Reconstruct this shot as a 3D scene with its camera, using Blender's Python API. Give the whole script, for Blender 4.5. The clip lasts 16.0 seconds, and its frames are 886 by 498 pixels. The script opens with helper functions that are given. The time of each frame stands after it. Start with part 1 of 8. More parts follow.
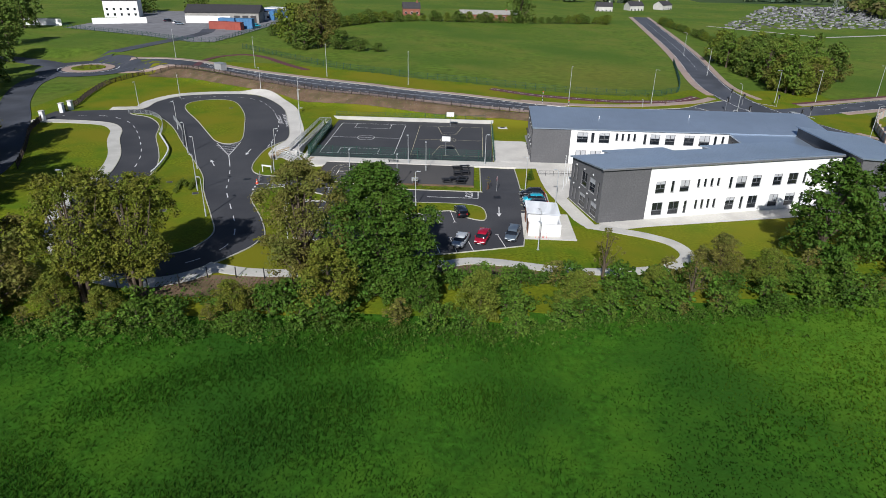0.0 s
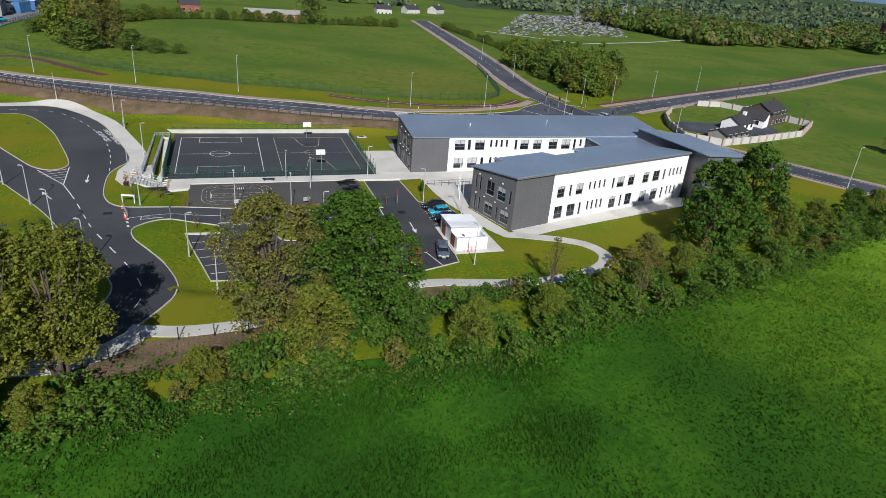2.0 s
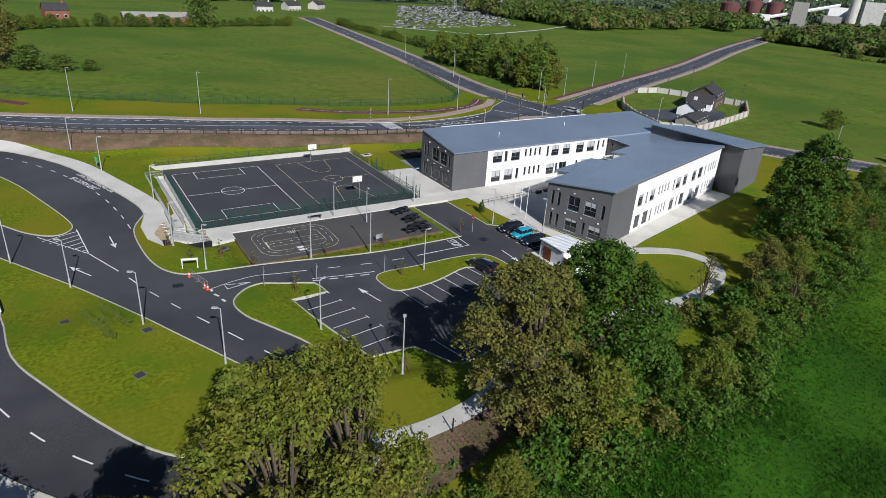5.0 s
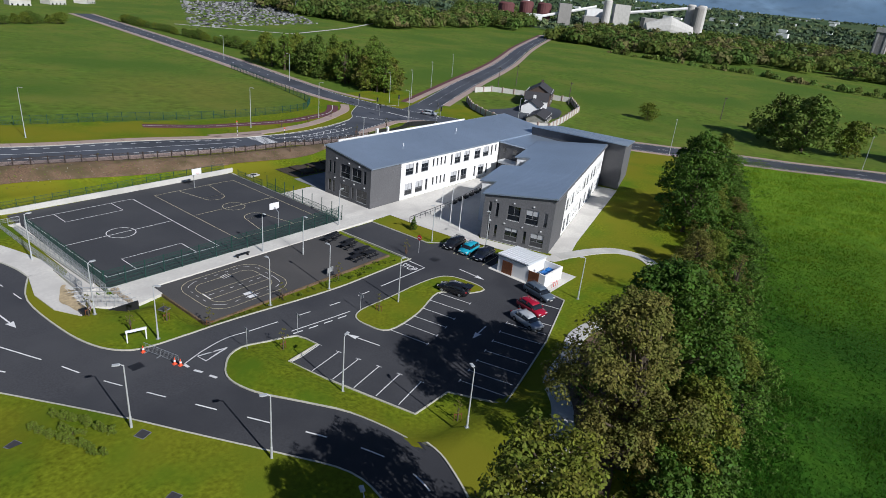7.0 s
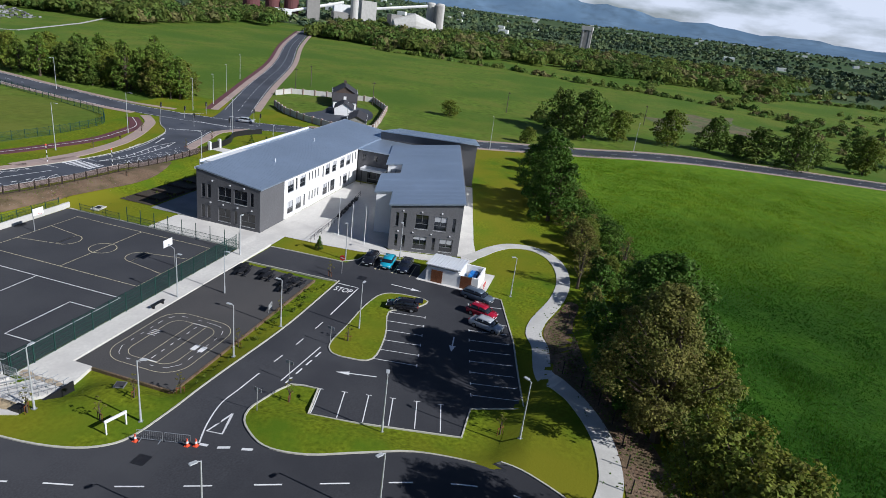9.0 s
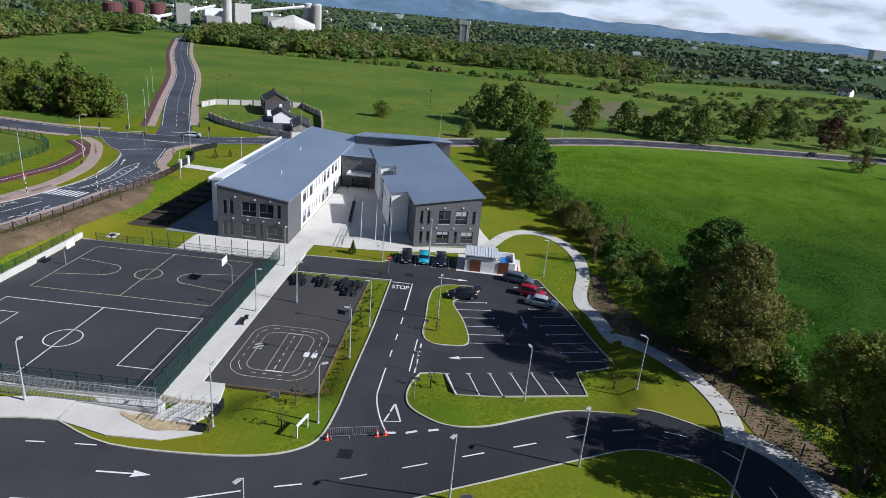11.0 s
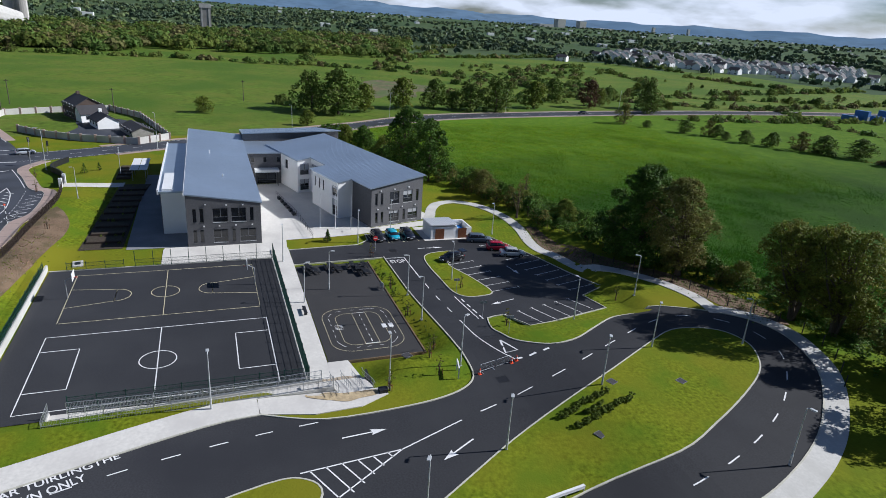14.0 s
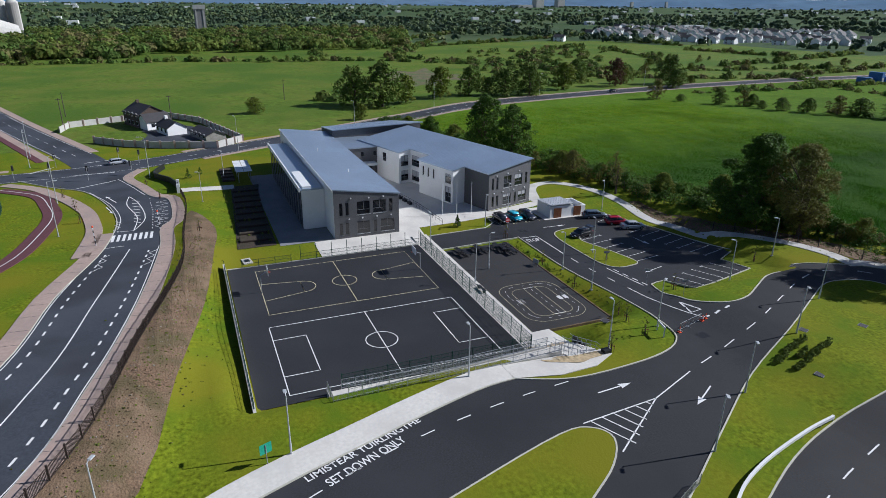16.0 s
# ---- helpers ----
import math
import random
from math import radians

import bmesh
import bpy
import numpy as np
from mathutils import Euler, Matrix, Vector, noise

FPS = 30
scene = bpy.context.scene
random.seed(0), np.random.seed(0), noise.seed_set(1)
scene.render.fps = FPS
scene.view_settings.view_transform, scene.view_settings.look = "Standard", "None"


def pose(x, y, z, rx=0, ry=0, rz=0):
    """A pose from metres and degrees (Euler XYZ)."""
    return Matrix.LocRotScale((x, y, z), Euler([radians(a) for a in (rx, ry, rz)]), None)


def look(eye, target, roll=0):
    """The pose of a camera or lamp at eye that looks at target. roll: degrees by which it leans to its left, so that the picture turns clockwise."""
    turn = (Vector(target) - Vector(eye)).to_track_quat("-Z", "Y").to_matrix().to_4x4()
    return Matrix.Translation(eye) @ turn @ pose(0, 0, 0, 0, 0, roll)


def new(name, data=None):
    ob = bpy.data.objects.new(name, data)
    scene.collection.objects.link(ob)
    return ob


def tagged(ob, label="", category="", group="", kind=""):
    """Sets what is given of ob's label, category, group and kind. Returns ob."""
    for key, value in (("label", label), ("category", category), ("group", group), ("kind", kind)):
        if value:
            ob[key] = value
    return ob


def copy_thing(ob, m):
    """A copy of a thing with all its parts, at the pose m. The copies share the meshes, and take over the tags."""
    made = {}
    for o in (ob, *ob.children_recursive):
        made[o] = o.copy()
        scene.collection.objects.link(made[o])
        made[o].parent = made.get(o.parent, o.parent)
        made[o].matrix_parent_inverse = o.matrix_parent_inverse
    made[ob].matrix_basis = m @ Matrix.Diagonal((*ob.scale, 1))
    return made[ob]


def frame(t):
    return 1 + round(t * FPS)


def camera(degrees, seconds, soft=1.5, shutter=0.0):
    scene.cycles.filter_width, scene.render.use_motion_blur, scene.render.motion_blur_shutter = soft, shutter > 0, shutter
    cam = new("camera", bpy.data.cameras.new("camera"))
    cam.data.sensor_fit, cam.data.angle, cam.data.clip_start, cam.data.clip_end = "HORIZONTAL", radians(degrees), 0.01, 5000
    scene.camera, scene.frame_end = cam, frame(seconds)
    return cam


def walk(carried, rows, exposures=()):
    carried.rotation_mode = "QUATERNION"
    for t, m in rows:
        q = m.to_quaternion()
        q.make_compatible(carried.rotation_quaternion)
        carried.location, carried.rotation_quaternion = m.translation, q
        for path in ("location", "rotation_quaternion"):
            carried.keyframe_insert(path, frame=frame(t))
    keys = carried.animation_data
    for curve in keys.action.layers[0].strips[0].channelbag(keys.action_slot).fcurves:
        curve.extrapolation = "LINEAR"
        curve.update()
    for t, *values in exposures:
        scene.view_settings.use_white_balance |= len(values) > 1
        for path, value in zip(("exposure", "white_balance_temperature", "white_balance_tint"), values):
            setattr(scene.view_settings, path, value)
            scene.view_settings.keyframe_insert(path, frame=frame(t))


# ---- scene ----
cam = camera(70.3, 16.0, soft=0.75)
PATH = [
    (0, (-1.308, -0.126, 39.32), (-1.385, 1.678, 38.461), 1.1),
    (0.5, (-6.883, 1.351, 39.311), (-6.765, 3.154, 38.454), 2.4),
    (1, (-12.453, 3.108, 39.295), (-12.146, 4.893, 38.446), 3.6),
    (1.5, (-17.945, 5.376, 39.251), (-17.444, 7.122, 38.415), 4.6),
    (2, (-23.292, 8.159, 39.167), (-22.671, 9.87, 38.339), 4.9),
    (2.5, (-28.353, 11.402, 39.052), (-27.697, 13.1, 38.223), 4.4),
    (3, (-33.198, 14.985, 38.926), (-32.511, 16.67, 38.096), 3.9),
    (3.5, (-37.861, 18.864, 38.831), (-37.119, 20.525, 38.0), 3.6),
    (3.7, (-39.619, 20.558, 38.817), (-38.852, 22.208, 37.985), 3.5),
    (5.8, (-56.793, 40.144, 38.596), (-55.605, 41.531, 37.78), 4.5),
    (6, (-58.193, 42.098, 38.578), (-56.953, 43.44, 37.765), 4.7),
    (6.5, (-61.22, 47.19, 38.472), (-59.863, 48.421, 37.67), 5.2),
    (7, (-63.909, 52.407, 38.381), (-62.439, 53.51, 37.593), 5.7),
    (7.5, (-66.357, 57.954, 38.372), (-64.787, 58.919, 37.595), 6.1),
    (8, (-68.849, 63.553, 38.409), (-67.189, 64.367, 37.646), 6.5),
    (8.5, (-71.614, 69.026, 38.44), (-69.87, 69.658, 37.694), 7.1),
    (8.7, (-72.739, 71.172, 38.424), (-70.963, 71.72, 37.687), 7.3),
    (10.8, (-83.95, 93.929, 37.697), (-82.077, 94.013, 37.002), 5.8),
    (11, (-84.936, 96.207, 37.7), (-83.062, 96.279, 37.004), 5.4),
    (11.5, (-87.174, 102.105, 37.806), (-85.3, 102.107, 37.107), 4.7),
    (12, (-89.308, 108.042, 38.01), (-87.438, 107.936, 37.31), 4.3),
    (12.5, (-91.187, 114.054, 38.177), (-89.331, 113.786, 37.48), 4.3),
    (13, (-92.566, 120.327, 38.292), (-90.745, 119.879, 37.597), 4.5),
    (13.5, (-93.436, 126.698, 38.372), (-91.661, 126.089, 37.681), 4.6),
    (14, (-93.724, 133.142, 38.45), (-91.977, 132.462, 37.755), 4.0),
    (14.5, (-93.389, 139.536, 38.472), (-91.651, 138.839, 37.768), 3.1),
    (15, (-92.681, 145.931, 38.491), (-90.951, 145.227, 37.778), 2.2),
    (15.5, (-91.672, 152.272, 38.508), (-89.948, 151.563, 37.784), 1.3),
    (16, (-90.651, 158.778, 38.598), (-88.929, 158.07, 37.868), 0.6),
]
walk(cam, [(t, look(eye, target, roll)) for t, eye, target, roll in PATH],
     exposures=((0, 0.22, 6000, 11), (4, 0.14, 5950, 11), (7, 0.15, 5850, 11.5), (11, 0.36, 5700, 12), (14, 0.36, 5700, 12), (16, 0.27, 5650, 12)))

# ---------------------------------------------------------------- light
SUN_DIR = Vector((-1.4, -8.7, 6.0)).normalized()
sun_data = bpy.data.lights.new("sun", "SUN")
sun_data.energy, sun_data.angle, sun_data.color = 5.0, radians(0.53), (1.0, 0.94, 0.84)
sun = new("sun", sun_data)
sun.matrix_world = look((0, 0, 400), (-SUN_DIR.x, -SUN_DIR.y, 400 - SUN_DIR.z))

world = bpy.data.worlds.new("sky")
scene.world = world
world.use_nodes = True
wn, wl = world.node_tree.nodes, world.node_tree.links
wn.clear()
w_out, w_bg = wn.new("ShaderNodeOutputWorld"), wn.new("ShaderNodeBackground")
w_sky = wn.new("ShaderNodeTexSky")
w_sky.sky_type, w_sky.sun_disc = "NISHITA", False
w_sky.sun_elevation = math.asin(SUN_DIR.z)
w_sky.sun_rotation = math.atan2(SUN_DIR.x, SUN_DIR.y)
w_sky.air_density, w_sky.dust_density, w_sky.ozone_density = 0.9, 0.6, 4.0
w_co, w_map, w_noise, w_ramp, w_mix = (wn.new("ShaderNodeTexCoord"), wn.new("ShaderNodeMapping"), wn.new("ShaderNodeTexNoise"),
                                       wn.new("ShaderNodeValToRGB"), wn.new("ShaderNodeMix"))
w_map.inputs["Scale"].default_value = (3.0, 3.0, 11.0)
w_noise.inputs["Scale"].default_value, w_noise.inputs["Detail"].default_value = 2.2, 7
w_ramp.color_ramp.elements[0].position, w_ramp.color_ramp.elements[1].position = 0.52, 0.72
w_mix.data_type = "RGBA"
w_mix.inputs["B"].default_value = (13.6, 14.2, 15.2, 1)
wl.new(w_co.outputs["Generated"], w_map.inputs["Vector"])
wl.new(w_map.outputs["Vector"], w_noise.inputs["Vector"])
w_xyz, w_low, w_max = wn.new("ShaderNodeSeparateXYZ"), wn.new("ShaderNodeMapRange"), wn.new("ShaderNodeMath")
wl.new(w_co.outputs["Generated"], w_xyz.inputs["Vector"])
wl.new(w_xyz.outputs["Z"], w_low.inputs["Value"])
for key, value in (("From Min", 0.0), ("From Max", 0.45), ("To Min", 0.16), ("To Max", -0.16)):
    w_low.inputs[key].default_value = value
w_max.operation = "ADD"
wl.new(w_noise.outputs["Fac"], w_max.inputs[0])
wl.new(w_low.outputs["Result"], w_max.inputs[1])
wl.new(w_max.outputs["Value"], w_ramp.inputs["Fac"])
wl.new(w_ramp.outputs["Color"], w_mix.inputs["Factor"])
wl.new(w_sky.outputs["Color"], w_mix.inputs["A"])
wl.new(w_mix.outputs["Result"], w_bg.inputs["Color"])
w_bg.inputs["Strength"].default_value = 0.045
wl.new(w_bg.outputs["Background"], w_out.inputs["Surface"])


# ---------------------------------------------------------------- materials
def material(name, colour, rough=0.8, vary=0.25, fine=3.0, coarse=0.25, bump=0.0, bump_scale=None, metal=0.0, second=None, spec=0.4,
             third=None, third_scale=0.03, by_object=0.0, by_island=0.0, toward=None, worn=None):
    """A surface with grain at a fine and a coarse scale (cycles a metre), and optional stains of a second colour."""
    m = bpy.data.materials.new(name)
    m.use_nodes = True
    n, l = m.node_tree.nodes, m.node_tree.links
    b = n["Principled BSDF"]
    b.inputs["Roughness"].default_value, b.inputs["Metallic"].default_value = rough, metal
    b.inputs["Specular IOR Level"].default_value = spec
    co = n.new("ShaderNodeTexCoord")

    def noise_at(scale, detail=4):
        t = n.new("ShaderNodeTexNoise")
        t.inputs["Scale"].default_value, t.inputs["Detail"].default_value = scale, detail
        l.new(co.outputs["Object"], t.inputs["Vector"])
        return t.outputs["Fac"]

    def mixed(a, bcol, fac, mode="MIX"):
        x = n.new("ShaderNodeMix")
        x.data_type, x.blend_type = "RGBA", mode
        for value, key in ((a, "A"), (bcol, "B"), (fac, "Factor")):
            if isinstance(value, (int, float)):
                x.inputs[key].default_value = value
            elif isinstance(value, tuple):
                x.inputs[key].default_value = (*value, 1)
            else:
                l.new(value, x.inputs[key])
        return x.outputs["Result"]

    def ranged(fac, lo, hi, a=0.0, c=1.0):
        x = n.new("ShaderNodeMapRange")
        l.new(fac, x.inputs["Value"])
        for key, value in (("From Min", lo), ("From Max", hi), ("To Min", a), ("To Max", c)):
            x.inputs[key].default_value = value
        return x.outputs["Result"]

    f, c = noise_at(fine), noise_at(coarse)
    dark, light = tuple(v * (1 - vary) for v in colour), tuple(min(1, v * (1 + vary)) for v in colour)
    col = mixed(dark, light, ranged(f, 0.3, 0.7))
    if second:
        col = mixed(col, second, ranged(c, 0.42, 0.66))
    else:
        col = mixed(col, tuple(v * 0.8 for v in colour), ranged(c, 0.35, 0.7, 0, 0.6))
    if third:
        col = mixed(col, third, ranged(noise_at(third_scale, 3), 0.45, 0.62))
    # Ramp along x to a brighter colour, painting in sun glow through grass.
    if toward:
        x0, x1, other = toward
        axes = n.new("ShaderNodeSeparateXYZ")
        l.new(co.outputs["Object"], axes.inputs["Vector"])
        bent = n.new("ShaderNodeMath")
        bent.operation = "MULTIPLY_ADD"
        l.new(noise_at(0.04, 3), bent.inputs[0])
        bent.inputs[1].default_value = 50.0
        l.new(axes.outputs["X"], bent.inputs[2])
        brightened = mixed(tuple(v * 0.8 for v in other), tuple(v * 1.15 for v in other), ranged(f, 0.3, 0.7))
        brightened = mixed(brightened, (other[0] * 1.7, other[1] * 1.28, other[2] * 1.4), ranged(c, 0.42, 0.68, 0, 0.75))
        brightened = mixed(brightened, tuple(v * 0.72 for v in other), ranged(noise_at(0.035, 5), 0.5, 0.66, 0, 0.8))
        col = mixed(col, brightened, ranged(bent.outputs["Value"], x0 + 25, x1 + 25))
    if worn:
        spot = n.new("ShaderNodeVectorMath")
        spot.operation = "DISTANCE"
        flat = n.new("ShaderNodeVectorMath")
        flat.operation = "MULTIPLY"
        flat.inputs[1].default_value = (1, 1, 0)
        l.new(co.outputs["Object"], flat.inputs[0])
        l.new(flat.outputs["Vector"], spot.inputs[0])
        spot.inputs[1].default_value = (*worn[0], 0)
        wave = n.new("ShaderNodeMath")
        wave.operation = "MULTIPLY_ADD"
        l.new(noise_at(0.09, 4), wave.inputs[0])
        wave.inputs[1].default_value = worn[1]
        l.new(spot.outputs["Value"], wave.inputs[2])
        thin = mixed(tuple(v * 0.8 for v in worn[2]), tuple(v * 1.15 for v in worn[2]), ranged(f, 0.3, 0.7))
        col = mixed(col, thin, ranged(wave.outputs["Value"], worn[1] * 0.5, worn[1] * 1.5, 0.8, 0.0))
    if by_object:
        info = n.new("ShaderNodeObjectInfo")
        hsv = n.new("ShaderNodeHueSaturation")
        l.new(ranged(info.outputs["Random"], 0, 1, 1 - by_object, 1 + by_object), hsv.inputs["Value"])
        l.new(col, hsv.inputs["Color"])
        col = hsv.outputs["Color"]
    if by_island:
        geo = n.new("ShaderNodeNewGeometry")
        hsv = n.new("ShaderNodeHueSaturation")
        l.new(ranged(geo.outputs["Random Per Island"], 0, 1, 1 - by_island, 1 + by_island), hsv.inputs["Value"])
        l.new(ranged(geo.outputs["Random Per Island"], 0, 1, 0.485, 0.515), hsv.inputs["Hue"])
        l.new(col, hsv.inputs["Color"])
        col = hsv.outputs["Color"]
    l.new(col, b.inputs["Base Color"])
    if bump:
        bp = n.new("ShaderNodeBump")
        bp.inputs["Strength"].default_value, bp.inputs["Distance"].default_value = min(1.0, bump * 6), bump
        l.new(noise_at(bump_scale or fine, 6), bp.inputs["Height"])
        l.new(bp.outputs["Normal"], b.inputs["Normal"])
    return m


# The meadow's brighter east is light put into colour: grass glowing against the sun.
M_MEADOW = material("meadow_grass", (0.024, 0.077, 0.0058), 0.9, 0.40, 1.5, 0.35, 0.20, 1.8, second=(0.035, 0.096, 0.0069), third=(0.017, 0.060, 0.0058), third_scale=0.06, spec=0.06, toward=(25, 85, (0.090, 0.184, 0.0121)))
M_LAWN = material("mown_lawn", (0.124, 0.156, 0.008), 0.9, 0.42, 2.4, 0.22, 0.07, 5.0, second=(0.084, 0.142, 0.008), third=(0.160, 0.160, 0.011), third_scale=0.05, spec=0.06)
M_FIELD = material("pasture_grass", (0.078, 0.124, 0.013), 0.9, 0.40, 0.45, 0.07, 0.15, 0.9, second=(0.112, 0.134, 0.021), third=(0.056, 0.104, 0.011), third_scale=0.02, worn=((42, 226), 42, (0.128, 0.130, 0.021)), spec=0.12)
for m, tint in ((M_MEADOW, (0.72, 0.86, 0.07)), (M_FIELD, (0.50, 0.75, 0.10)), (M_LAWN, (0.55, 0.65, 0.08))):
    b = m.node_tree.nodes["Principled BSDF"]
    b.inputs["Sheen Weight"].default_value, b.inputs["Sheen Roughness"].default_value = 0.06 if m is M_MEADOW else 0.07 if m is M_FIELD else 0.0, 0.4
    b.inputs["Sheen Tint"].default_value = (*tint, 1)
M_MEADOW.node_tree.nodes["Principled BSDF"].inputs["Diffuse Roughness"].default_value = 0.5
M_TAR = material("new_asphalt", (0.033, 0.034, 0.039), 0.75, 0.26, 6.0, 0.2, 0.012, 24, second=(0.038, 0.039, 0.044), third=(0.025, 0.026, 0.031), third_scale=0.09, spec=0.35)
M_YARD = material("yard_asphalt", (0.042, 0.041, 0.042), 0.75, 0.2, 8.0, 0.12, 0.008, 30, second=(0.050, 0.048, 0.048), spec=0.35)
M_COURT = material("court_asphalt", (0.028, 0.029, 0.033), 0.7, 0.18, 7.0, 0.12, 0.008, 30, second=(0.035, 0.036, 0.040), spec=0.35)
M_ROAD = material("worn_asphalt", (0.036, 0.041, 0.054), 0.8, 0.2, 4.0, 0.12, 0.008, 20, second=(0.048, 0.053, 0.066), third=(0.026, 0.029, 0.037), third_scale=0.09)
for m in (M_TAR, M_YARD, M_COURT, M_ROAD):
    m.node_tree.nodes["Principled BSDF"].inputs["Diffuse Roughness"].default_value = 0.9
M_CONC = material("brushed_concrete", (0.50, 0.49, 0.46), 0.85, 0.08, 4.0, 0.3, 0.01, 20, second=(0.43, 0.42, 0.39))
M_PAVE = material("pale_paving", (0.58, 0.56, 0.52), 0.8, 0.08, 3.0, 0.25, 0.006, 12, second=(0.50, 0.48, 0.45))
M_TERRACE = material("grey_terrace_paving", (0.21, 0.215, 0.225), 0.8, 0.10, 3.0, 0.25, 0.006, 12, second=(0.17, 0.175, 0.185))
M_KERB = material("kerb_concrete", (0.46, 0.45, 0.38), 0.85, 0.12, 3.0, 0.6)
M_PINK = material("buff_pavement", (0.36, 0.27, 0.23), 0.85, 0.12, 2.0, 0.2, second=(0.30, 0.235, 0.21))
M_RED = material("red_cycle_track", (0.105, 0.038, 0.045), 0.85, 0.15, 2.0, 0.2)
M_SOIL = material("bare_soil", (0.130, 0.083, 0.050), 0.95, 0.55, 4.5, 0.2, 0.15, 5.0, second=(0.175, 0.120, 0.075), third=(0.095, 0.072, 0.035), third_scale=0.3)
# Bed soil darkened in colour to paint in the school's shade.
M_BED = material("shade_dark_soil", (0.050, 0.037, 0.026), 0.95, 0.45, 4.5, 0.3, 0.12, 5.0, second=(0.036, 0.034, 0.018))
M_WPAINT = material("white_road_paint", (0.72, 0.72, 0.72), 0.6, 0.1, 6.0, 0.8)
M_YPAINT = material("cream_line_paint", (0.55, 0.50, 0.33), 0.6, 0.1, 6.0, 0.8)
M_WHITE = material("white_render", (0.80, 0.80, 0.79), 0.75, 0.03, 1.5, 0.2, second=(0.75, 0.75, 0.735))
M_CLAD = material("grey_brick_cladding", (0.112, 0.112, 0.119), 0.8, 0.18, 3.5, 0.25, by_object=0.12)
M_ROOF = material("blue_grey_metal_roof", (0.39, 0.47, 0.58), 0.34, 0.04, 0.6, 0.1, metal=0.62, spec=0.5)
M_RIB = material("pale_metal_roof", (0.60, 0.62, 0.65), 0.4, 0.04, 0.6, 0.1, metal=0.0, spec=0.5)
M_TRIM = material("white_metal_trim", (0.70, 0.71, 0.72), 0.5, 0.04)
M_FRAME = material("grey_window_frame", (0.16, 0.163, 0.17), 0.5, 0.1)
M_BLIND = material("pale_window_blind", (0.42, 0.43, 0.45), 0.7, 0.1)
M_STEEL = material("galvanised_steel", (0.42, 0.44, 0.46), 0.45, 0.1, metal=0.6)
M_POLE = material("pale_lamp_column", (0.50, 0.52, 0.53), 0.5, 0.08, metal=0.3)
M_DKGREEN = material("dark_green_fence", (0.012, 0.055, 0.042), 0.5, 0.1)
M_BLACK = material("black_steel", (0.015, 0.015, 0.017), 0.5, 0.15)
M_BROWNF = material("brown_fence_wood", (0.040, 0.028, 0.022), 0.7, 0.2)
M_BARK = material("grey_brown_bark", (0.085, 0.065, 0.045), 0.9, 0.3, 6, 0.8, 0.03, 10)
M_DOORW = material("varnished_timber", (0.16, 0.06, 0.025), 0.55, 0.25, 4.0, 0.5)
M_ORANGE = material("orange_plastic", (0.75, 0.10, 0.04), 0.5, 0.08)
M_STONE = material("grey_stone", (0.30, 0.29, 0.27), 0.85, 0.2, 1.2, 0.2, by_object=0.15, by_island=0.15)
M_SLATE = material("dark_slate_roof", (0.045, 0.043, 0.047), 0.7, 0.2, 3, 0.3)
# Leaves of far trees, greyed and blued to put distance haze into the colour.
M_WOODF = material("hazed_tree_leaves", (0.118, 0.150, 0.066), 0.9, 0.25, 0.05, 0.006, second=(0.090, 0.128, 0.062), by_island=0.25, spec=0.1)
# Ground beyond the near fields: bluer grass, its haze painted into the colour.
M_PLAIN = material("hazed_plain_grass", (0.054, 0.090, 0.032), 0.9, 0.3, 0.02, 0.004, second=(0.074, 0.100, 0.042), third=(0.042, 0.074, 0.032), third_scale=0.006, spec=0.1)
M_WOODL = material("woodland_leaves", (0.158, 0.198, 0.0432), 0.85, 0.3, 0.1, 0.02, second=(0.090, 0.133, 0.0324), by_island=0.35, spec=0.15)
M_WOODD = material("deep_woodland_leaves", (0.088, 0.140, 0.0270), 0.85, 0.3, 0.1, 0.02, second=(0.065, 0.110, 0.0234), by_island=0.35, spec=0.15)
M_WOODO = material("budding_woodland_leaves", (0.149, 0.135, 0.0522), 0.85, 0.3, 0.1, 0.02, second=(0.113, 0.117, 0.0405), by_island=0.35, spec=0.15)
# Deep leaves of far trees, with the same haze painted into their green.
M_WOODG = material("hazed_deep_leaves", (0.062, 0.092, 0.054), 0.9, 0.25, 0.05, 0.006, second=(0.052, 0.080, 0.050), by_island=0.25, spec=0.1)
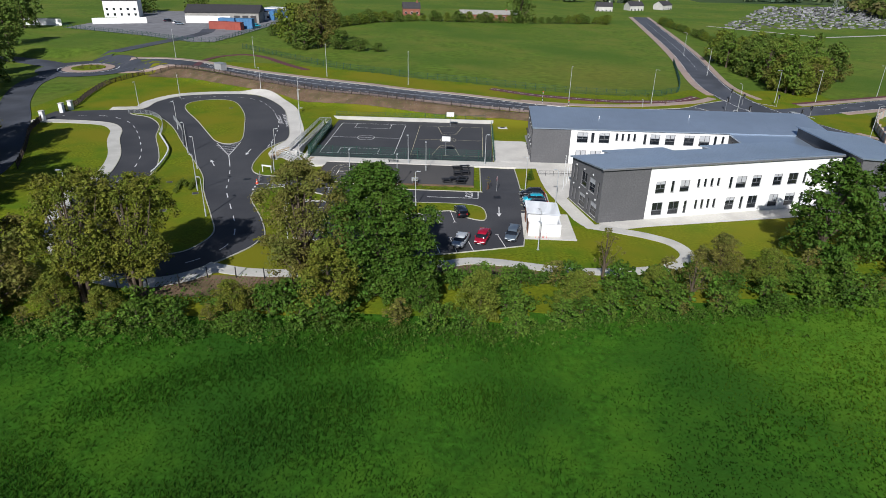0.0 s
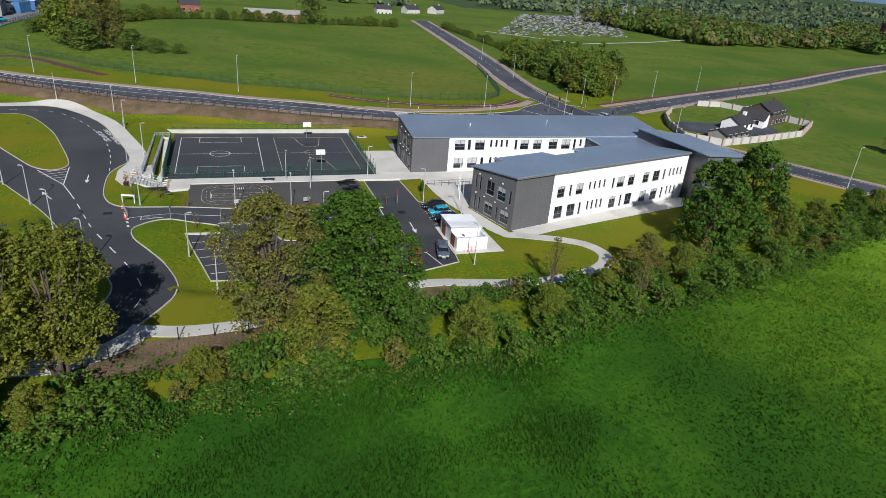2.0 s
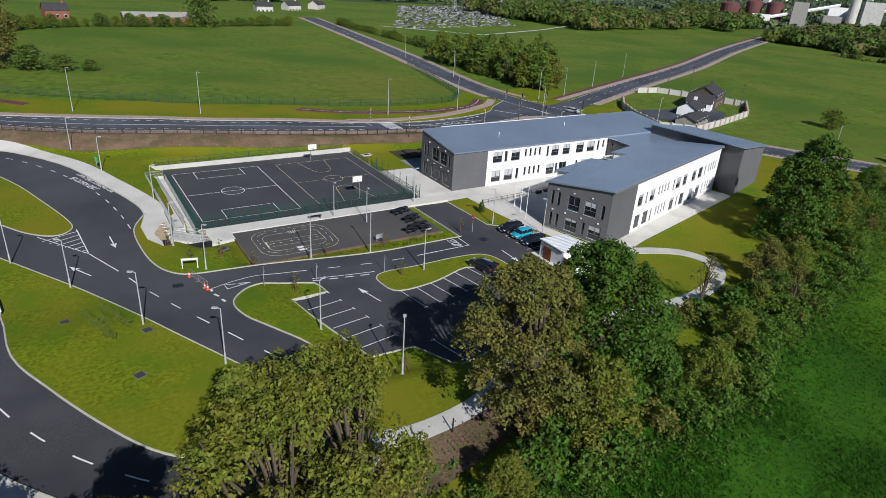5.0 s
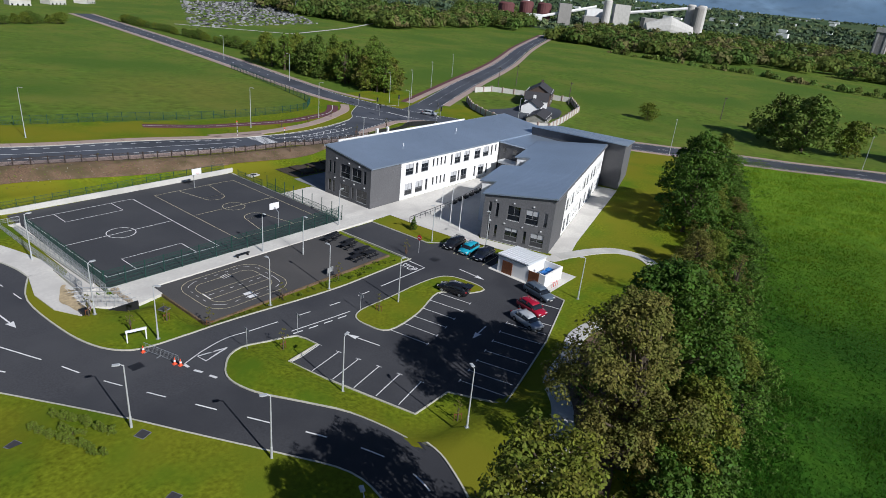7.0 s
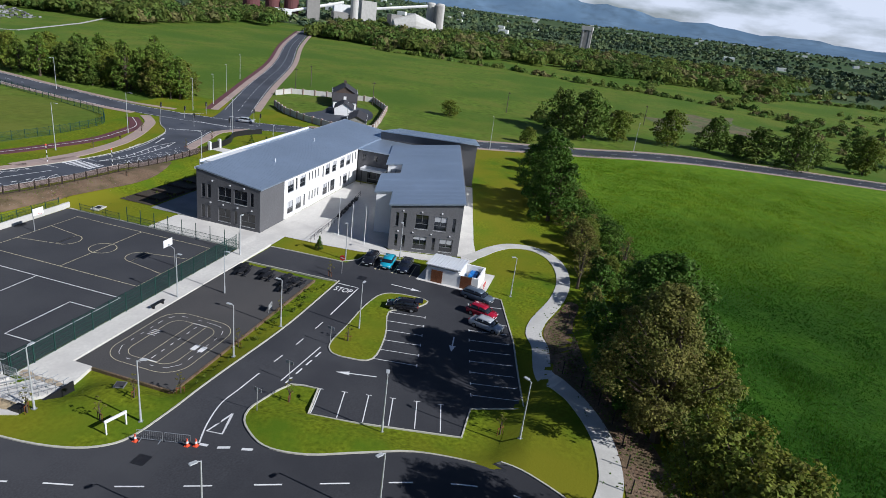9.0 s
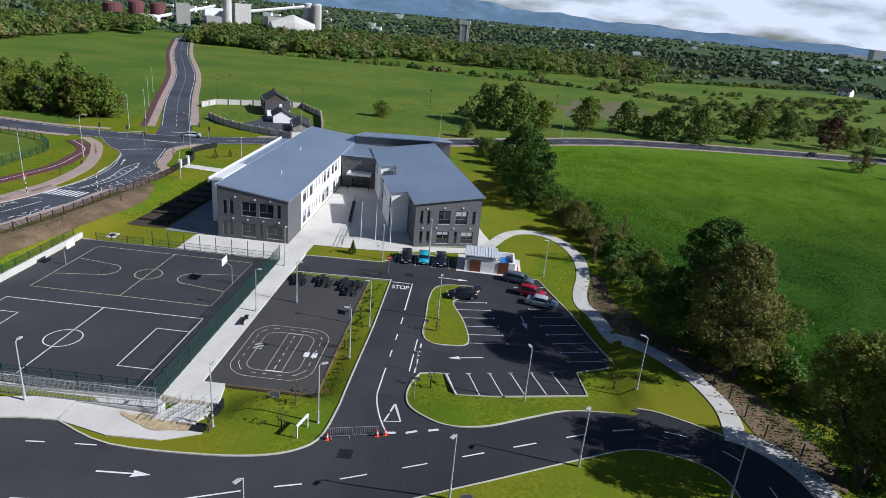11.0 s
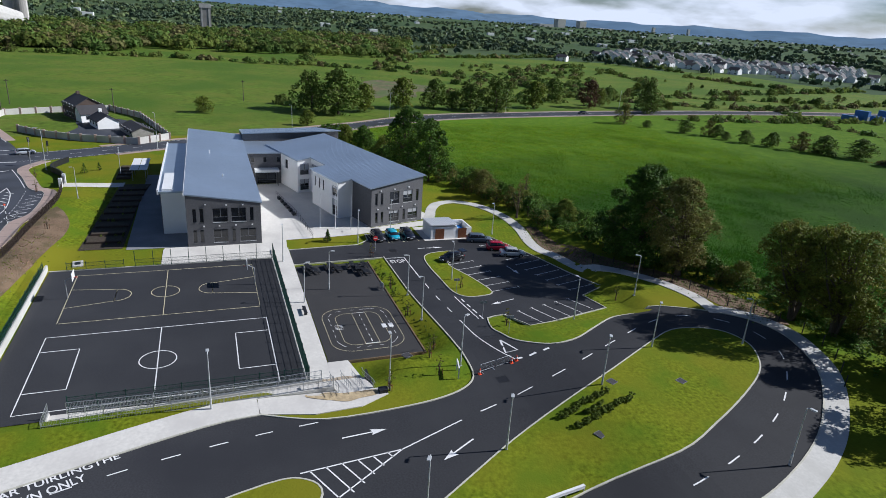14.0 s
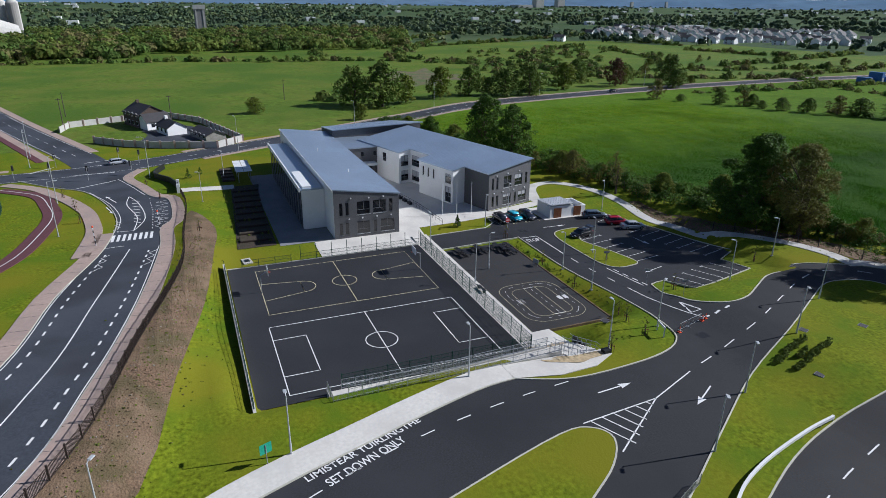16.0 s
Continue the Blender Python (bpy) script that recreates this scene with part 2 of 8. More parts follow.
LEAF = {
    "deep": material("deep_green_leaves", (0.050, 0.106, 0.009), 0.7, 0.3, 1.5, 0.25, second=(0.068, 0.124, 0.011), by_island=0.35, spec=0.25),
    "olive": material("olive_brown_leaves", (0.150, 0.138, 0.030), 0.75, 0.3, 1.5, 0.25, second=(0.118, 0.138, 0.024), by_island=0.35, spec=0.25),
    "fresh": material("fresh_green_leaves", (0.120, 0.165, 0.017), 0.75, 0.3, 1.5, 0.25, second=(0.150, 0.168, 0.022), by_island=0.35, spec=0.25),
    "field": material("field_tree_leaves", (0.092, 0.145, 0.022), 0.75, 0.3, 1.0, 0.2, second=(0.120, 0.155, 0.030), by_island=0.35, spec=0.2),
    "golden": material("golden_green_leaves", (0.150, 0.155, 0.017), 0.75, 0.3, 1.5, 0.25, second=(0.112, 0.150, 0.016), by_island=0.4, spec=0.25),
    "copse": material("young_spring_leaves", (0.115, 0.185, 0.024), 0.75, 0.3, 1.0, 0.2, second=(0.150, 0.190, 0.032), by_island=0.35, spec=0.2),
    "bush": material("hedge_leaves", (0.076, 0.150, 0.014), 0.75, 0.3, 1.5, 0.25, second=(0.102, 0.158, 0.017), by_island=0.35, spec=0.25),
    "copper": material("copper_leaves", (0.085, 0.045, 0.022), 0.75, 0.3, 1.5, 0.25, by_island=0.3, spec=0.25),
}


def translucent(leaf_mat, share=0.45):
    """Lets part of the light through thin leaves and blades."""
    nodes, links = leaf_mat.node_tree.nodes, leaf_mat.node_tree.links
    bsdf, out = nodes["Principled BSDF"], nodes["Material Output"]
    thin, blend = nodes.new("ShaderNodeBsdfTranslucent"), nodes.new("ShaderNodeMixShader")
    blend.inputs["Fac"].default_value = share
    links.new(bsdf.inputs["Base Color"].links[0].from_socket, thin.inputs["Color"])
    links.new(bsdf.outputs["BSDF"], blend.inputs[1])
    links.new(thin.outputs["BSDF"], blend.inputs[2])
    links.new(blend.outputs["Shader"], out.inputs["Surface"])


for leaf_mat in (*LEAF.values(), M_WOODL, M_WOODD, M_WOODO):
    translucent(leaf_mat, 0.5 if leaf_mat is M_WOODL else 0.24)


def glass_material(name, colour, rough=0.05):
    m = bpy.data.materials.new(name)
    m.use_nodes = True
    b = m.node_tree.nodes["Principled BSDF"]
    b.inputs["Base Color"].default_value = (*colour, 1)
    b.inputs["Roughness"].default_value, b.inputs["Specular IOR Level"].default_value = rough, 0.8
    return m


M_GLASS = glass_material("dark_window_glass", (0.012, 0.015, 0.02))


# ---------------------------------------------------------------- terrain
def ss(a, b, v):
    v = np.clip((v - a) / (b - a), 0, 1)
    return v * v * (3 - 2 * v)


FENCE_LINE = ([-140, -90, -42, -20, 5, 20, 40, 60, 75, 100], [235, 200, 171.5, 166.5, 162, 161.5, 160.5, 163, 163, 163])
ROAD_RISE = ([-200, -120, -30, 17, 60, 80], [3.9, 3.9, 3.8, 1.5, 0.0, -0.8])
PADS = (((-34.4, -31.0, 119.0, 124.3), -0.35, 5.2), ((-31.0, 8.0, 109.6, 123.2), -0.25, 2.4), ((-35.0, 3.6, 123.4, 156.0), 0.03, 2.4))


def ground_z(x, y):
    """The height of the ground: the west side stands higher, the courts are cut into the slope."""
    w = ss(-36, -10, x)
    v = 1.65 * (1 - w) + 0.8 * (1 - ss(60, 85, y)) * w
    e = ss(55, 85, x)
    k = ss(-9 - 26 * e, -1 + 14 * e, y - np.interp(x, *FENCE_LINE))
    v = v * (1 - k) + np.interp(x, *ROAD_RISE) * k
    v = v - 1.0 * ss(75, 140, x) * (1 - k)
    xa, xb = np.interp(y, (72, 78.5), (-6, -32.5)), np.interp(y, (72, 78.5), (14, -28.8))
    v = v + 1.1 * (1 - ss(94, 107, y)) * (1 - ss(xa, xb, x)) * ss(36, 58, y)
    for (x0, x1, y0, y1), z, margin in PADS:
        d = np.hypot(np.maximum(np.maximum(x0 - x, x - x1), 0), np.maximum(np.maximum(y0 - y, y - y1), 0))
        m = 1 - ss(0, margin, d)
        v = v * (1 - m) + z * m
    return v


def plain_z(x, y):
    return -2.3 + 22.0 * float(ss(900, 4900, np.float64(math.hypot(x, y - 120))))


def gz(x, y):
    return float(ground_z(np.float64(x), np.float64(y)))


# ---------------------------------------------------------------- building blocks
def mesh_object(name, bm, mat, parent=None):
    me = bpy.data.meshes.new(name)
    bm.to_mesh(me)
    bm.free()
    me.materials.append(mat)
    ob = new(name, me)
    ob.parent = parent
    return ob


def part(name, bm, mat, parent, label=""):
    ob = mesh_object(name, bm, mat, parent)
    return tagged(ob, label) if label else ob


def structure(name, bm, mat, label, category, kind="structure"):
    return tagged(mesh_object(name, bm, mat), label, category, kind=kind)


def thing(name, x, y, z, label, category, group="", turn=0.0):
    ob = new(name)
    ob.matrix_basis = pose(x, y, z, 0, 0, turn)
    ob.empty_display_size = 0.3
    return tagged(ob, label, category, group)


def box(bm, x0, x1, y0, y1, z0, z1, m=None):
    v = [bm.verts.new(m @ Vector(p) if m else p) for p in
         ((x0, y0, z0), (x1, y0, z0), (x1, y1, z0), (x0, y1, z0), (x0, y0, z1), (x1, y0, z1), (x1, y1, z1), (x0, y1, z1))]
    for f in ((3, 2, 1, 0), (4, 5, 6, 7), (0, 1, 5, 4), (1, 2, 6, 5), (2, 3, 7, 6), (3, 0, 4, 7)):
        bm.faces.new([v[i] for i in f])
    return bm


def tube(bm, pts, radius, sides=6, cap=True):
    """A round bar along points; radius may be one number or one for each point."""
    rings = []
    pts = [Vector(p) for p in pts]
    for i, p in enumerate(pts):
        d = (pts[min(i + 1, len(pts) - 1)] - pts[max(i - 1, 0)]).normalized()
        side = d.cross(Vector((0, 0, 1)) if abs(d.z) < 0.9 else Vector((1, 0, 0))).normalized()
        up = side.cross(d)
        r = radius[i] if isinstance(radius, (list, tuple)) else radius
        rings.append([bm.verts.new(p + (side * math.cos(a) + up * math.sin(a)) * r) for a in (2 * math.pi * k / sides for k in range(sides))])
    for a, b in zip(rings, rings[1:]):
        for k in range(sides):
            bm.faces.new((a[k], a[(k + 1) % sides], b[(k + 1) % sides], b[k]))
    if cap:
        bm.faces.new(rings[0][::-1])
        bm.faces.new(rings[-1])
    return bm


def prism(bm, poly, z0, z1, m=None):
    """Extrudes a flat outline; z0 and z1 are numbers or functions of x, y."""
    lo = [bm.verts.new(Vector((x, y, z0(x, y) if callable(z0) else z0))) for x, y in poly]
    hi = [bm.verts.new(Vector((x, y, z1(x, y) if callable(z1) else z1))) for x, y in poly]
    n = len(poly)
    bm.faces.new(lo[::-1])
    bm.faces.new(hi)
    for i in range(n):
        bm.faces.new((lo[i], lo[(i + 1) % n], hi[(i + 1) % n], hi[i]))
    if m:
        bmesh.ops.transform(bm, matrix=m, verts=lo + hi)
    return bm


def smooth(pts, closed=False, n=4):
    """A soft line through the corners of a plan."""
    out, c = [], len(pts)
    for i in range(c if closed else c - 1):
        p = [np.array(pts[j % c] if closed else pts[min(max(j, 0), c - 1)], float) for j in (i - 1, i, i + 1, i + 2)]
        for k in range(n):
            t = k / n
            out.append(tuple(0.5 * (2 * p[1] + (p[2] - p[0]) * t + (2 * p[0] - 5 * p[1] + 4 * p[2] - p[3]) * t * t + (3 * p[1] - p[0] - 3 * p[2] + p[3]) * t ** 3)))
    return out if closed else out + [tuple(pts[-1])]


def dense(pts, step=2.0, closed=False):
    out = []
    for a, b in zip(pts, pts[1:] + pts[:1] if closed else pts[1:]):
        k = max(1, int(math.dist(a, b) / step))
        out += [(a[0] + (b[0] - a[0]) * i / k, a[1] + (b[1] - a[1]) * i / k) for i in range(k)]
    return out if closed else out + [tuple(pts[-1])]


def drape(poly, off, step=3.0, skirt=0.0, level=None):
    """A sheet over an outline that follows the ground, off above it; skirt: how far its edge reaches down."""
    bm = bmesh.new()
    verts = [bm.verts.new((x, y, 0)) for x, y in poly]
    edges = [bm.edges.new((verts[i], verts[(i + 1) % len(verts)])) for i in range(len(verts))]
    bmesh.ops.triangle_fill(bm, use_beauty=True, edges=edges, normal=(0, 0, 1))
    xs, ys = [p[0] for p in poly], [p[1] for p in poly]
    for axis, vals in ((0, xs), (1, ys)):
        c = math.ceil(min(vals) / step) * step
        while c < max(vals):
            co, no = ((c, 0, 0), (1, 0, 0)) if axis == 0 else ((0, c, 0), (0, 1, 0))
            bmesh.ops.bisect_plane(bm, geom=bm.verts[:] + bm.edges[:] + bm.faces[:], dist=1e-4, plane_co=co, plane_no=no)
            c += step
    co = np.array([v.co[:2] for v in bm.verts])
    z = ground_z(co[:, 0], co[:, 1]) if level is None else np.full(len(co), level)
    for v, h in zip(bm.verts, z):
        v.co.z = h + off
    for f in bm.faces:
        if f.normal.z < 0:
            f.normal_flip()
    if skirt:
        rim = [e for e in bm.edges if e.is_boundary]
        made = bmesh.ops.extrude_edge_only(bm, edges=rim)["geom"]
        for v in made:
            if isinstance(v, bmesh.types.BMVert):
                v.co.z -= skirt
    bmesh.ops.recalc_face_normals(bm, faces=bm.faces)
    return bm


def ribbon(bm, pts, width, off, depth=0.0, closed=False, level=None, shift=0.0):
    """A band along a line of the plan: its top off above the ground, its sides reaching depth down."""
    n, rows = len(pts), []
    for i, (x, y) in enumerate(pts):
        a = pts[i - 1] if closed or i else pts[0]
        b = pts[(i + 1) % n] if closed or i < n - 1 else pts[-1]
        dx, dy = b[0] - a[0], b[1] - a[1]
        s = math.hypot(dx, dy) or 1
        nx, ny = -dy / s, dx / s
        row = []
        for w in (width / 2 + shift, -width / 2 + shift):
            px, py = x + nx * w, y + ny * w
            z = (gz(px, py) if level is None else level) + off
            row.append(bm.verts.new((px, py, z)))
            if depth:
                row.append(bm.verts.new((px, py, z - depth)))
        rows.append(row)
    pairs = list(zip(rows, rows[1:] + rows[:1])) if closed else list(zip(rows, rows[1:]))
    for r, q in pairs:
        if depth:
            bm.faces.new((r[0], r[2], q[2], q[0]))
            bm.faces.new((r[1], r[0], q[0], q[1]))
            bm.faces.new((r[2], r[3], q[3], q[2]))
        else:
            bm.faces.new((r[0], r[1], q[1], q[0]))
    if depth and not closed:
        bm.faces.new((rows[0][0], rows[0][1], rows[0][3], rows[0][2]))
        bm.faces.new((rows[-1][0], rows[-1][2], rows[-1][3], rows[-1][1]))
    return bm


# ---------------------------------------------------------------- ground
HEDGE = [(-110, 62), (-70, 57), (-52, 56), (-33, 57.5), (-15, 60.5), (2, 61), (11, 65.5), (33, 70), (54, 76), (75, 83), (118, 96)]
MAIN_N = [(-119, 216), (-106, 217), (-92, 212), (-75, 201), (-51, 189.5), (-25, 180), (-4, 177.3), (12, 173.8), (23.9, 172.5), (33.3, 172.7), (45.1, 175.3), (58.2, 180.6), (65.4, 187.8), (75.5, 196)]
MAIN_S = [(-116, 203), (-104, 206.5), (-87, 202), (-60, 184), (-44.5, 175), (-30, 170.6), (-10, 167.2), (12, 165.0), (23.8, 165.1), (30.0, 163.2), (44.5, 163.9), (48.6, 167.2), (58, 170.3), (69.3, 173.8), (79, 171)]


CROSS_EAST = [(104, 128), (119, 103), (130, 84), (140, 62), (149, 40), (159, -11), (168, -80), (173, -160), (172, -215), (166, -330)]


def build_ground():
    def axis(lo, hi, step):
        mid = list(np.arange(lo, hi + 0.01, step))
        out = [step * 1.25 ** k for k in range(1, 40)]
        up = list(hi + np.cumsum(out))
        return np.array([lo - (v - hi) for v in up if v - hi < 5600][::-1] + mid + [v for v in up if v - hi < 5600])
    xs, ys = axis(-125, 125, 1.6), axis(35, 215, 1.6)
    gx, gy = np.meshgrid(xs, ys)
    zz = ground_z(gx, gy)
    far = np.hypot(gx, gy - 120)
    zz = zz - ss(300, 900, far) * 2.0 + ss(900, 4900, far) * 22.0
    under = np.zeros(gx.shape, bool)
    for (xa, ya), (xb, yb) in zip(road_outline, road_outline[1:] + road_outline[:1]):
        if ya != yb:
            under ^= ((ya > gy) != (yb > gy)) & (gx < (xb - xa) * (gy - ya) / (yb - ya) + xa)
    deep = under.copy()
    deep[1:-1, 1:-1] &= under[:-2, 1:-1] & under[2:, 1:-1] & under[1:-1, :-2] & under[1:-1, 2:]
    zz = zz - np.where(deep, 0.14, 0.0)
    nx, ny = len(xs), len(ys)
    verts = np.stack([gx.ravel(), gy.ravel(), zz.ravel()], 1).tolist()
    faces = [(j * nx + i, j * nx + i + 1, (j + 1) * nx + i + 1, (j + 1) * nx + i) for j in range(ny - 1) for i in range(nx - 1)]
    me = bpy.data.meshes.new("ground")
    me.from_pydata(verts, [], faces)
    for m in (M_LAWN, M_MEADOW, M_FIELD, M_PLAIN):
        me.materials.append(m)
    cx = (gx[:-1, :-1] + gx[1:, 1:]) / 2
    cy = (gy[:-1, :-1] + gy[1:, 1:]) / 2
    slot = np.zeros(cx.shape, int)
    hx, hy = zip(*HEDGE)
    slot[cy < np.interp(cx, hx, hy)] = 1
    mx, my = zip(*MAIN_N)
    slot[(cy > np.interp(cx, mx, my) + 19) | (cx > 110) & (cy >= np.interp(cx, hx, hy)) & (cy > 100) | (cx < -112) & (cy >= np.interp(cx, hx, hy)) | (cy > 215)] = 2
    rx, ry = zip(*CROSS_EAST[::-1])
    slot[(cx > np.interp(cy, ry, rx)) & (cy < 128)] = 2
    slot[(cx > 128) & (cy >= 128)] = 2
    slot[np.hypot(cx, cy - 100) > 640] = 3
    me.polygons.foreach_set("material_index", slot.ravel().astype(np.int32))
    me.polygons.foreach_set("use_smooth", np.ones(len(faces), bool))
    tagged(new("ground", me), "rolling grass ground, mown lawn, lush meadow and pasture", "ground", kind="structure")



# site road: one sheet of asphalt with raised lawns on it
RING = [(-92, 152.5), (-84.5, 155), (-84.6, 163), (-81, 171), (-71, 174.7), (-61, 174), (-50.7, 161), (-45, 146), (-41.6, 135), (-41.0, 130)]
KERB_N = [(-41.0, 130), (-43.2, 124.2), (-43.1, 116), (-42.2, 111), (-40.6, 108.2), (-38.4, 107.1), (-34.0, 106.7)]
CARPARK = [(1, 106.8), (0.7, 121.5), (7.5, 121.4), (7.8, 115.5), (8.0, 109.8), (9.4, 107.5), (12.4, 107.3), (12.6, 98.4), (8.4, 97.2), (7.6, 90), (7.0, 84.4), (-4.3, 80.6), (-18.6, 77), (-21.2, 82.1), (-26.6, 81.7), (-30.1, 95.6), (-25.2, 97)]
BIG_LAWN = [(-25.8, 99.7), (-29.0, 100.5), (-33.2, 100.2), (-35.6, 98.1), (-36.7, 95.7), (-36.2, 92.6), (-34.3, 89.0), (-32.0, 84.8), (-30.3, 80.6), (-30.2, 76.5), (-31.4, 73.4), (-33.4, 69.9)]
LOOP_OUT = [(-33.4, 69.9), (-36.5, 66.5), (-40.6, 65.0), (-45.1, 66.0), (-49.9, 68.6), (-54.7, 73.5), (-59.0, 79.3), (-62.4, 86.1), (-64.9, 93.8), (-66.1, 104.1), (-70.0, 116.0), (-76.0, 127.0), (-80.0, 135.5), (-86.0, 140.5), (-97.0, 141.5), (-104.0, 141.0)]
road_outline = smooth(RING)[:-1] + smooth(KERB_N)[:-1] + CARPARK + smooth(BIG_LAWN)[:-1] + smooth(LOOP_OUT) + [(-104, 149.5)]
build_ground()
site_road = structure("site_road", drape(road_outline, 0.03, 1.6), M_TAR, "fresh dark asphalt site road and car park", "road")

SOUTH_LAWN = [(-84.5, 149.6), (-77.5, 147.5), (-69.8, 138.6), (-62.0, 126.0), (-55.5, 115.7), (-49.4, 105.6), (-44.85, 95.1), (-39.65, 84.9), (-37.1, 79.3), (-37.5, 75.1), (-39.2, 72.4), (-42.2, 71.7), (-45.3, 73.1),
              (-48.3, 75.9), (-51.5, 81.2), (-54.7, 87.7), (-57.5, 94.6), (-58.6, 104.5), (-61.0, 113.0), (-65.0, 121.5), (-69.5, 130.0), (-73.0, 139.0), (-78.5, 146.0), (-84.0, 148.6)]
TEARDROP = [(-74.4, 156.5), (-75.6, 163), (-71.5, 167), (-65, 165.6), (-58, 153), (-53.8, 141), (-50.7, 130.5), (-51.0, 127.2), (-53.0, 126.2), (-55.9, 128.4), (-59, 133), (-66, 144)]
ISLAND = [(1.2, 93.6), (1.4, 97.5), (0, 99.9), (-4, 100.6), (-10, 100.5), (-15, 100.4), (-17.3, 99.3), (-17.6, 97.2), (-16.4, 94.7), (-10.4, 95.4), (-4.4, 97.2), (-2.4, 95)]


def kerb(line, closed=False, shift=0.0, label="pale concrete kerb along the asphalt edge"):
    structure("kerb", ribbon(bmesh.new(), line, 0.16, 0.13, 0.25, closed, shift=shift), M_KERB, label, "kerb")


for name, outline, label in (("lawn_island", SOUTH_LAWN, "mown lawn island between the two site roads"),
                             ("lawn_island", TEARDROP, "teardrop shaped mown lawn inside the turning loop"),
                             ("lawn_island", ISLAND, "narrow mown grass island beside the parking bays")):
    line = smooth(outline, True)
    structure(name, drape(line, 0.11, skirt=0.15), M_LAWN, label, "lawn")
    kerb(line, True)
kerb(smooth(RING) + smooth(KERB_N)[1:] + dense([(-34.0, 106.7), (1, 106.8)], 3)[1:])
kerb([(0.7, 107), (0.6, 121.5)])
kerb([(12.6, 98.4), (12.4, 107.3), (9.4, 107.5), (8.0, 109.8), (7.8, 115.5), (7.5, 121.4)])
kerb(dense([(7.6, 90), (7.0, 84.4), (-4.3, 80.6), (-18.6, 77), (-21.2, 82.1), (-26.6, 81.7), (-30.1, 95.6), (-25.2, 97), (-25.4, 98.6), (-25.8, 99.7)], 3) + smooth(BIG_LAWN)[1:] + smooth(LOOP_OUT)[1:])

# footpaths
structure("footpath", ribbon(bmesh.new(), smooth(RING, n=6), 3.1, 0.10, 0.3, shift=1.62), M_PAVE, "pale concrete footpath round the turning loop", "footpath")
structure("footpath", drape([(-40.95, 130.1), (-38.3, 130.1), (-38.3, 122.4), (-39.2, 122.3), (-39.2, 118.0), (-40.5, 117.3), (-42.0, 120.4), (-42.2, 125.0)], 0.10, skirt=0.2), M_PAVE, "pale paved landing between footpath and stair", "footpath")
structure("footpath", ribbon(bmesh.new(), dense([(20.0, 93.2), (61.5, 105.1)], 3), 2.3, 0.065, 0.2), M_PAVE, "pale paving strip below the south facade", "footpath")
SOUTH_PATH = [(19.6, 92.6), (22.5, 91.3), (26.3, 89.7), (29.6, 87.2), (30.5, 83.4), (28.2, 80.0), (23.8, 77.8), (17.5, 76.6), (10.5, 76.9), (3.2, 78.4), (-1.0, 78.5), (-4.4, 77.2), (-11.3, 75.7), (-16.5, 71.9), (-22.0, 69.3), (-28.2, 68.2), (-32.9, 68.8), (-34.3, 69.2)]
structure("footpath", ribbon(bmesh.new(), smooth(SOUTH_PATH, n=6), 2.1, 0.09, 0.3), M_CONC, "curving pale concrete footpath beside the hedge", "footpath")
structure("footpath", ribbon(bmesh.new(), smooth(LOOP_OUT, n=6), 2.3, 0.10, 0.3, shift=1.22), M_CONC, "pale concrete footpath outside the loop road", "footpath")
structure("footpath", drape([(-34.6, 121.8), (-34.6, 124.68), (3.3, 124.68), (7.8, 124.3), (7.8, 121.6), (-1, 121.6)], 0, skirt=0.5, level=0.13), M_PAVE, "pale paved walkway between ball court and play yard", "footpath")
structure("footpath", drape([(-34.6, 118.6), (-34.6, 121.8), (-30.4, 121.8), (-30.4, 119.4)], 0, skirt=0.5, level=0.13), M_PAVE, "pale paved landing at the top of the yard", "footpath")
forecourt = structure("forecourt", drape([(3.6, 124.4), (3.6, 141), (10, 141), (11, 140.8), (11.2, 137.2), (11, 125.5), (49, 125.4), (50, 117), (57, 119), (41, 115), (18, 107), (15.9, 105.2), (18.9, 93.5), (62, 104), (62, 102), (27.5, 93.4),
            (20.0, 91.0), (17.4, 91.8), (15.8, 95.0), (13.5, 105.0), (12.6, 109.0), (12.1, 114.0), (11.8, 121.4), (7.8, 121.7), (7.8, 124.4)], 0.06, 6), M_PAVE, "pale paved forecourt and courtyard round the school", "paving")
structure("courtyard", drape([(19, 95.2), (16.2, 105), (18.2, 107.4), (41, 115.4), (57, 119.4), (62, 107)], 0.052, 6), M_PAVE, "pale paving along the courtyard walls", "paving")
structure("play_yard", drape([(-30.4, 110.0), (-30.4, 121.6), (-0.6, 121.5), (-0.6, 110.0)], 0.0, level=0.02), M_YARD, "dark asphalt play yard with painted lines", "yard")
structure("ball_court", drape([(-34.8, 124.7), (-34.8, 155.7), (3.3, 155.7), (3.3, 124.7)], 0.0, level=0.17), M_COURT, "dark asphalt ball court with two marked pitches", "court")
structure("north_terrace", drape([(11.2, 137.3), (11.2, 146.5), (60, 146.5), (60, 141), (18.2, 141), (18.2, 137.3)], 0.05), M_TERRACE, "grey paved terrace behind the north wing", "paving")
structure("garden_bed", drape([(12.0, 147.0), (12.0, 153.4), (52, 151.2), (52, 145.2), (40, 146.7), (26, 146.7)], 0.07), M_BED, "planting bed with rows of raised soil, building shade painted in", "garden")
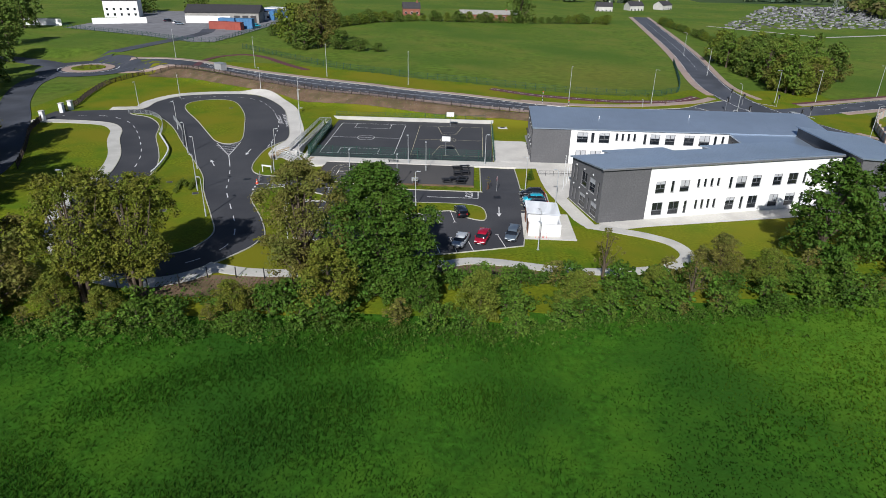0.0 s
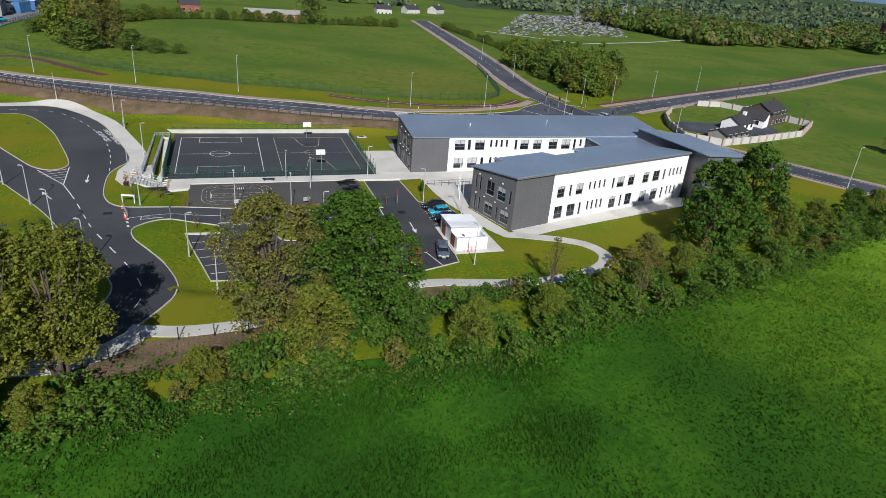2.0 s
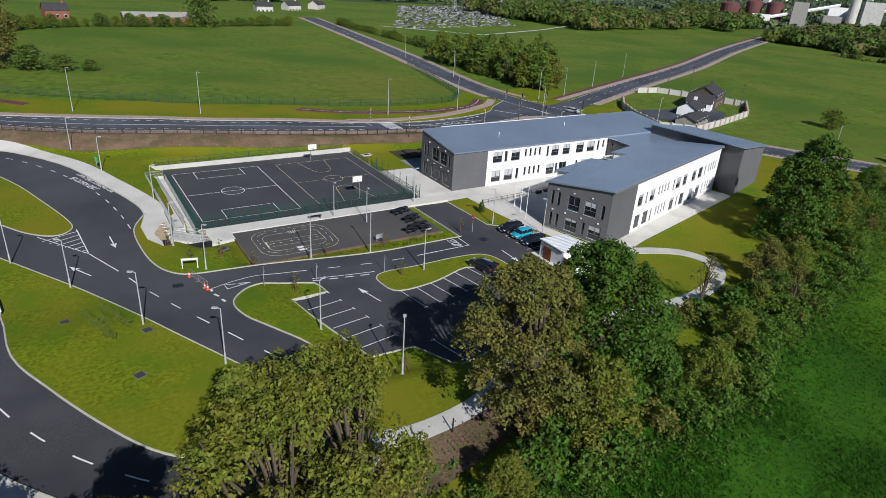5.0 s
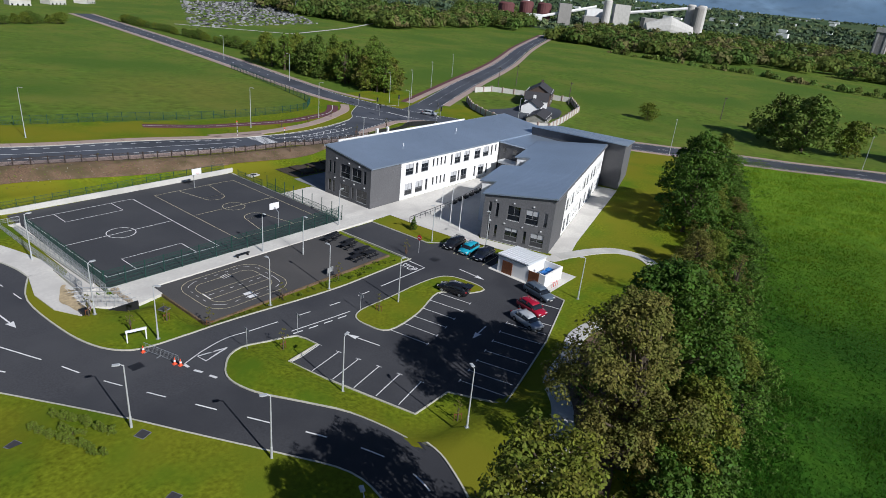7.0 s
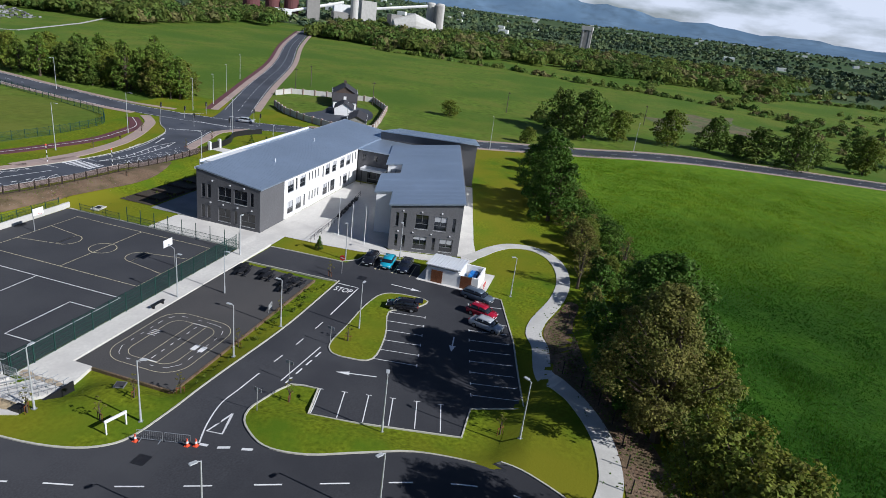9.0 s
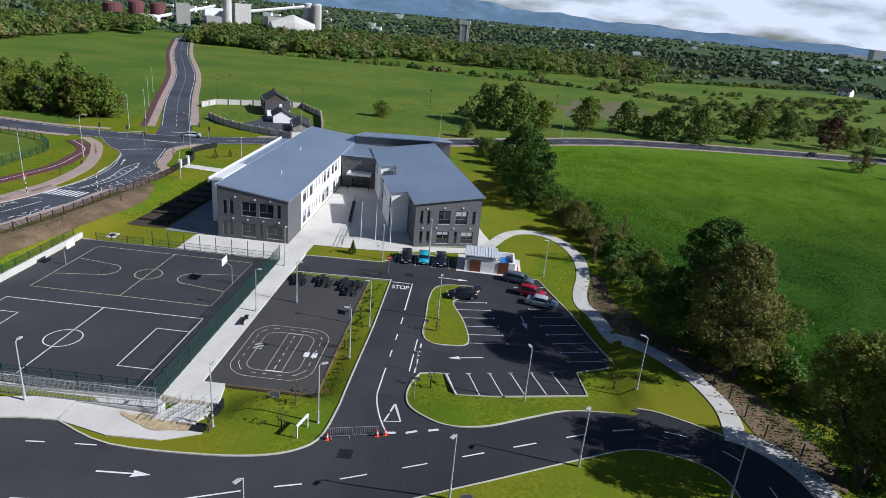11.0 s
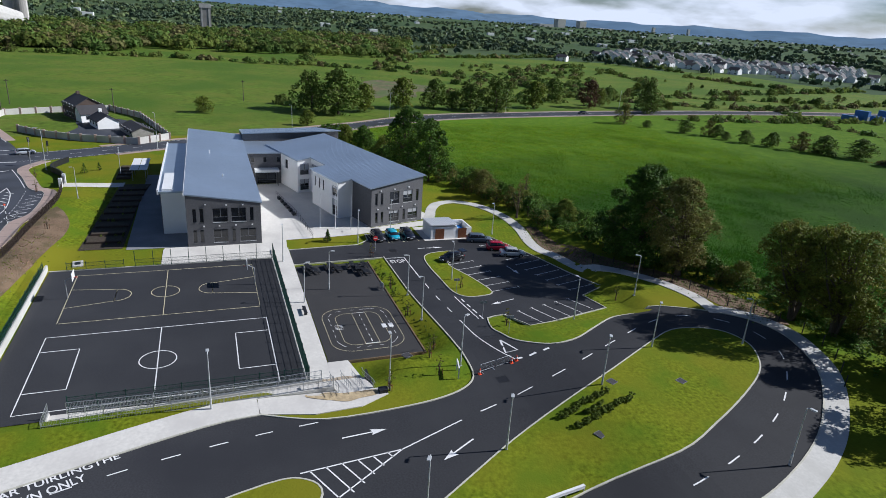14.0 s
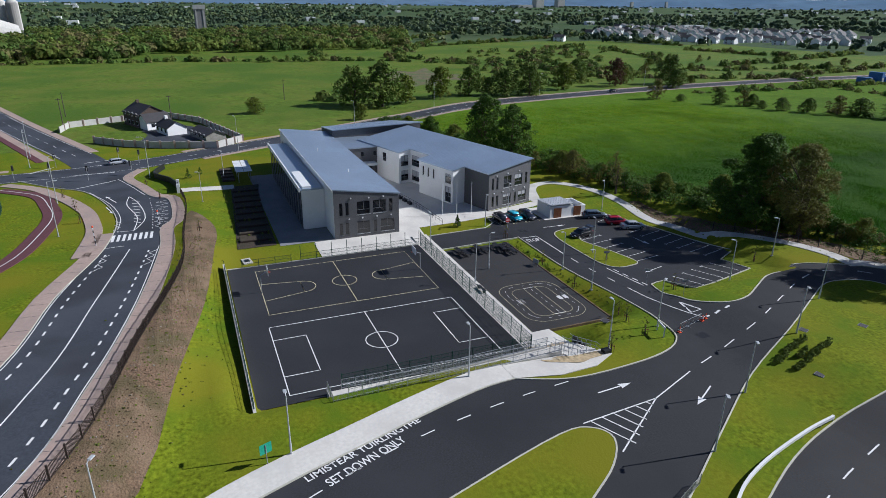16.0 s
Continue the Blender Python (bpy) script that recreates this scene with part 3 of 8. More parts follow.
structure("soil_bank", drape(smooth([(-104, 197), (-92, 194.5), (-75, 185), (-56, 174), (-45, 166), (-29, 163), (-9.6, 159.4), (4, 157.7), (12, 156.9), (18, 156.2), (24, 156.3), (30, 158.0), (34, 159.9)], n=3) + smooth([(31, 161.0), (20, 161.6), (5, 162.0), (-20, 166.7), (-42, 171.8), (-66, 184.8), (-90, 199.6), (-104, 206.6)], n=3), 0.09, 1.6), M_SOIL,
          "bare brown soil bank below the roadside fence", "bank")

structure("bare_bank", drape(smooth([(-39.6, 61.8), (-34.8, 66.1), (-28.2, 67.1), (-22.3, 68.1), (-16.0, 71.1), (-10.5, 74.9), (-4.1, 76.1), (-0.5, 77.3), (3.0, 77.1), (8.0, 75.9), (11.0, 75.2), (10.0, 73.6), (4.0, 73.9), (-2.0, 73.0), (-8.0, 71.6), (-13.0, 68.6), (-19.0, 65.4), (-25.3, 63.2), (-32.9, 61.3)], True), 0.06, 1.6), M_SOIL, "bare brown soil between path and hedge", "bank")
# public roads
main_road = structure("main_road", drape(smooth(MAIN_N, n=3) + smooth(MAIN_S[::-1], n=3), 0.045), M_ROAD, "grey asphalt public road behind the school", "road")
structure("pavement", ribbon(bmesh.new(), smooth(MAIN_S, n=4), 2.2, 0.14, 0.3, shift=-1.1), M_PINK, "buff pavement along the public road", "pavement")
structure("pavement", ribbon(bmesh.new(), smooth([(12, 176.2), (24.4, 175.6), (32.2, 176.5), (40.7, 178.4), (50.1, 182.2), (59.1, 187.0), (65.7, 191.2), (72, 198)], n=4), 2.6, 0.14, 0.3), M_PINK, "buff footpath across the verge", "pavement")
structure("pavement", ribbon(bmesh.new(), smooth(MAIN_N[:9], n=4), 2.4, 0.14, 0.3, shift=1.2), M_PINK, "buff pavement along the public road", "pavement")
kerb(smooth(MAIN_S, n=4), label="pale kerb of the public road")
kerb(smooth(MAIN_N, n=4), label="pale kerb of the public road")
for line, s in ((MAIN_S, -1.1), (MAIN_N[:9], 1.2)):
    jb, run, last = bmesh.new(), 0.0, None
    for a, b in zip(dense(smooth(line, n=4), 0.5), dense(smooth(line, n=4), 0.5)[1:]):
        run += math.dist(a, b)
        if run > 3.6:
            run = 0.0
            d = Vector((b[0] - a[0], b[1] - a[1])).normalized()
            mx_, my_ = a[0] - d.y * s, a[1] + d.x * s
            ribbon(jb, [(mx_ + d.y * 1.1, my_ - d.x * 1.1), (mx_ - d.y * 1.1, my_ + d.x * 1.1)], 0.07, 0.145)
    structure("pavement_joints", jb, M_SLATE, "dark joints across the buff pavement", "pavement", kind="stuff")
CROSS = [(112, 470), (107, 426), (92, 300), (80, 225), (79, 200), (82, 180), (90, 158), (104, 128), (119, 103), (130, 84), (140, 62), (149, 40), (159, -11), (168, -80), (173, -160), (172, -215), (166, -330)]
SIDE = [(84, 181), (100, 187), (150, 210), (227, 243), (330, 294), (460, 352), (520, 375), (640, 390)]
for line, w, label in ((CROSS, 10.0, "grey asphalt cross road with white lines"), (SIDE, 9.0, "grey asphalt side road between red cycle tracks")):
    structure("public_road", ribbon(bmesh.new(), dense(smooth(line, n=6), 6), w, 0.04, 0.2), M_ROAD, label, "road")
for s in (-6.2, 6.2):
    structure("pavement", ribbon(bmesh.new(), dense(smooth(CROSS[6:], n=6), 6), 1.6, 0.10, 0.2, shift=s), M_PINK, "buff pavement beside the cross road", "pavement")
structure("cycle_track", ribbon(bmesh.new(), dense(smooth([(96, 192.5), (148, 214.8), (225, 248), (328, 299), (458, 357)], n=6), 6), 1.8, 0.10, 0.2, shift=2.2), M_RED, "red cycle track beside the side road", "cycle track")
structure("pavement", ribbon(bmesh.new(), dense(smooth([(96, 192.5), (148, 214.8), (225, 248), (328, 299), (458, 357)], n=6), 6), 2.2, 0.09, 0.2, shift=0.2), M_PINK, "buff pavement beside the side road", "pavement")
structure("pavement", ribbon(bmesh.new(), dense(smooth([(104, 183), (152, 204.5), (229, 237.5), (332, 288), (462, 346)], n=6), 6), 2.4, 0.09, 0.2), M_PINK, "buff pavement beside the side road", "pavement")
structure("pavement", ribbon(bmesh.new(), dense(smooth([(118, 470), (113, 426), (98, 300), (86, 225), (87, 200)], n=6), 6), 2.0, 0.09, 0.2), M_PINK, "buff pavement beside the cross road", "pavement")
structure("pavement", ribbon(bmesh.new(), dense(smooth([(106, 470), (101, 426), (86, 300), (74, 225), (73, 203)], n=6), 6), 2.6, 0.09, 0.2), M_PINK, "buff pavement beside the cross road", "pavement")
structure("cycle_track", ribbon(bmesh.new(), smooth([(4, 190), (16, 185.6), (29.7, 184), (39.1, 183.8), (47.9, 185.7), (58.4, 189.4), (67, 198)], n=5), 3.2, 0.10, 0.2), M_RED, "curving red cycle track on the verge", "cycle track")
structure("cycle_track", ribbon(bmesh.new(), smooth([(-91.5, 206), (-92.6, 213), (-92.4, 220.2), (-90.1, 226.6), (-85.7, 230.2), (-80.5, 230.0), (-73.7, 224.8), (-66.4, 216.0), (-59.8, 208.7), (-54.7, 203.7)], n=5), 2.2, 0.12, 0.2), M_RED, "red cycle track looping over the verge", "cycle track")
structure("roundabout_road", drape([(-129 + 15.5 * math.cos(a), 208 + 15.5 * math.sin(a)) for a in (2 * math.pi * k / 40 for k in range(40))], 0.14), M_ROAD, "asphalt roundabout", "road")
structure("roundabout_island", drape([(-129 + 8 * math.cos(a), 208 + 8 * math.sin(a)) for a in (2 * math.pi * k / 32 for k in range(32))], 0.25, skirt=0.3), M_PINK, "paved roundabout island", "road")
structure("roundabout_green", drape([(-129 + 5.2 * math.cos(a), 208 + 5.2 * math.sin(a)) for a in (2 * math.pi * k / 28 for k in range(28))], 0.4, skirt=0.3), M_LAWN, "planted middle of the roundabout", "lawn")
structure("public_road", ribbon(bmesh.new(), dense(smooth([(-134, 196), (-131, 180), (-120, 158), (-110, 143), (-100, 127), (-92, 112), (-86, 96)], n=5), 4), 7, 0.10, 0.2), M_ROAD, "asphalt approach road from the roundabout", "road")
structure("public_road", ribbon(bmesh.new(), dense(smooth([(-142, 212), (-165, 222), (-210, 232)], n=5), 4), 8, 0.11, 0.2), M_ROAD, "asphalt road leaving the roundabout", "road")
structure("public_road", ribbon(bmesh.new(), dense(smooth([(-133, 222), (-128, 250), (-122, 285), (-126, 305)], n=5), 4), 6, 0.10, 0.2), M_ROAD, "asphalt lane to the works yard", "road")


# ---------------------------------------------------------------- school
def wall_panel(length, top, holes, z0=-0.3, reveal=0.22):
    """A wall in its own plane: x along it, outside towards -y, with openings (x0, x1, z0, z1) that reach through."""
    bm = bmesh.new()
    xs = sorted({0.0, length, *[h[0] for h in holes], *[h[1] for h in holes]})
    zs = sorted({z0, *[h[2] for h in holes], *[h[3] for h in holes]})
    ztop = zs[-1]
    grid = {}

    def vert(x, z, y=0.0):
        key = (round(x, 4), round(z, 4), y)
        if key not in grid:
            grid[key] = bm.verts.new((x, y, z))
        return grid[key]

    def inside(x, z):
        return any(h[0] - 1e-6 <= x <= h[1] + 1e-6 and h[2] - 1e-6 <= z <= h[3] + 1e-6 for h in holes)

    for a, b in zip(xs, xs[1:]):
        for c, d in zip(zs, zs[1:]):
            if not inside((a + b) / 2, (c + d) / 2):
                bm.faces.new((vert(a, c), vert(b, c), vert(b, d), vert(a, d)))
        bm.faces.new((vert(a, ztop), vert(b, ztop), vert(b, top(b)), vert(a, top(a))))
    for a, b, c, d in holes:
        ring = [(a, c), (b, c), (b, d), (a, d)]
        for (p, q), (r, s) in zip(ring, ring[1:] + ring[:1]):
            bm.faces.new((bm.verts.new((p, 0, q)), bm.verts.new((p, reveal, q)), bm.verts.new((r, reveal, s)), bm.verts.new((r, 0, s))))
    back = [bm.verts.new(p) for p in ((0, 0.35, z0), (length, 0.35, z0), (length, 0.35, top(length)), (0, 0.35, top(0)))]
    bm.faces.new(back[::-1])
    bmesh.ops.recalc_face_normals(bm, faces=bm.faces)
    return bm


def place(ob, m):
    ob.matrix_basis = m
    return ob


def window(parent, m, h, blind=0.0, sill=True):
    """A window in an opening h of a wall whose plane is m: frame with mullion and transom, panes, a blind behind."""
    a, b, c, d = h
    w = b - a
    fr = bmesh.new()
    t = 0.07
    y0, y1 = 0.10, 0.18
    outer, inner = ((a, c), (b, c), (b, d), (a, d)), ((a + t, c + t), (b - t, c + t), (b - t, d - t), (a + t, d - t))
    fo, fi, bo, bi = ([fr.verts.new((x, y, z)) for x, z in ring] for ring, y in ((outer, y0), (inner, y0), (outer, y1), (inner, y1)))
    for i in range(4):
        j = (i + 1) % 4
        fr.faces.new((fo[i], fo[j], fi[j], fi[i]))
        fr.faces.new((fi[i], fi[j], bi[j], bi[i]))
        fr.faces.new((bi[i], bi[j], bo[j], bo[i]))
    bars = []
    cells = [(a + t, b - t, c + t, d - t)]
    if w > 1.2:
        mid, tr = a + w * 0.52, c + (d - c) * 0.36
        bars = [("transom", a + t, b - t, tr - t / 2, tr + t / 2), ("mullion", mid - t / 2, mid + t / 2, tr + t / 2, d - t)]
        cells = [(a + t, b - t, c + t, tr - t / 2), (a + t, mid - t / 2, tr + t / 2, d - t), (mid + t / 2, b - t, tr + t / 2, d - t)]
    win = place(part("window", fr, M_FRAME, parent), m)
    for nm, x0, x1, z0, z1 in bars:
        part(nm, box(bmesh.new(), x0, x1, y0 + 0.002, y1 - 0.002, z0, z1), M_FRAME, win)
    for i, (x0, x1, z0, z1) in enumerate(cells):
        part("pane", box(bmesh.new(), x0, x1, 0.145, 0.16, z0, z1), M_GLASS, win)
        if blind and i:
            zz = z0 + (z1 - z0) * (1 - blind)
            part("blind", box(bmesh.new(), x0 + 0.03, x1 - 0.03, 0.125, 0.14, zz, z1), M_BLIND, win, "pale blind half drawn")
    if sill:
        part("sill", box(bmesh.new(), a - 0.03, b + 0.03, -0.05, 0.10, c - 0.05, c), M_TRIM if w > 1.2 else M_FRAME, win)
    return win


def frame_at(x, y, deg):
    return pose(x, y, 0, 0, 0, deg)


def sloped_roof(parent, poly, fall, thick=0.22, seams=None, m=None, mat=None, rib=0.014):
    bm = bmesh.new()
    prism(bm, poly, lambda x, y: fall(x, y), lambda x, y: fall(x, y) + thick)
    bmesh.ops.recalc_face_normals(bm, faces=bm.faces)
    roof = part("roof", bm, mat or M_ROOF, parent, "blue-grey standing-seam metal roof")
    if m:
        roof.matrix_basis = m
    if seams:
        sb = bmesh.new()
        for (x0, y0), (x1, y1) in seams:
            za, zb = fall(x0, y0) + thick, fall(x1, y1) + thick
            dx, dy = y1 - y0, x0 - x1
            s = math.hypot(dx, dy)
            dx, dy = dx / s * rib, dy / s * rib
            arch = [(1, 0), (0.8, 1.1), (-0.8, 1.1), (-1, 0)]
            ends = [[sb.verts.new((px + dx * c, py + dy * c, pz + rib * h)) for c, h in arch] for px, py, pz in ((x0, y0, za), (x1, y1, zb))]
            for k in range(len(arch) - 1):
                sb.faces.new((ends[0][k], ends[0][k + 1], ends[1][k + 1], ends[1][k]))
            for end in ends:
                sb.faces.new(end)
        bmesh.ops.recalc_face_normals(sb, faces=sb.faces)
        part("roof_seams", sb, mat or M_ROOF, roof)
    return roof


def rows(xs_wide, xs_narrow, z0, z1):
    return [(a, b, z0, z1) for a, b in xs_wide] + [(a, b, z0 + (0.6 if b - a < 0.505 else 0.05), z1) for a, b in xs_narrow]


school = thing("school", 40, 120, 0, "modern two-storey school in white render and grey brick", "school building")
school.matrix_basis = Matrix.Identity(4)


def facade(parent, m, length, top, holes, mat, label, blinds=0.4):
    place(part("wall", wall_panel(length, top, holes), mat, parent, label), m)
    rng = random.Random(int(length * 100))
    for h in holes:
        window(parent, m, h, rng.choice((0, blinds, 0, blinds * 1.6, 0.9) if mat is M_WHITE else (0, 0, blinds, 0, 0.6)) if h[1] - h[0] > 1.2 else 0)


# north wing: low eave to the courtyard, high edge to the north
A_X0, A_X1, A_S, A_N = 11.0, 69.3, 125.6, 137.2
slots = lambda start, n=4, step=1.18, w=0.5: [(start + i * step, start + i * step + w) for i in range(n)]
A_top = rows([(1.3, 3.5), (5.7, 7.8), (15.9, 17.8), (18.9, 20.8), (22.6, 24.6), (25.6, 27.7)], [(4.1, 4.76), (14.6, 15.16), (28.5, 29.06)] + slots(9.0) + slots(30.0, 1), 4.5, 6.6)
A_low = rows([(1.3, 3.4), (4.3, 6.4), (15.0, 17.0), (18.4, 20.4), (24.4, 26.4)], [(7.2, 7.86), (17.4, 17.96), (22.9, 23.46), (27.2, 27.76)] + slots(9.2), 0.7, 2.9)
facade(school, frame_at(18.7, A_S, 0), 31.3, lambda s: 7.2, A_top + A_low, M_WHITE, "smooth white render wall with grey windows")
facade(school, frame_at(A_X0, A_S - 0.06, 0), 7.7, lambda s: 7.2, [], M_CLAD, "dark grey brick corner wall")
A_west = rows([(11.6 - 7.6, 11.6 - 5.2), (11.6 - 4.7, 11.6 - 2.3)], [(11.6 - 10.7, 11.6 - 10.05), (11.6 - 9.6, 11.6 - 8.95), (11.6 - 1.75, 11.6 - 1.1)], 4.1, 6.5) + \
    rows([(11.6 - 7.6, 11.6 - 5.3), (11.6 - 3.4, 11.6 - 0.8)], [(11.6 - 10.75, 11.6 - 10.1), (11.6 - 9.7, 11.6 - 9.05), (11.6 - 4.65, 11.6 - 4.05)], 0.6, 2.9)
facade(school, frame_at(A_X0, A_N, -90), A_N - A_S + 0.05, lambda s: 8.8 - 1.6 * s / 11.6, A_west, M_CLAD, "dark grey brick gable wall with grey windows")
facade(school, frame_at(A_X1, A_N, 180), A_X1 - A_X0, lambda s: 8.8, [(2 + 3 * i, 4 + 3 * i, 4.5, 6.4) for i in range(14)], M_WHITE, "white render rear wall")
facade(school, frame_at(A_X1, A_S, 90), A_N - A_S, lambda s: 7.2 + 1.6 * s / 11.6, [], M_CLAD, "dark grey brick end wall")
facade(school, frame_at(50.0, A_S, 0), 19.3, lambda s: 7.2, [], M_CLAD, "dark grey brick wall above the link")
A_fall = lambda x, y: 7.2 + 1.6 * (y - A_S) / 11.6
sloped_roof(school, [(A_X0 - 0.1, A_S - 0.3), (A_X1 + 1.2, A_S - 0.3), (A_X1 - 0.2, A_N + 0.12), (A_X0 - 0.1, A_N + 0.12)], A_fall,
            seams=[((x, A_S - 0.3), (x, A_N + 0.1)) for x in np.arange(11.2, 69, 0.6)])
# white flashing along the high edge
part("roof_edge", box(bmesh.new(), A_X0 - 0.13, 34, A_N + 0.13, A_N + 0.27, 8.62, 9.0), M_TRIM, school, "white metal flashing")
part("roof_edge", box(bmesh.new(), 34.5, A_X1 - 0.2, A_N + 0.13, A_N + 0.27, 8.65, 9.0), M_TRIM, school, "white metal flashing")
# lower block along the north side
part("wall", box(bmesh.new(), 18.3, 58, A_N + 0.02, 141.2, -0.2, 7.3), M_WHITE, school, "white render wall of the lower rear block")
part("roof", box(bmesh.new(), 18.0, 58.3, A_N + 0.28, 141.5, 7.3, 7.6), M_ROOF, school, "flat blue-grey metal roof")
part("parapet", box(bmesh.new(), 18.0, 58.3, 141.52, 141.75, 7.1, 7.95), M_TRIM, school, "white metal parapet")
part("wall", box(bmesh.new(), 19.0, 57.6, 141.22, 141.32, -0.2, 7.05), M_CLAD, school, "dark grey cladding of the rear block")
for i in range(13):
    part("window", box(bmesh.new(), 20.2 + i * 2.85, 21.6 + i * 2.85, 141.30, 141.37, 0.5, 6.6), M_GLASS, school)
part("roof_step", box(bmesh.new(), 18.6, 30.0, 139.4, 141.0, 7.6, 7.9), M_TRIM, school, "pale raised roof strip")
for x, y in ((25, 131), (44, 133)):
    vb = bmesh.new()
    tube(vb, [(x, y, A_fall(x, y)), (x, y, A_fall(x, y) + 0.7)], 0.08, 8)
    tube(vb, [(x, y, A_fall(x, y) + 0.7), (x, y, A_fall(x, y) + 0.8)], 0.13, 8)
    part("roof_pipe", vb, M_TRIM, school, "pale vent pipe")

# south wing, turned sixteen degrees
B_DEG = 16.0
B_M = pose(19.4, 94.3, 0, 0, 0, B_DEG)
B_L, B_W = 44.2, 11.4
B_fall = lambda x, y: 9.0 - 1.42 * y / 11.4


def b_frame(u, v, deg):
    return B_M @ pose(u, v, 0, 0, 0, deg)


B_top = rows([(1.3, 3.0), (5.7, 7.4), (16.1, 18.0), (19.1, 20.8), (23.2, 24.9), (26.1, 28.0)], [(4.1, 4.66), (14.8, 15.36), (29.1, 29.66)] + slots(8.8, 4, 1.22) + slots(30.8, 4, 1.13), 4.4, 6.4)
B_low = rows([(1.2, 3.1), (4.2, 6.1), (14.8, 16.5), (19.1, 20.9), (23.2, 25.0), (26.4, 28.3)], [(7.0, 7.56), (17.6, 18.16), (29.4, 29.96)] + slots(9.0, 4, 1.14) + slots(31.0, 3, 1.13), 0.6, 2.8)
facade(school, b_frame(8.2, 0, 0), B_L - 8.2, lambda s: 9.0, B_top + B_low, M_WHITE, "smooth white render wall with grey windows")
facade(school, b_frame(0, -0.06, 0), 8.2, lambda s: 9.0, [], M_CLAD, "dark grey brick corner wall")
B_west = rows([(11.4 - 7.4, 11.4 - 5.3), (11.4 - 4.4, 11.4 - 2.3)], [(11.4 - 10.6, 11.4 - 10.05), (11.4 - 9.4, 11.4 - 8.85), (11.4 - 1.45, 11.4 - 0.85)], 4.1, 6.5) + \
    rows([(11.4 - 7.5, 11.4 - 5.3), (11.4 - 3.2, 11.4 - 1.0)], [(11.4 - 10.5, 11.4 - 9.95), (11.4 - 9.3, 11.4 - 8.75), (11.4 - 4.4, 11.4 - 3.85)], 0.6, 2.8)
facade(school, b_frame(0, B_W, -90), B_W + 0.05, lambda s: B_fall(0, B_W - s), B_west, M_CLAD, "dark grey brick gable wall with grey windows")
facade(school, b_frame(7.4, B_W, 180), 7.4, lambda s: B_fall(0, B_W), [], M_CLAD, "dark grey brick wall by the recess")
facade(school, b_frame(7.4, 14.5, -90), 14.5 - B_W, lambda s: B_fall(0, 14.5 - s), [], M_WHITE, "white render return wall")
facade(school, b_frame(18.9, 14.5, 180), 11.5, lambda s: B_fall(0, 14.5), rows([(9.0, 10.9)], [(1.2, 1.75), (3.0, 3.55), (4.8, 5.35)], 4.2, 6.2) + [(9.0, 10.9, 0.3, 3.6)], M_WHITE, "white render courtyard wall with narrow windows")
facade(school, b_frame(18.9, 11.0, 90), 3.5, lambda s: B_fall(0, 11.0 + s), [], M_WHITE, "white render return wall")
facade(school, b_frame(27.0, 11.0, 180), 8.1, lambda s: B_fall(0, 11.0), [(0.4, 3.4, 0.6, 3.0), (0.4, 3.4, 4.0, 6.4)], M_WHITE, "white render recess wall")
facade(school, b_frame(27.0, 14.2, -90), 3.2, lambda s: B_fall(0, 14.2 - s), [(0.6, 2.6, 0.6, 3.0), (0.6, 2.6, 4.0, 6.4)], M_WHITE, "white render bay wall with corner glazing")
facade(school, b_frame(B_L, 14.2, 180), B_L - 27.0, lambda s: B_fall(0, 14.2), rows([(10.5, 12.0)], slots(2.0, 3), 4.2, 6.2), M_WHITE, "white render courtyard wall")
facade(school, b_frame(B_L, 0, 90), 14.2, lambda s: B_fall(0, s), [], M_CLAD, "dark grey brick end wall")
sloped_roof(school, [(-0.35, -0.35), (B_L + 0.1, -0.35), (B_L + 0.1, 14.6), (26.7, 14.6), (26.7, 11.3), (19.2, 11.3), (19.2, 14.9), (7.1, 14.9), (7.1, 11.8), (-0.35, 11.8)], B_fall,
                     seams=[((x, -0.3), (x, 11.4)) for x in np.arange(0.3, 44, 0.8)] + [((x, 11.4), (x, 14.8)) for x in np.arange(8.3, 19, 0.8)] + [((x, 11.4), (x, 14.5)) for x in np.arange(27.5, 44, 0.8)], m=B_M)
place(part("gutter", box(bmesh.new(), -0.4, B_L, -0.55, -0.36, 8.92, 9.12), M_FRAME, school, "dark grey gutter"), B_M)

# hall block and glazed link
C_POLY = [(62.9, 102.4), (76, 106.2), (76, 125.4), (62.9, 125.4)]
C_fall = lambda x, y: 9.6 - 0.03 * (y - 102) - 0.115 * (x - 62.9)
cb = bmesh.new()
prism(cb, C_POLY, -0.3, C_fall)
part("wall", cb, M_CLAD, school, "dark grey brick hall block")
sloped_roof(school, [(62.5, 101.8), (76.6, 105.9), (76.6, 125.5), (62.5, 125.5)], C_fall, seams=[((x, 106), (x, 125)) for x in np.arange(63, 76, 0.6)])
facade(school, frame_at(50.2, 125.4, -90), 8.4, lambda s: 7.0, [(0.9, 1.7, 4.9, 6.1), (3.6, 4.4, 4.9, 6.1), (6.6, 7.4, 4.9, 6.1), (2.2, 6.4, 0.0, 2.5)], M_CLAD, "dark grey brick entrance link")
part("wall", box(bmesh.new(), 50.6, 62.8, 116.9, 125.3, -0.2, 6.9), M_CLAD, school)
part("roof", box(bmesh.new(), 50.0, 62.8, 116.6, 125.5, 6.9, 7.15), M_ROOF, school, "flat metal roof over the entrance link")
part("canopy", box(bmesh.new(), 47.6, 50.15, 118.6, 123.8, 3.2, 3.7), M_TRIM, school, "white entrance canopy")
for y in (118.9, 123.5):
    part("canopy_post", tube(bmesh.new(), [(47.9, y, 0), (47.9, y, 3.2)], 0.09, 8), M_BLACK, school)


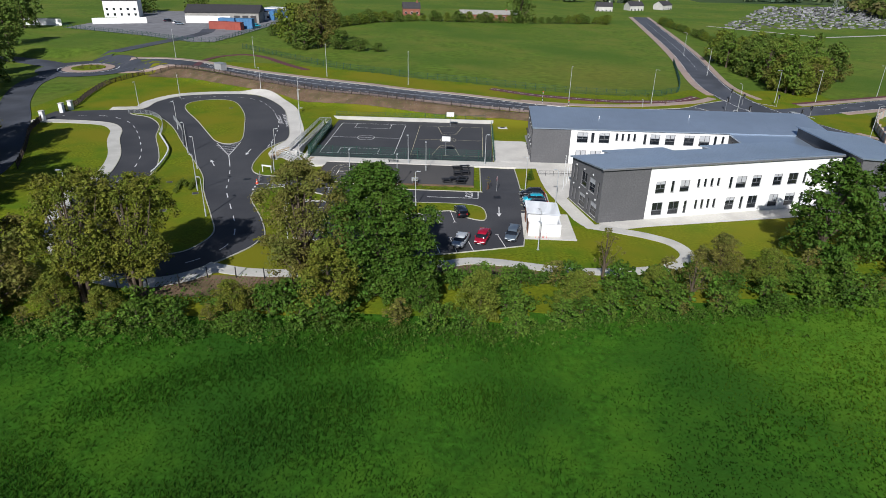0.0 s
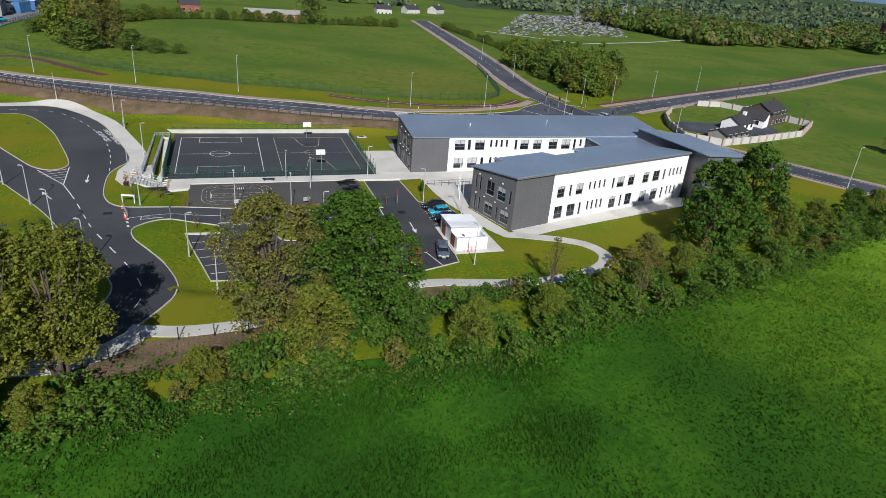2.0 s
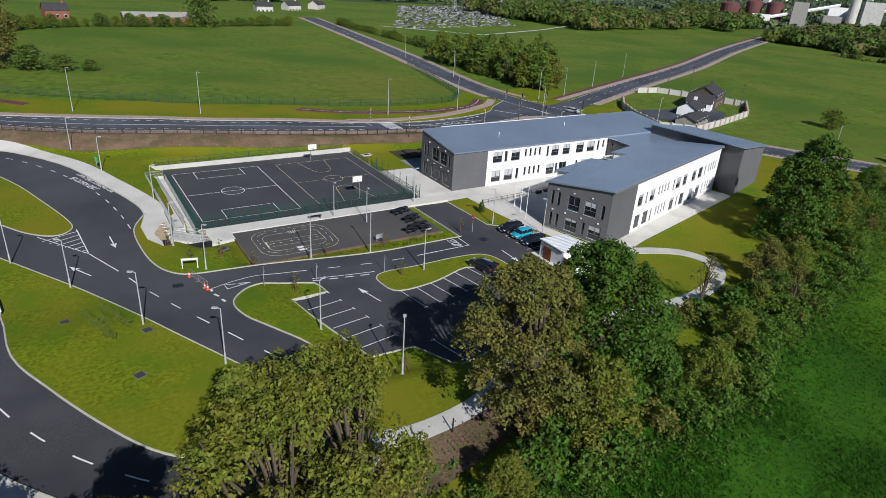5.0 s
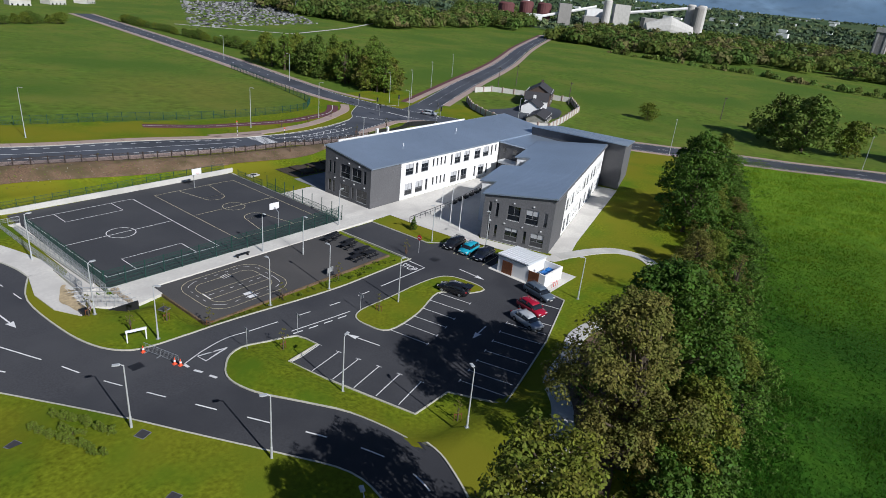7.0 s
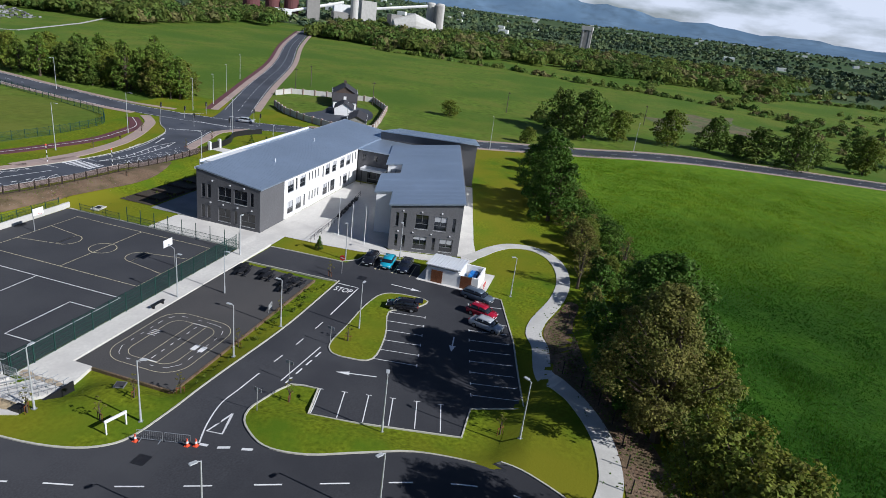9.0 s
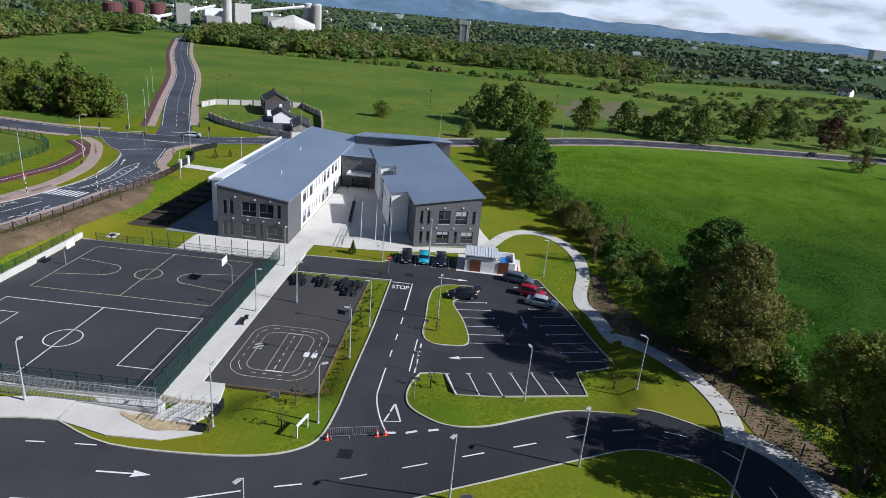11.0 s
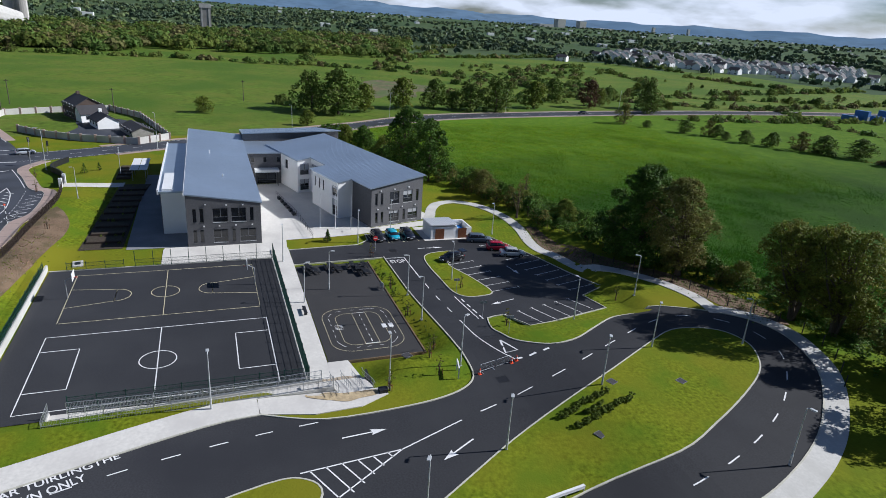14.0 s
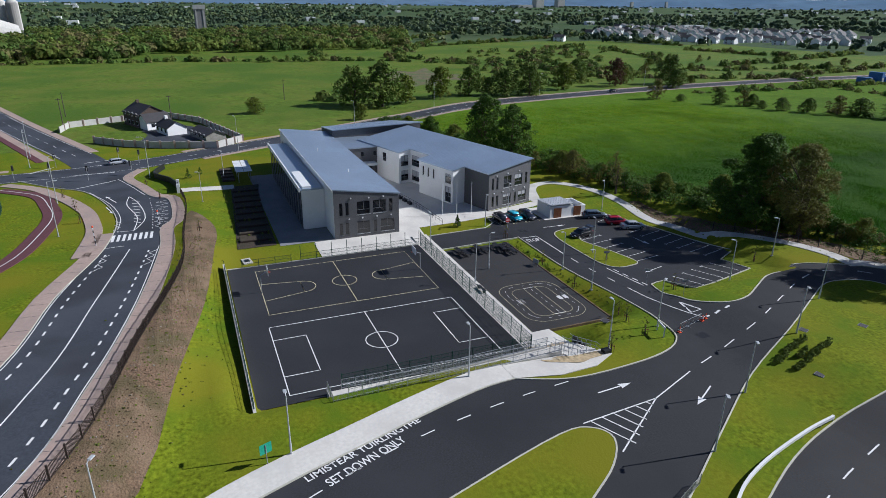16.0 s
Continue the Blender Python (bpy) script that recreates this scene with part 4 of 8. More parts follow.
# ---------------------------------------------------------------- trees
def leaf_arrays(rng, centres, per, spread, size, squash=0.8, lift=0.5, rough=0.5):
    """Small leaf quads strewn on uneven clumps; returns vertices of quads."""
    c = np.repeat(np.array(centres)[:, :3], per, 0)
    r = np.repeat(np.array(centres)[:, 3], per)
    d = rng.normal(size=(len(c), 3))
    d /= np.linalg.norm(d, axis=1)[:, None]
    rad = r * (rng.uniform(0.25, 1, len(c)) ** 0.45) * spread
    p = c + d * rad[:, None] * np.array([1, 1, squash])
    nrm = d + rng.normal(scale=rough, size=d.shape) + np.array([0, 0, lift])
    nrm /= np.linalg.norm(nrm, axis=1)[:, None]
    t = np.cross(nrm, rng.normal(size=nrm.shape))
    t /= np.linalg.norm(t, axis=1)[:, None]
    b = np.cross(nrm, t)
    s = (size * rng.uniform(0.55, 1.4, len(p)))[:, None]
    return np.stack([p - t * s, p - b * s * 0.6, p + t * s, p + b * s * 0.6], 1)


def quads_mesh(name, quads, mat):
    me = bpy.data.meshes.new(name)
    n = len(quads)
    me.vertices.add(n * 4)
    me.vertices.foreach_set("co", quads.reshape(-1).astype(np.float32))
    me.loops.add(n * 4)
    me.loops.foreach_set("vertex_index", np.arange(n * 4, dtype=np.int32))
    me.polygons.add(n)
    me.polygons.foreach_set("loop_start", np.arange(0, n * 4, 4, dtype=np.int32))
    me.update(calc_edges=True)
    me.materials.append(mat)
    return me


def crown_lobes(rng, height, width, low, n, belly=0.8, puff=0.17, ragged=0.22):
    """Boughs as lobes set unevenly round and inside an egg-shaped crown: x, y, z, radius."""
    out = []
    twist = rng.uniform(0, 2 * math.pi)
    for i in range(n):
        f = (i + rng.uniform(0.1, 0.9)) / n
        z = low + (height - low) * (0.04 + 0.90 * f)
        prof = math.sin(math.pi * (0.14 + 0.78 * f) ** belly) ** 0.75
        a = twist + i * 2.39996 + rng.uniform(-0.5, 0.5)
        r = width * puff * rng.uniform(0.7, 1.3) * (0.65 + 0.35 * prof)
        rr = max(0.0, width / 2 * prof * rng.uniform(1 - ragged * 1.6, 1 + ragged * 0.4) - r * 0.75)
        if i % 5 == 4:
            rr *= 0.45
        out.append((rr * math.cos(a), rr * math.sin(a), min(z, height - r * 0.7), r))
    return out


def make_tree(name, seed, height, width, low, lobes, clumps, per, leaf, mat, label, lean=0.0, belly=0.8, puff=0.17, ragged=0.22, limbs=12, stems=1):
    """A tapered trunk, limbs that reach into the boughs, and a crown of lobes made of leaf clumps."""
    rng = np.random.default_rng(seed)
    tree = thing(name, 0, 0, 0, label, "tree")
    boughs = [(x, y + lean * z / height, z, r) for x, y, z, r in crown_lobes(rng, height, width, low, lobes, belly, puff, ragged)]
    tb = bmesh.new()
    top = height * 0.72
    for k in range(stems if stems > 1 else 0):
        a, out = 2 * math.pi * k / stems + rng.uniform(-0.4, 0.4), width * rng.uniform(0.2, 0.34)
        ca, sa = math.cos(a) * out, math.sin(a) * out
        tube(tb, [(ca * 0.06, sa * 0.06, -0.4), (ca * 0.22, sa * 0.22, height * 0.2), (ca * 0.6, sa * 0.6 + 0.5 * lean, height * 0.5), (ca, sa + 0.8 * lean, height * 0.86)],
             [0.017 * height, 0.014 * height, 0.009 * height, 0.003 * height], 7)
    tube(tb, [(0, 0, -0.4), (0, 0.1 * lean, low * 0.6 + 0.3), (0.05, 0.5 * lean, top * 0.7), (0, 0.72 * lean, top)],
         [0.035 * height, 0.026 * height, 0.015 * height, 0.004 * height], 8)
    for k in rng.choice(len(boughs), min(len(boughs), limbs), replace=False):
        x, y, z, r = boughs[k]
        z0 = max(low * 0.5, z * 0.45)
        tube(tb, [(0, 0, z0), (x * 0.45, y * 0.45, z0 + (z - z0) * 0.6), (x * 0.95, y * 0.95, z), (x * 1.12, y * 1.12, z + r * 0.6)], [0.012 * height, 0.008 * height, 0.004 * height, 0.002 * height], 5)
    part("trunk", tb, M_BARK, tree)
    centres = []
    for x, y, z, r in boughs:
        away = np.array([x, y - lean * z / height, 0.55 * width * 0.5])
        away /= np.linalg.norm(away) + 1e-6
        d = rng.normal(size=(clumps, 3)) + away * 0.75
        d /= np.linalg.norm(d, axis=1)[:, None]
        p = np.array([x, y, z]) + d * (r * rng.uniform(0.55, 1.0, clumps))[:, None] * np.array([1, 1, 0.8])
        centres += [(*q, r * rng.uniform(0.22, 0.42)) for q in p if q[2] > 0.05]
    crown = new("crown", quads_mesh("crown", leaf_arrays(rng, centres, per, 1.0, leaf, 0.7, 0.7, 0.4), mat))
    crown.parent = tree
    return tree


def plant(src, x, y, scale=1.0, tall=1.0, label="", group="", turn=None):
    m = pose(x, y, gz(x, y), 0, 0, (x * 37 + y * 53) % 360 if turn is None else turn) @ Matrix.Diagonal((scale, scale, scale * tall, 1))
    t = copy_thing(src, m)
    return tagged(t, label, group=group)


T_DEEP = make_tree("broadleaf_tree", 11, 17.2, 14.4, 0.3, 44, 40, 26, 0.165, LEAF["deep"], "tall dense deep-green maple beside the hedge", 0.6, 0.78, 0.16)
T_OLIVE = make_tree("broadleaf_tree", 12, 16.4, 12.4, 1.2, 40, 34, 24, 0.135, LEAF["olive"], "olive-brown sparse tree just coming into leaf", 2.4, 1.0, 0.15, 0.3, limbs=34)
T_VASE = make_tree("broadleaf_tree", 28, 16.4, 13.4, 3.2, 44, 27, 21, 0.155, LEAF["golden"], "open golden-green tree with several rising stems", 3.0, 1.2, 0.155, 0.25, limbs=30, stems=4)
T_DEEPM = make_tree("broadleaf_tree", 21, 15.5, 12, 0.3, 36, 26, 15, 0.23, LEAF["deep"], "dense deep-green broadleaf tree in the hedge line")
T_OLIVEM = make_tree("broadleaf_tree", 22, 15, 12.5, 0.6, 34, 26, 15, 0.20, LEAF["olive"], "olive-brown broadleaf tree just coming into leaf", ragged=0.3, limbs=20)
T_GOLDM = make_tree("broadleaf_tree", 24, 15, 12.5, 0.3, 34, 26, 15, 0.20, LEAF["golden"], "bushy golden-brown tree at the foot of the maple", ragged=0.25)
T_FRESHM = make_tree("broadleaf_tree", 23, 13.5, 13, 0.3, 34, 26, 15, 0.22, LEAF["fresh"], "spreading fresh green broadleaf tree in the hedge line")
T_SPARSE = make_tree("young_tree", 19, 7.5, 5.2, 1.8, 14, 9, 9, 0.10, LEAF["olive"], "thin young tree with sparse brownish leaves", ragged=0.4, limbs=14)
T_BUSH = make_tree("hedge_bush", 14, 3.6, 5.4, 0.0, 13, 9, 9, 0.185, LEAF["bush"], "uneven fresh green hedge bush", puff=0.22)
T_BUSHD = make_tree("hedge_bush", 15, 3.4, 5.6, 0.0, 13, 9, 9, 0.185, LEAF["deep"], "uneven deep-green hedge bush", puff=0.22)
T_BUSHO = make_tree("hedge_bush", 25, 3.8, 4.8, 0.0, 12, 9, 9, 0.155, LEAF["olive"], "thin olive hedge bush with gaps", puff=0.2, ragged=0.35)
T_FAR = make_tree("field_tree", 16, 11, 11.5, 0.2, 20, 14, 11, 0.36, LEAF["field"], "round mid-green field tree", puff=0.25)
T_FARF = make_tree("field_tree", 17, 10, 10.5, 0.2, 20, 14, 11, 0.335, LEAF["fresh"], "round fresh green field tree", puff=0.25)
T_FARO = make_tree("field_tree", 20, 11, 10.5, 0.4, 20, 13, 10, 0.285, LEAF["olive"], "olive-brown field tree with thin leaves", puff=0.22, ragged=0.3)
T_COPSE = make_tree("copse_tree", 27, 13, 7.5, 0.6, 20, 13, 11, 0.27, LEAF["copse"], "tall young roadside tree in fresh leaf", puff=0.25, limbs=8)
T_COPPER = make_tree("field_tree", 18, 9, 9, 0.8, 16, 16, 13, 0.27, LEAF["copper"], "copper-leaved tree by the road", puff=0.25)
SOURCES = [T_DEEP, T_OLIVE, T_VASE, T_DEEPM, T_OLIVEM, T_GOLDM, T_FRESHM, T_SPARSE, T_BUSH, T_BUSHD, T_BUSHO, T_FAR, T_FARF, T_FARO, T_COPPER, T_COPSE]
# big trees along the hedge
for src, x, y, s, tall in ((T_OLIVE, -20.3, 64.2, 1.0, 0.98), (T_DEEP, -11.8, 65.4, 1.0, 0.95), (T_GOLDM, -16.6, 60.4, 0.62, 1.0), (T_VASE, -38.2, 60.2, 0.85, 1.0), (T_VASE, -43.2, 58.4, 0.89, 1.02), (T_GOLDM, -44.5, 55.6, 0.42, 0.9), (T_GOLDM, -39.5, 55.2, 0.34, 0.9), (T_OLIVEM, -53, 57, 0.95, 0.95), (T_OLIVEM, -63, 63, 0.9, 0.9),
                           (T_FRESHM, -58, 50, 0.9, 1.0), (T_FRESHM, -73, 58, 1.0, 1.0), (T_DEEPM, -84, 66, 0.9, 0.9), (T_OLIVEM, -78, 74, 0.9, 0.9),
                           (T_FRESHM, -88, 86, 1.2, 1.2), (T_DEEPM, -98, 92, 1.3, 1.15), (T_FRESHM, -80, 88, 0.9, 1.1), (T_DEEPM, -106, 104, 1.3, 1.2), (T_OLIVEM, -96, 108, 1.1, 1.1)):
    plant(src, x, y, s, tall, turn=0 if -46 < x < 0 and 58 < y < 66 else None)
for src, x, y, s, tall in ((T_DEEPM, 48.8, 83.0, 1.0, 0.98), (T_DEEPM, 58.5, 85.5, 1.05, 1.02), (T_FRESHM, 65, 84.5, 0.62, 0.9), (T_FRESHM, 76, 87, 0.5, 0.9), (T_DEEPM, 88, 90, 0.55, 0.8), (T_FRESHM, 99, 93, 0.5, 0.8)):
    plant(src, x, y, s, tall)
for src, x, y, s, tall in ((T_FRESHM, 0.4, 61.4, 0.46, 0.95), (T_FRESHM, 12.0, 66.0, 0.42, 0.85), (T_OLIVEM, 32, 75.6, 0.52, 0.85), (T_FRESHM, 38, 74.5, 0.45, 0.85), (T_FRESHM, 22, 70, 0.36, 0.85), (T_GOLDM, -27, 58.5, 0.36, 0.8), (T_DEEPM, -6.5, 61.6, 0.42, 0.8)):
    plant(src, x, y, s, tall, "small broadleaf tree growing out of the hedge")
for x, y, s in ((16.7, 74.4, 1.0), (26.0, 68.0, 0.9)):
    plant(T_SPARSE, x, y, s)


# ---------------------------------------------------------------- painted lines
def mark(parent, pts, width=0.12, mat=None, off=0.045, level=None, name="marking", closed=False):
    return part(name, ribbon(bmesh.new(), dense(list(pts), 1.5, closed), width, off, closed=closed, level=level), mat or M_WPAINT, parent)


def dashes(parent, line, on=2.2, gap=2.9, width=0.14, start=0.0, mat=None, level=None, closed=False, off=0.06):
    line = dense(line, 0.25, closed)
    run, seg = -start, []
    for a, b in zip(line, line[1:]):
        step = math.dist(a, b)
        phase = run % (on + gap)
        if run >= 0 and phase < on:
            seg.append(a)
        elif len(seg) > 2:
            mark(parent, seg, width, mat, off, level)
            seg = []
        run += step
    if len(seg) > 2:
        mark(parent, seg, width, mat, off, level)


def arrow(parent, tail, tip, width=0.16, head=1.4):
    d = Vector((tip[0] - tail[0], tip[1] - tail[1]))
    length = d.length
    d.normalize()
    n = Vector((-d.y, d.x))
    bm = bmesh.new()
    out = [(0, width / 2), (length - head, width / 2), (length - head - 0.15, 0.42), (length, 0), (length - head - 0.15, -0.42), (length - head, -width / 2), (0, -width / 2)]
    vs = []
    for s, t in out:
        x, y = tail[0] + d.x * s + n.x * t, tail[1] + d.y * s + n.y * t
        vs.append(bm.verts.new((x, y, gz(x, y) + 0.05)))
    bm.faces.new(vs)
    bmesh.ops.triangulate(bm, faces=bm.faces)
    bmesh.ops.recalc_face_normals(bm, faces=bm.faces)
    part("arrow", bm, M_WPAINT, parent, "white painted arrow")


def lettering(parent, text, start, end, height, z_off=0.06):
    """Painted words along a line of the plan, the tops of the letters to the left of the reading direction."""
    cu = bpy.data.curves.new("lettering", "FONT")
    cu.body, cu.size, cu.offset = text, 1.0, 0.012
    tmp = bpy.data.objects.new("lettering", cu)
    scene.collection.objects.link(tmp)
    bpy.context.view_layer.update()
    me = bpy.data.meshes.new_from_object(tmp)
    bpy.data.objects.remove(tmp)
    xs = [v.co.x for v in me.vertices]
    ys = [v.co.y for v in me.vertices]
    d = Vector((end[0] - start[0], end[1] - start[1]))
    sx, sy = d.length / (max(xs) - min(xs)), height / max(ys)
    d.normalize()
    for v in me.vertices:
        a, b = (v.co.x - min(xs)) * sx, v.co.y * sy
        x, y = start[0] + d.x * a - d.y * b, start[1] + d.y * a + d.x * b
        v.co = (x, y, gz(x, y) + z_off)
    me.materials.append(M_WPAINT)
    ob = new("lettering", me)
    ob.parent = parent
    tagged(ob, "white painted words")


COURT = bpy.data.objects["ball_court"]
YARD = bpy.data.objects["play_yard"]
CZ = 0.185


def rect(x0, x1, y0, y1):
    return [(x0, y0), (x1, y0), (x1, y1), (x0, y1), (x0, y0)]


def arc(cx, cy, r, a0=0, a1=360, n=28):
    return [(cx + r * math.cos(radians(a0 + (a1 - a0) * k / n)), cy + r * math.sin(radians(a0 + (a1 - a0) * k / n))) for k in range(n + 1)]


for line in (rect(-33.25, -17.5, 127.4, 152.3), [(-33.2, 139.9), (-17.6, 139.9)], arc(-25.4, 139.9, 1.95),
             [(-29.5, 127.4), (-29.5, 131.4), (-21.0, 131.4), (-21.0, 127.4)], [(-29.5, 152.2), (-29.5, 148.3), (-21.0, 148.3), (-21.0, 152.2)]):
    mark(COURT, line, 0.12, level=CZ, off=0)
for line in (rect(-14.0, 1.2, 127.9, 151.8), [(-14, 139.9), (1.2, 139.9)], arc(-6.6, 139.9, 1.8),
             [(-9.6, 151.7), (-8.5, 146.1), (-4.7, 146.1), (-3.8, 151.7)], arc(-6.6, 146.1, 1.9, 180, 360), [(-8.5, 146.1), (-4.7, 146.1)],
             [(-9.5, 128.0), (-8.4, 133.8), (-4.9, 133.8), (-3.7, 128.0)], arc(-6.6, 133.8, 1.8, 0, 180), [(-8.4, 133.8), (-4.9, 133.8)]):
    mark(COURT, line, 0.09, M_YPAINT, level=CZ, off=0)
YZ = 0.035


def oval(cx, cy, hx, hy, r):
    pts = []
    for sx, sy, a in ((1, 1, 0), (-1, 1, 90), (-1, -1, 180), (1, -1, 270)):
        pts += arc(cx + sx * (hx - r), cy + sy * (hy - r), r, a, a + 90, 8)
    return pts


mark(YARD, oval(-22.6, 115.9, 5.8, 4.6, 2.6), 0.06, M_YPAINT, level=YZ, off=0, closed=True)
mark(YARD, oval(-22.7, 115.9, 4.3, 2.95, 1.5), 0.06, M_YPAINT, level=YZ, off=0, closed=True)
dashes(YARD, oval(-22.65, 115.9, 5.05, 3.8, 2.0), 0.9, 0.6, 0.06, level=YZ, closed=True)
for line in ([(-26.9, 116.4), (-18.5, 116.4)], [(-26.9, 114.6), (-18.5, 114.6)]):
    mark(YARD, line, 0.06, M_YPAINT, level=YZ, off=0)
dashes(YARD, [(-26.6, 115.5), (-18.8, 115.5)], 0.8, 0.6, 0.09, level=YZ)
for x0, x1, y0, y1 in ((-23.3, -22.2, 111.8, 112.4), (-23.3, -22.2, 112.7, 113.3)):
    part("marking", box(bmesh.new(), x0, x1, y0, y1, YZ - 0.01, YZ + 0.004), M_WPAINT, YARD)
for k in range(4):
    mark(YARD, [(-22.6 + 0.35 * k, 118.3), (-22.6 + 0.35 * k, 119.3)], 0.1, level=YZ, off=0)
for x, y in ((-26.9, 115.5), (-18.4, 115.5)):
    mark(YARD, [(x, y - 0.9), (x, y + 0.9)], 0.14, level=YZ, off=0)

# loop road: centre dashes, hatched nose, arrows, words
CENTRE = smooth([(-46.4, 111.2), (-43.8, 103.3), (-41.5, 96.2), (-38.1, 88.8), (-34.9, 81.7), (-33.7, 76.6), (-34.7, 72.5), (-37.3, 69.5), (-41.0, 68.4), (-45.1, 69.4), (-49.5, 73.0), (-54.4, 79.1), (-58.5, 87.0), (-61.3, 95.7), (-62.7, 105.0), (-66.0, 116.0), (-71.0, 126.0), (-76.4, 135.0), (-82.0, 142.0), (-90.0, 146.5), (-100.0, 145.5)])
dashes(site_road, CENTRE, 2.4, 2.7, 0.14, start=2.0)
dashes(site_road, smooth([(-43.5, 125), (-44.2, 132), (-45.9, 141), (-48.4, 149), (-53.5, 160), (-60.5, 169.0), (-70, 171.2), (-79.0, 168.3), (-81.8, 161)]), 1.9, 2.1, 0.13)
mark(site_road, [(-46.6, 111.6), (-49.3, 118.4)], 0.14)
mark(site_road, [(-49.3, 118.4), (-50.1, 127.6)], 0.14)
mark(site_road, [(-49.3, 118.4), (-54.8, 126.6)], 0.14)
for k in range(1, 7):
    f = k / 6.6
    mark(site_road, [(-49.3 - 0.8 * f, 118.4 + 9.2 * f), (-49.3 - 5.5 * f, 118.4 + 8.2 * f - 1.2 * f)], 0.13)
arrow(site_road, (-46.4, 123.3), (-46.1, 119.0))
arrow(site_road, (-49.6, 111.6), (-51.7, 115.3))
arrow(site_road, (3.8, 99.9), (3.7, 95.4))
arrow(site_road, (-19.9, 92.8), (-21.1, 97.0))
arrow(site_road, (-6.6, 87.7), (-10.2, 87.1))
lettering(site_road, "LIMISTÉAR TUIRLINGTHE", (-48.4, 153.2), (-44.2, 141.7), 0.95)
lettering(site_road, "SET DOWN ONLY", (-49.6, 151.6), (-46.4, 143.9), 0.95)
lettering(site_road, "STOP", (-2.0, 106.3), (-2.0, 103.8), 1.3)
# access road
mark(site_road, [(0.25, 106.6), (0.25, 103.5), (-8.7, 103.5)], 0.16)
dashes(site_road, [(-10.9, 103.45), (-24, 103.5)], 2.2, 2.6, 0.14)
mark(site_road, smooth([(-25.4, 103.5), (-28.4, 103.5), (-32.0, 103.4), (-35.3, 102.6), (-37.8, 101.6)]), 0.14)
for a, b in (((-37.9, 101.5), (-37.9, 100.7)), ((-37.9, 99.8), (-37.6, 98.8)), ((-37.5, 97.8), (-37.3, 96.9))):
    mark(site_road, [a, b], 0.3)
mark(site_road, [(-16.8, 100.9), (-25.6, 100.9)], 0.14)
for k in range(4):
    mark(site_road, [(-17.9 - 2.2 * k, 100.3), (-19.2 - 2.2 * k, 100.3)], 0.18)
mark(site_road, [(-33.3, 101.4), (-36.2, 102.0), (-36.2, 100.5), (-33.3, 101.4)], 0.22)
# parking bays
for i in range(6):
    x, y = -4.4 - 2.36 * i, 97.4 - 0.55 * i
    mark(site_road, [(x, y), (x + 0.95, y - 4.9)], 0.1)
    mark(site_road, [(x + 0.65, y - 4.98), (x + 1.25, y - 4.82)], 0.1)
for i in range(10):
    if i == 8:
        continue
    x, y = -18.4 + 2.40 * i, 82.7 + 0.62 * i
    mark(site_road, [(x, y), (x + 1.2, y - 4.9)], 0.1)
    mark(site_road, [(x - 0.3, y - 0.08), (x + 0.3, y + 0.08)], 0.1)
for i in range(6):
    x, y = -30.0 + 0.65 * i, 95.5 - 2.35 * i
    mark(site_road, [(x + 0.1, y), (x + 4.9, y + 1.3)], 0.1)
    mark(site_road, [(x + 4.82, y + 1.6), (x + 4.98, y + 1.0)], 0.1)
for i in range(4):
    mark(site_road, [(7.5, 106.6 - 2.7 * i), (12.0, 107.0 - 2.7 * i)], 0.1, M_YPAINT)
for y in (103.9, 101.2):
    mark(site_road, [(7.6, y - 0.55), (12.0, y + 0.2)], 0.1, M_YPAINT)
    mark(site_road, [(7.6, y + 0.2), (12.0, y - 0.5)], 0.1, M_YPAINT)
for x, y, w in ((-41.0, 104.6, 1.2), (3.6, 104.4, 1.2), (-15.6, 111.4, 0.7)):
    part("manhole", drape([(x - w / 2, y - w / 2), (x + w / 2, y - w / 2), (x + w / 2, y + w / 2), (x - w / 2, y + w / 2)], 0.045), M_BLACK, site_road, "dark iron manhole cover")
roads_at_junction = [o for o in bpy.data.objects if o.name.startswith("public_road")][0]
# main road lines


def between(line_a, line_b, f, n=60):
    a, b = smooth(line_a, n=8), smooth(line_b, n=8)
    pick = lambda l, s: l[min(len(l) - 1, int(s * (len(l) - 1)))]
    return [(pick(a, k / n)[0] * (1 - f) + pick(b, k / n)[0] * f, pick(a, k / n)[1] * (1 - f) + pick(b, k / n)[1] * f) for k in range(n + 1)]


RN = [(-92, 212), (-75, 201), (-51, 189.5), (-25, 180), (-4, 177.3), (14, 174)]
RS = [(-84, 200.5), (-66, 188), (-44.5, 175), (-30, 170.6), (-10, 167.2), (14, 164.9)]
mark(main_road, between(RN, RS, 0.5), 0.16, off=0.055)
dashes(main_road, between(RN, RS, 0.17), 1.3, 1.2, 0.24, off=0.06)
dashes(main_road, between(RN, RS, 0.83), 1.3, 1.2, 0.24, off=0.06)
mark(main_road, between(RN, RS, 0.03), 0.12, off=0.055)
mark(main_road, between(RN, RS, 0.97), 0.12, off=0.055)
for k in range(8):
    y = 172.4 - 0.84 * k
    mark(main_road, [(18.9, y), (22.6, y - 0.1)], 0.45, off=0.06)
mark(main_road, [(16.0, 170.3), (15.8, 173.2)], 0.16, off=0.06)
for line in ([(24.5, 172.0), (24.3, 169.4)], [(24.3, 169.4), (32, 167.8), (44, 169.5), (50, 171.5)], [(24.3, 169.4), (33, 169.2), (43, 171.5), (50, 171.5)]):
    mark(main_road, smooth(line) if len(line) > 2 else line, 0.16, off=0.06)
for k in range(8):
    x = 29 + 2.3 * k
    mark(main_road, [(x, 168.4 + 0.12 * k), (x + 1.2, 169.6 + 0.16 * k)], 0.2, off=0.06)
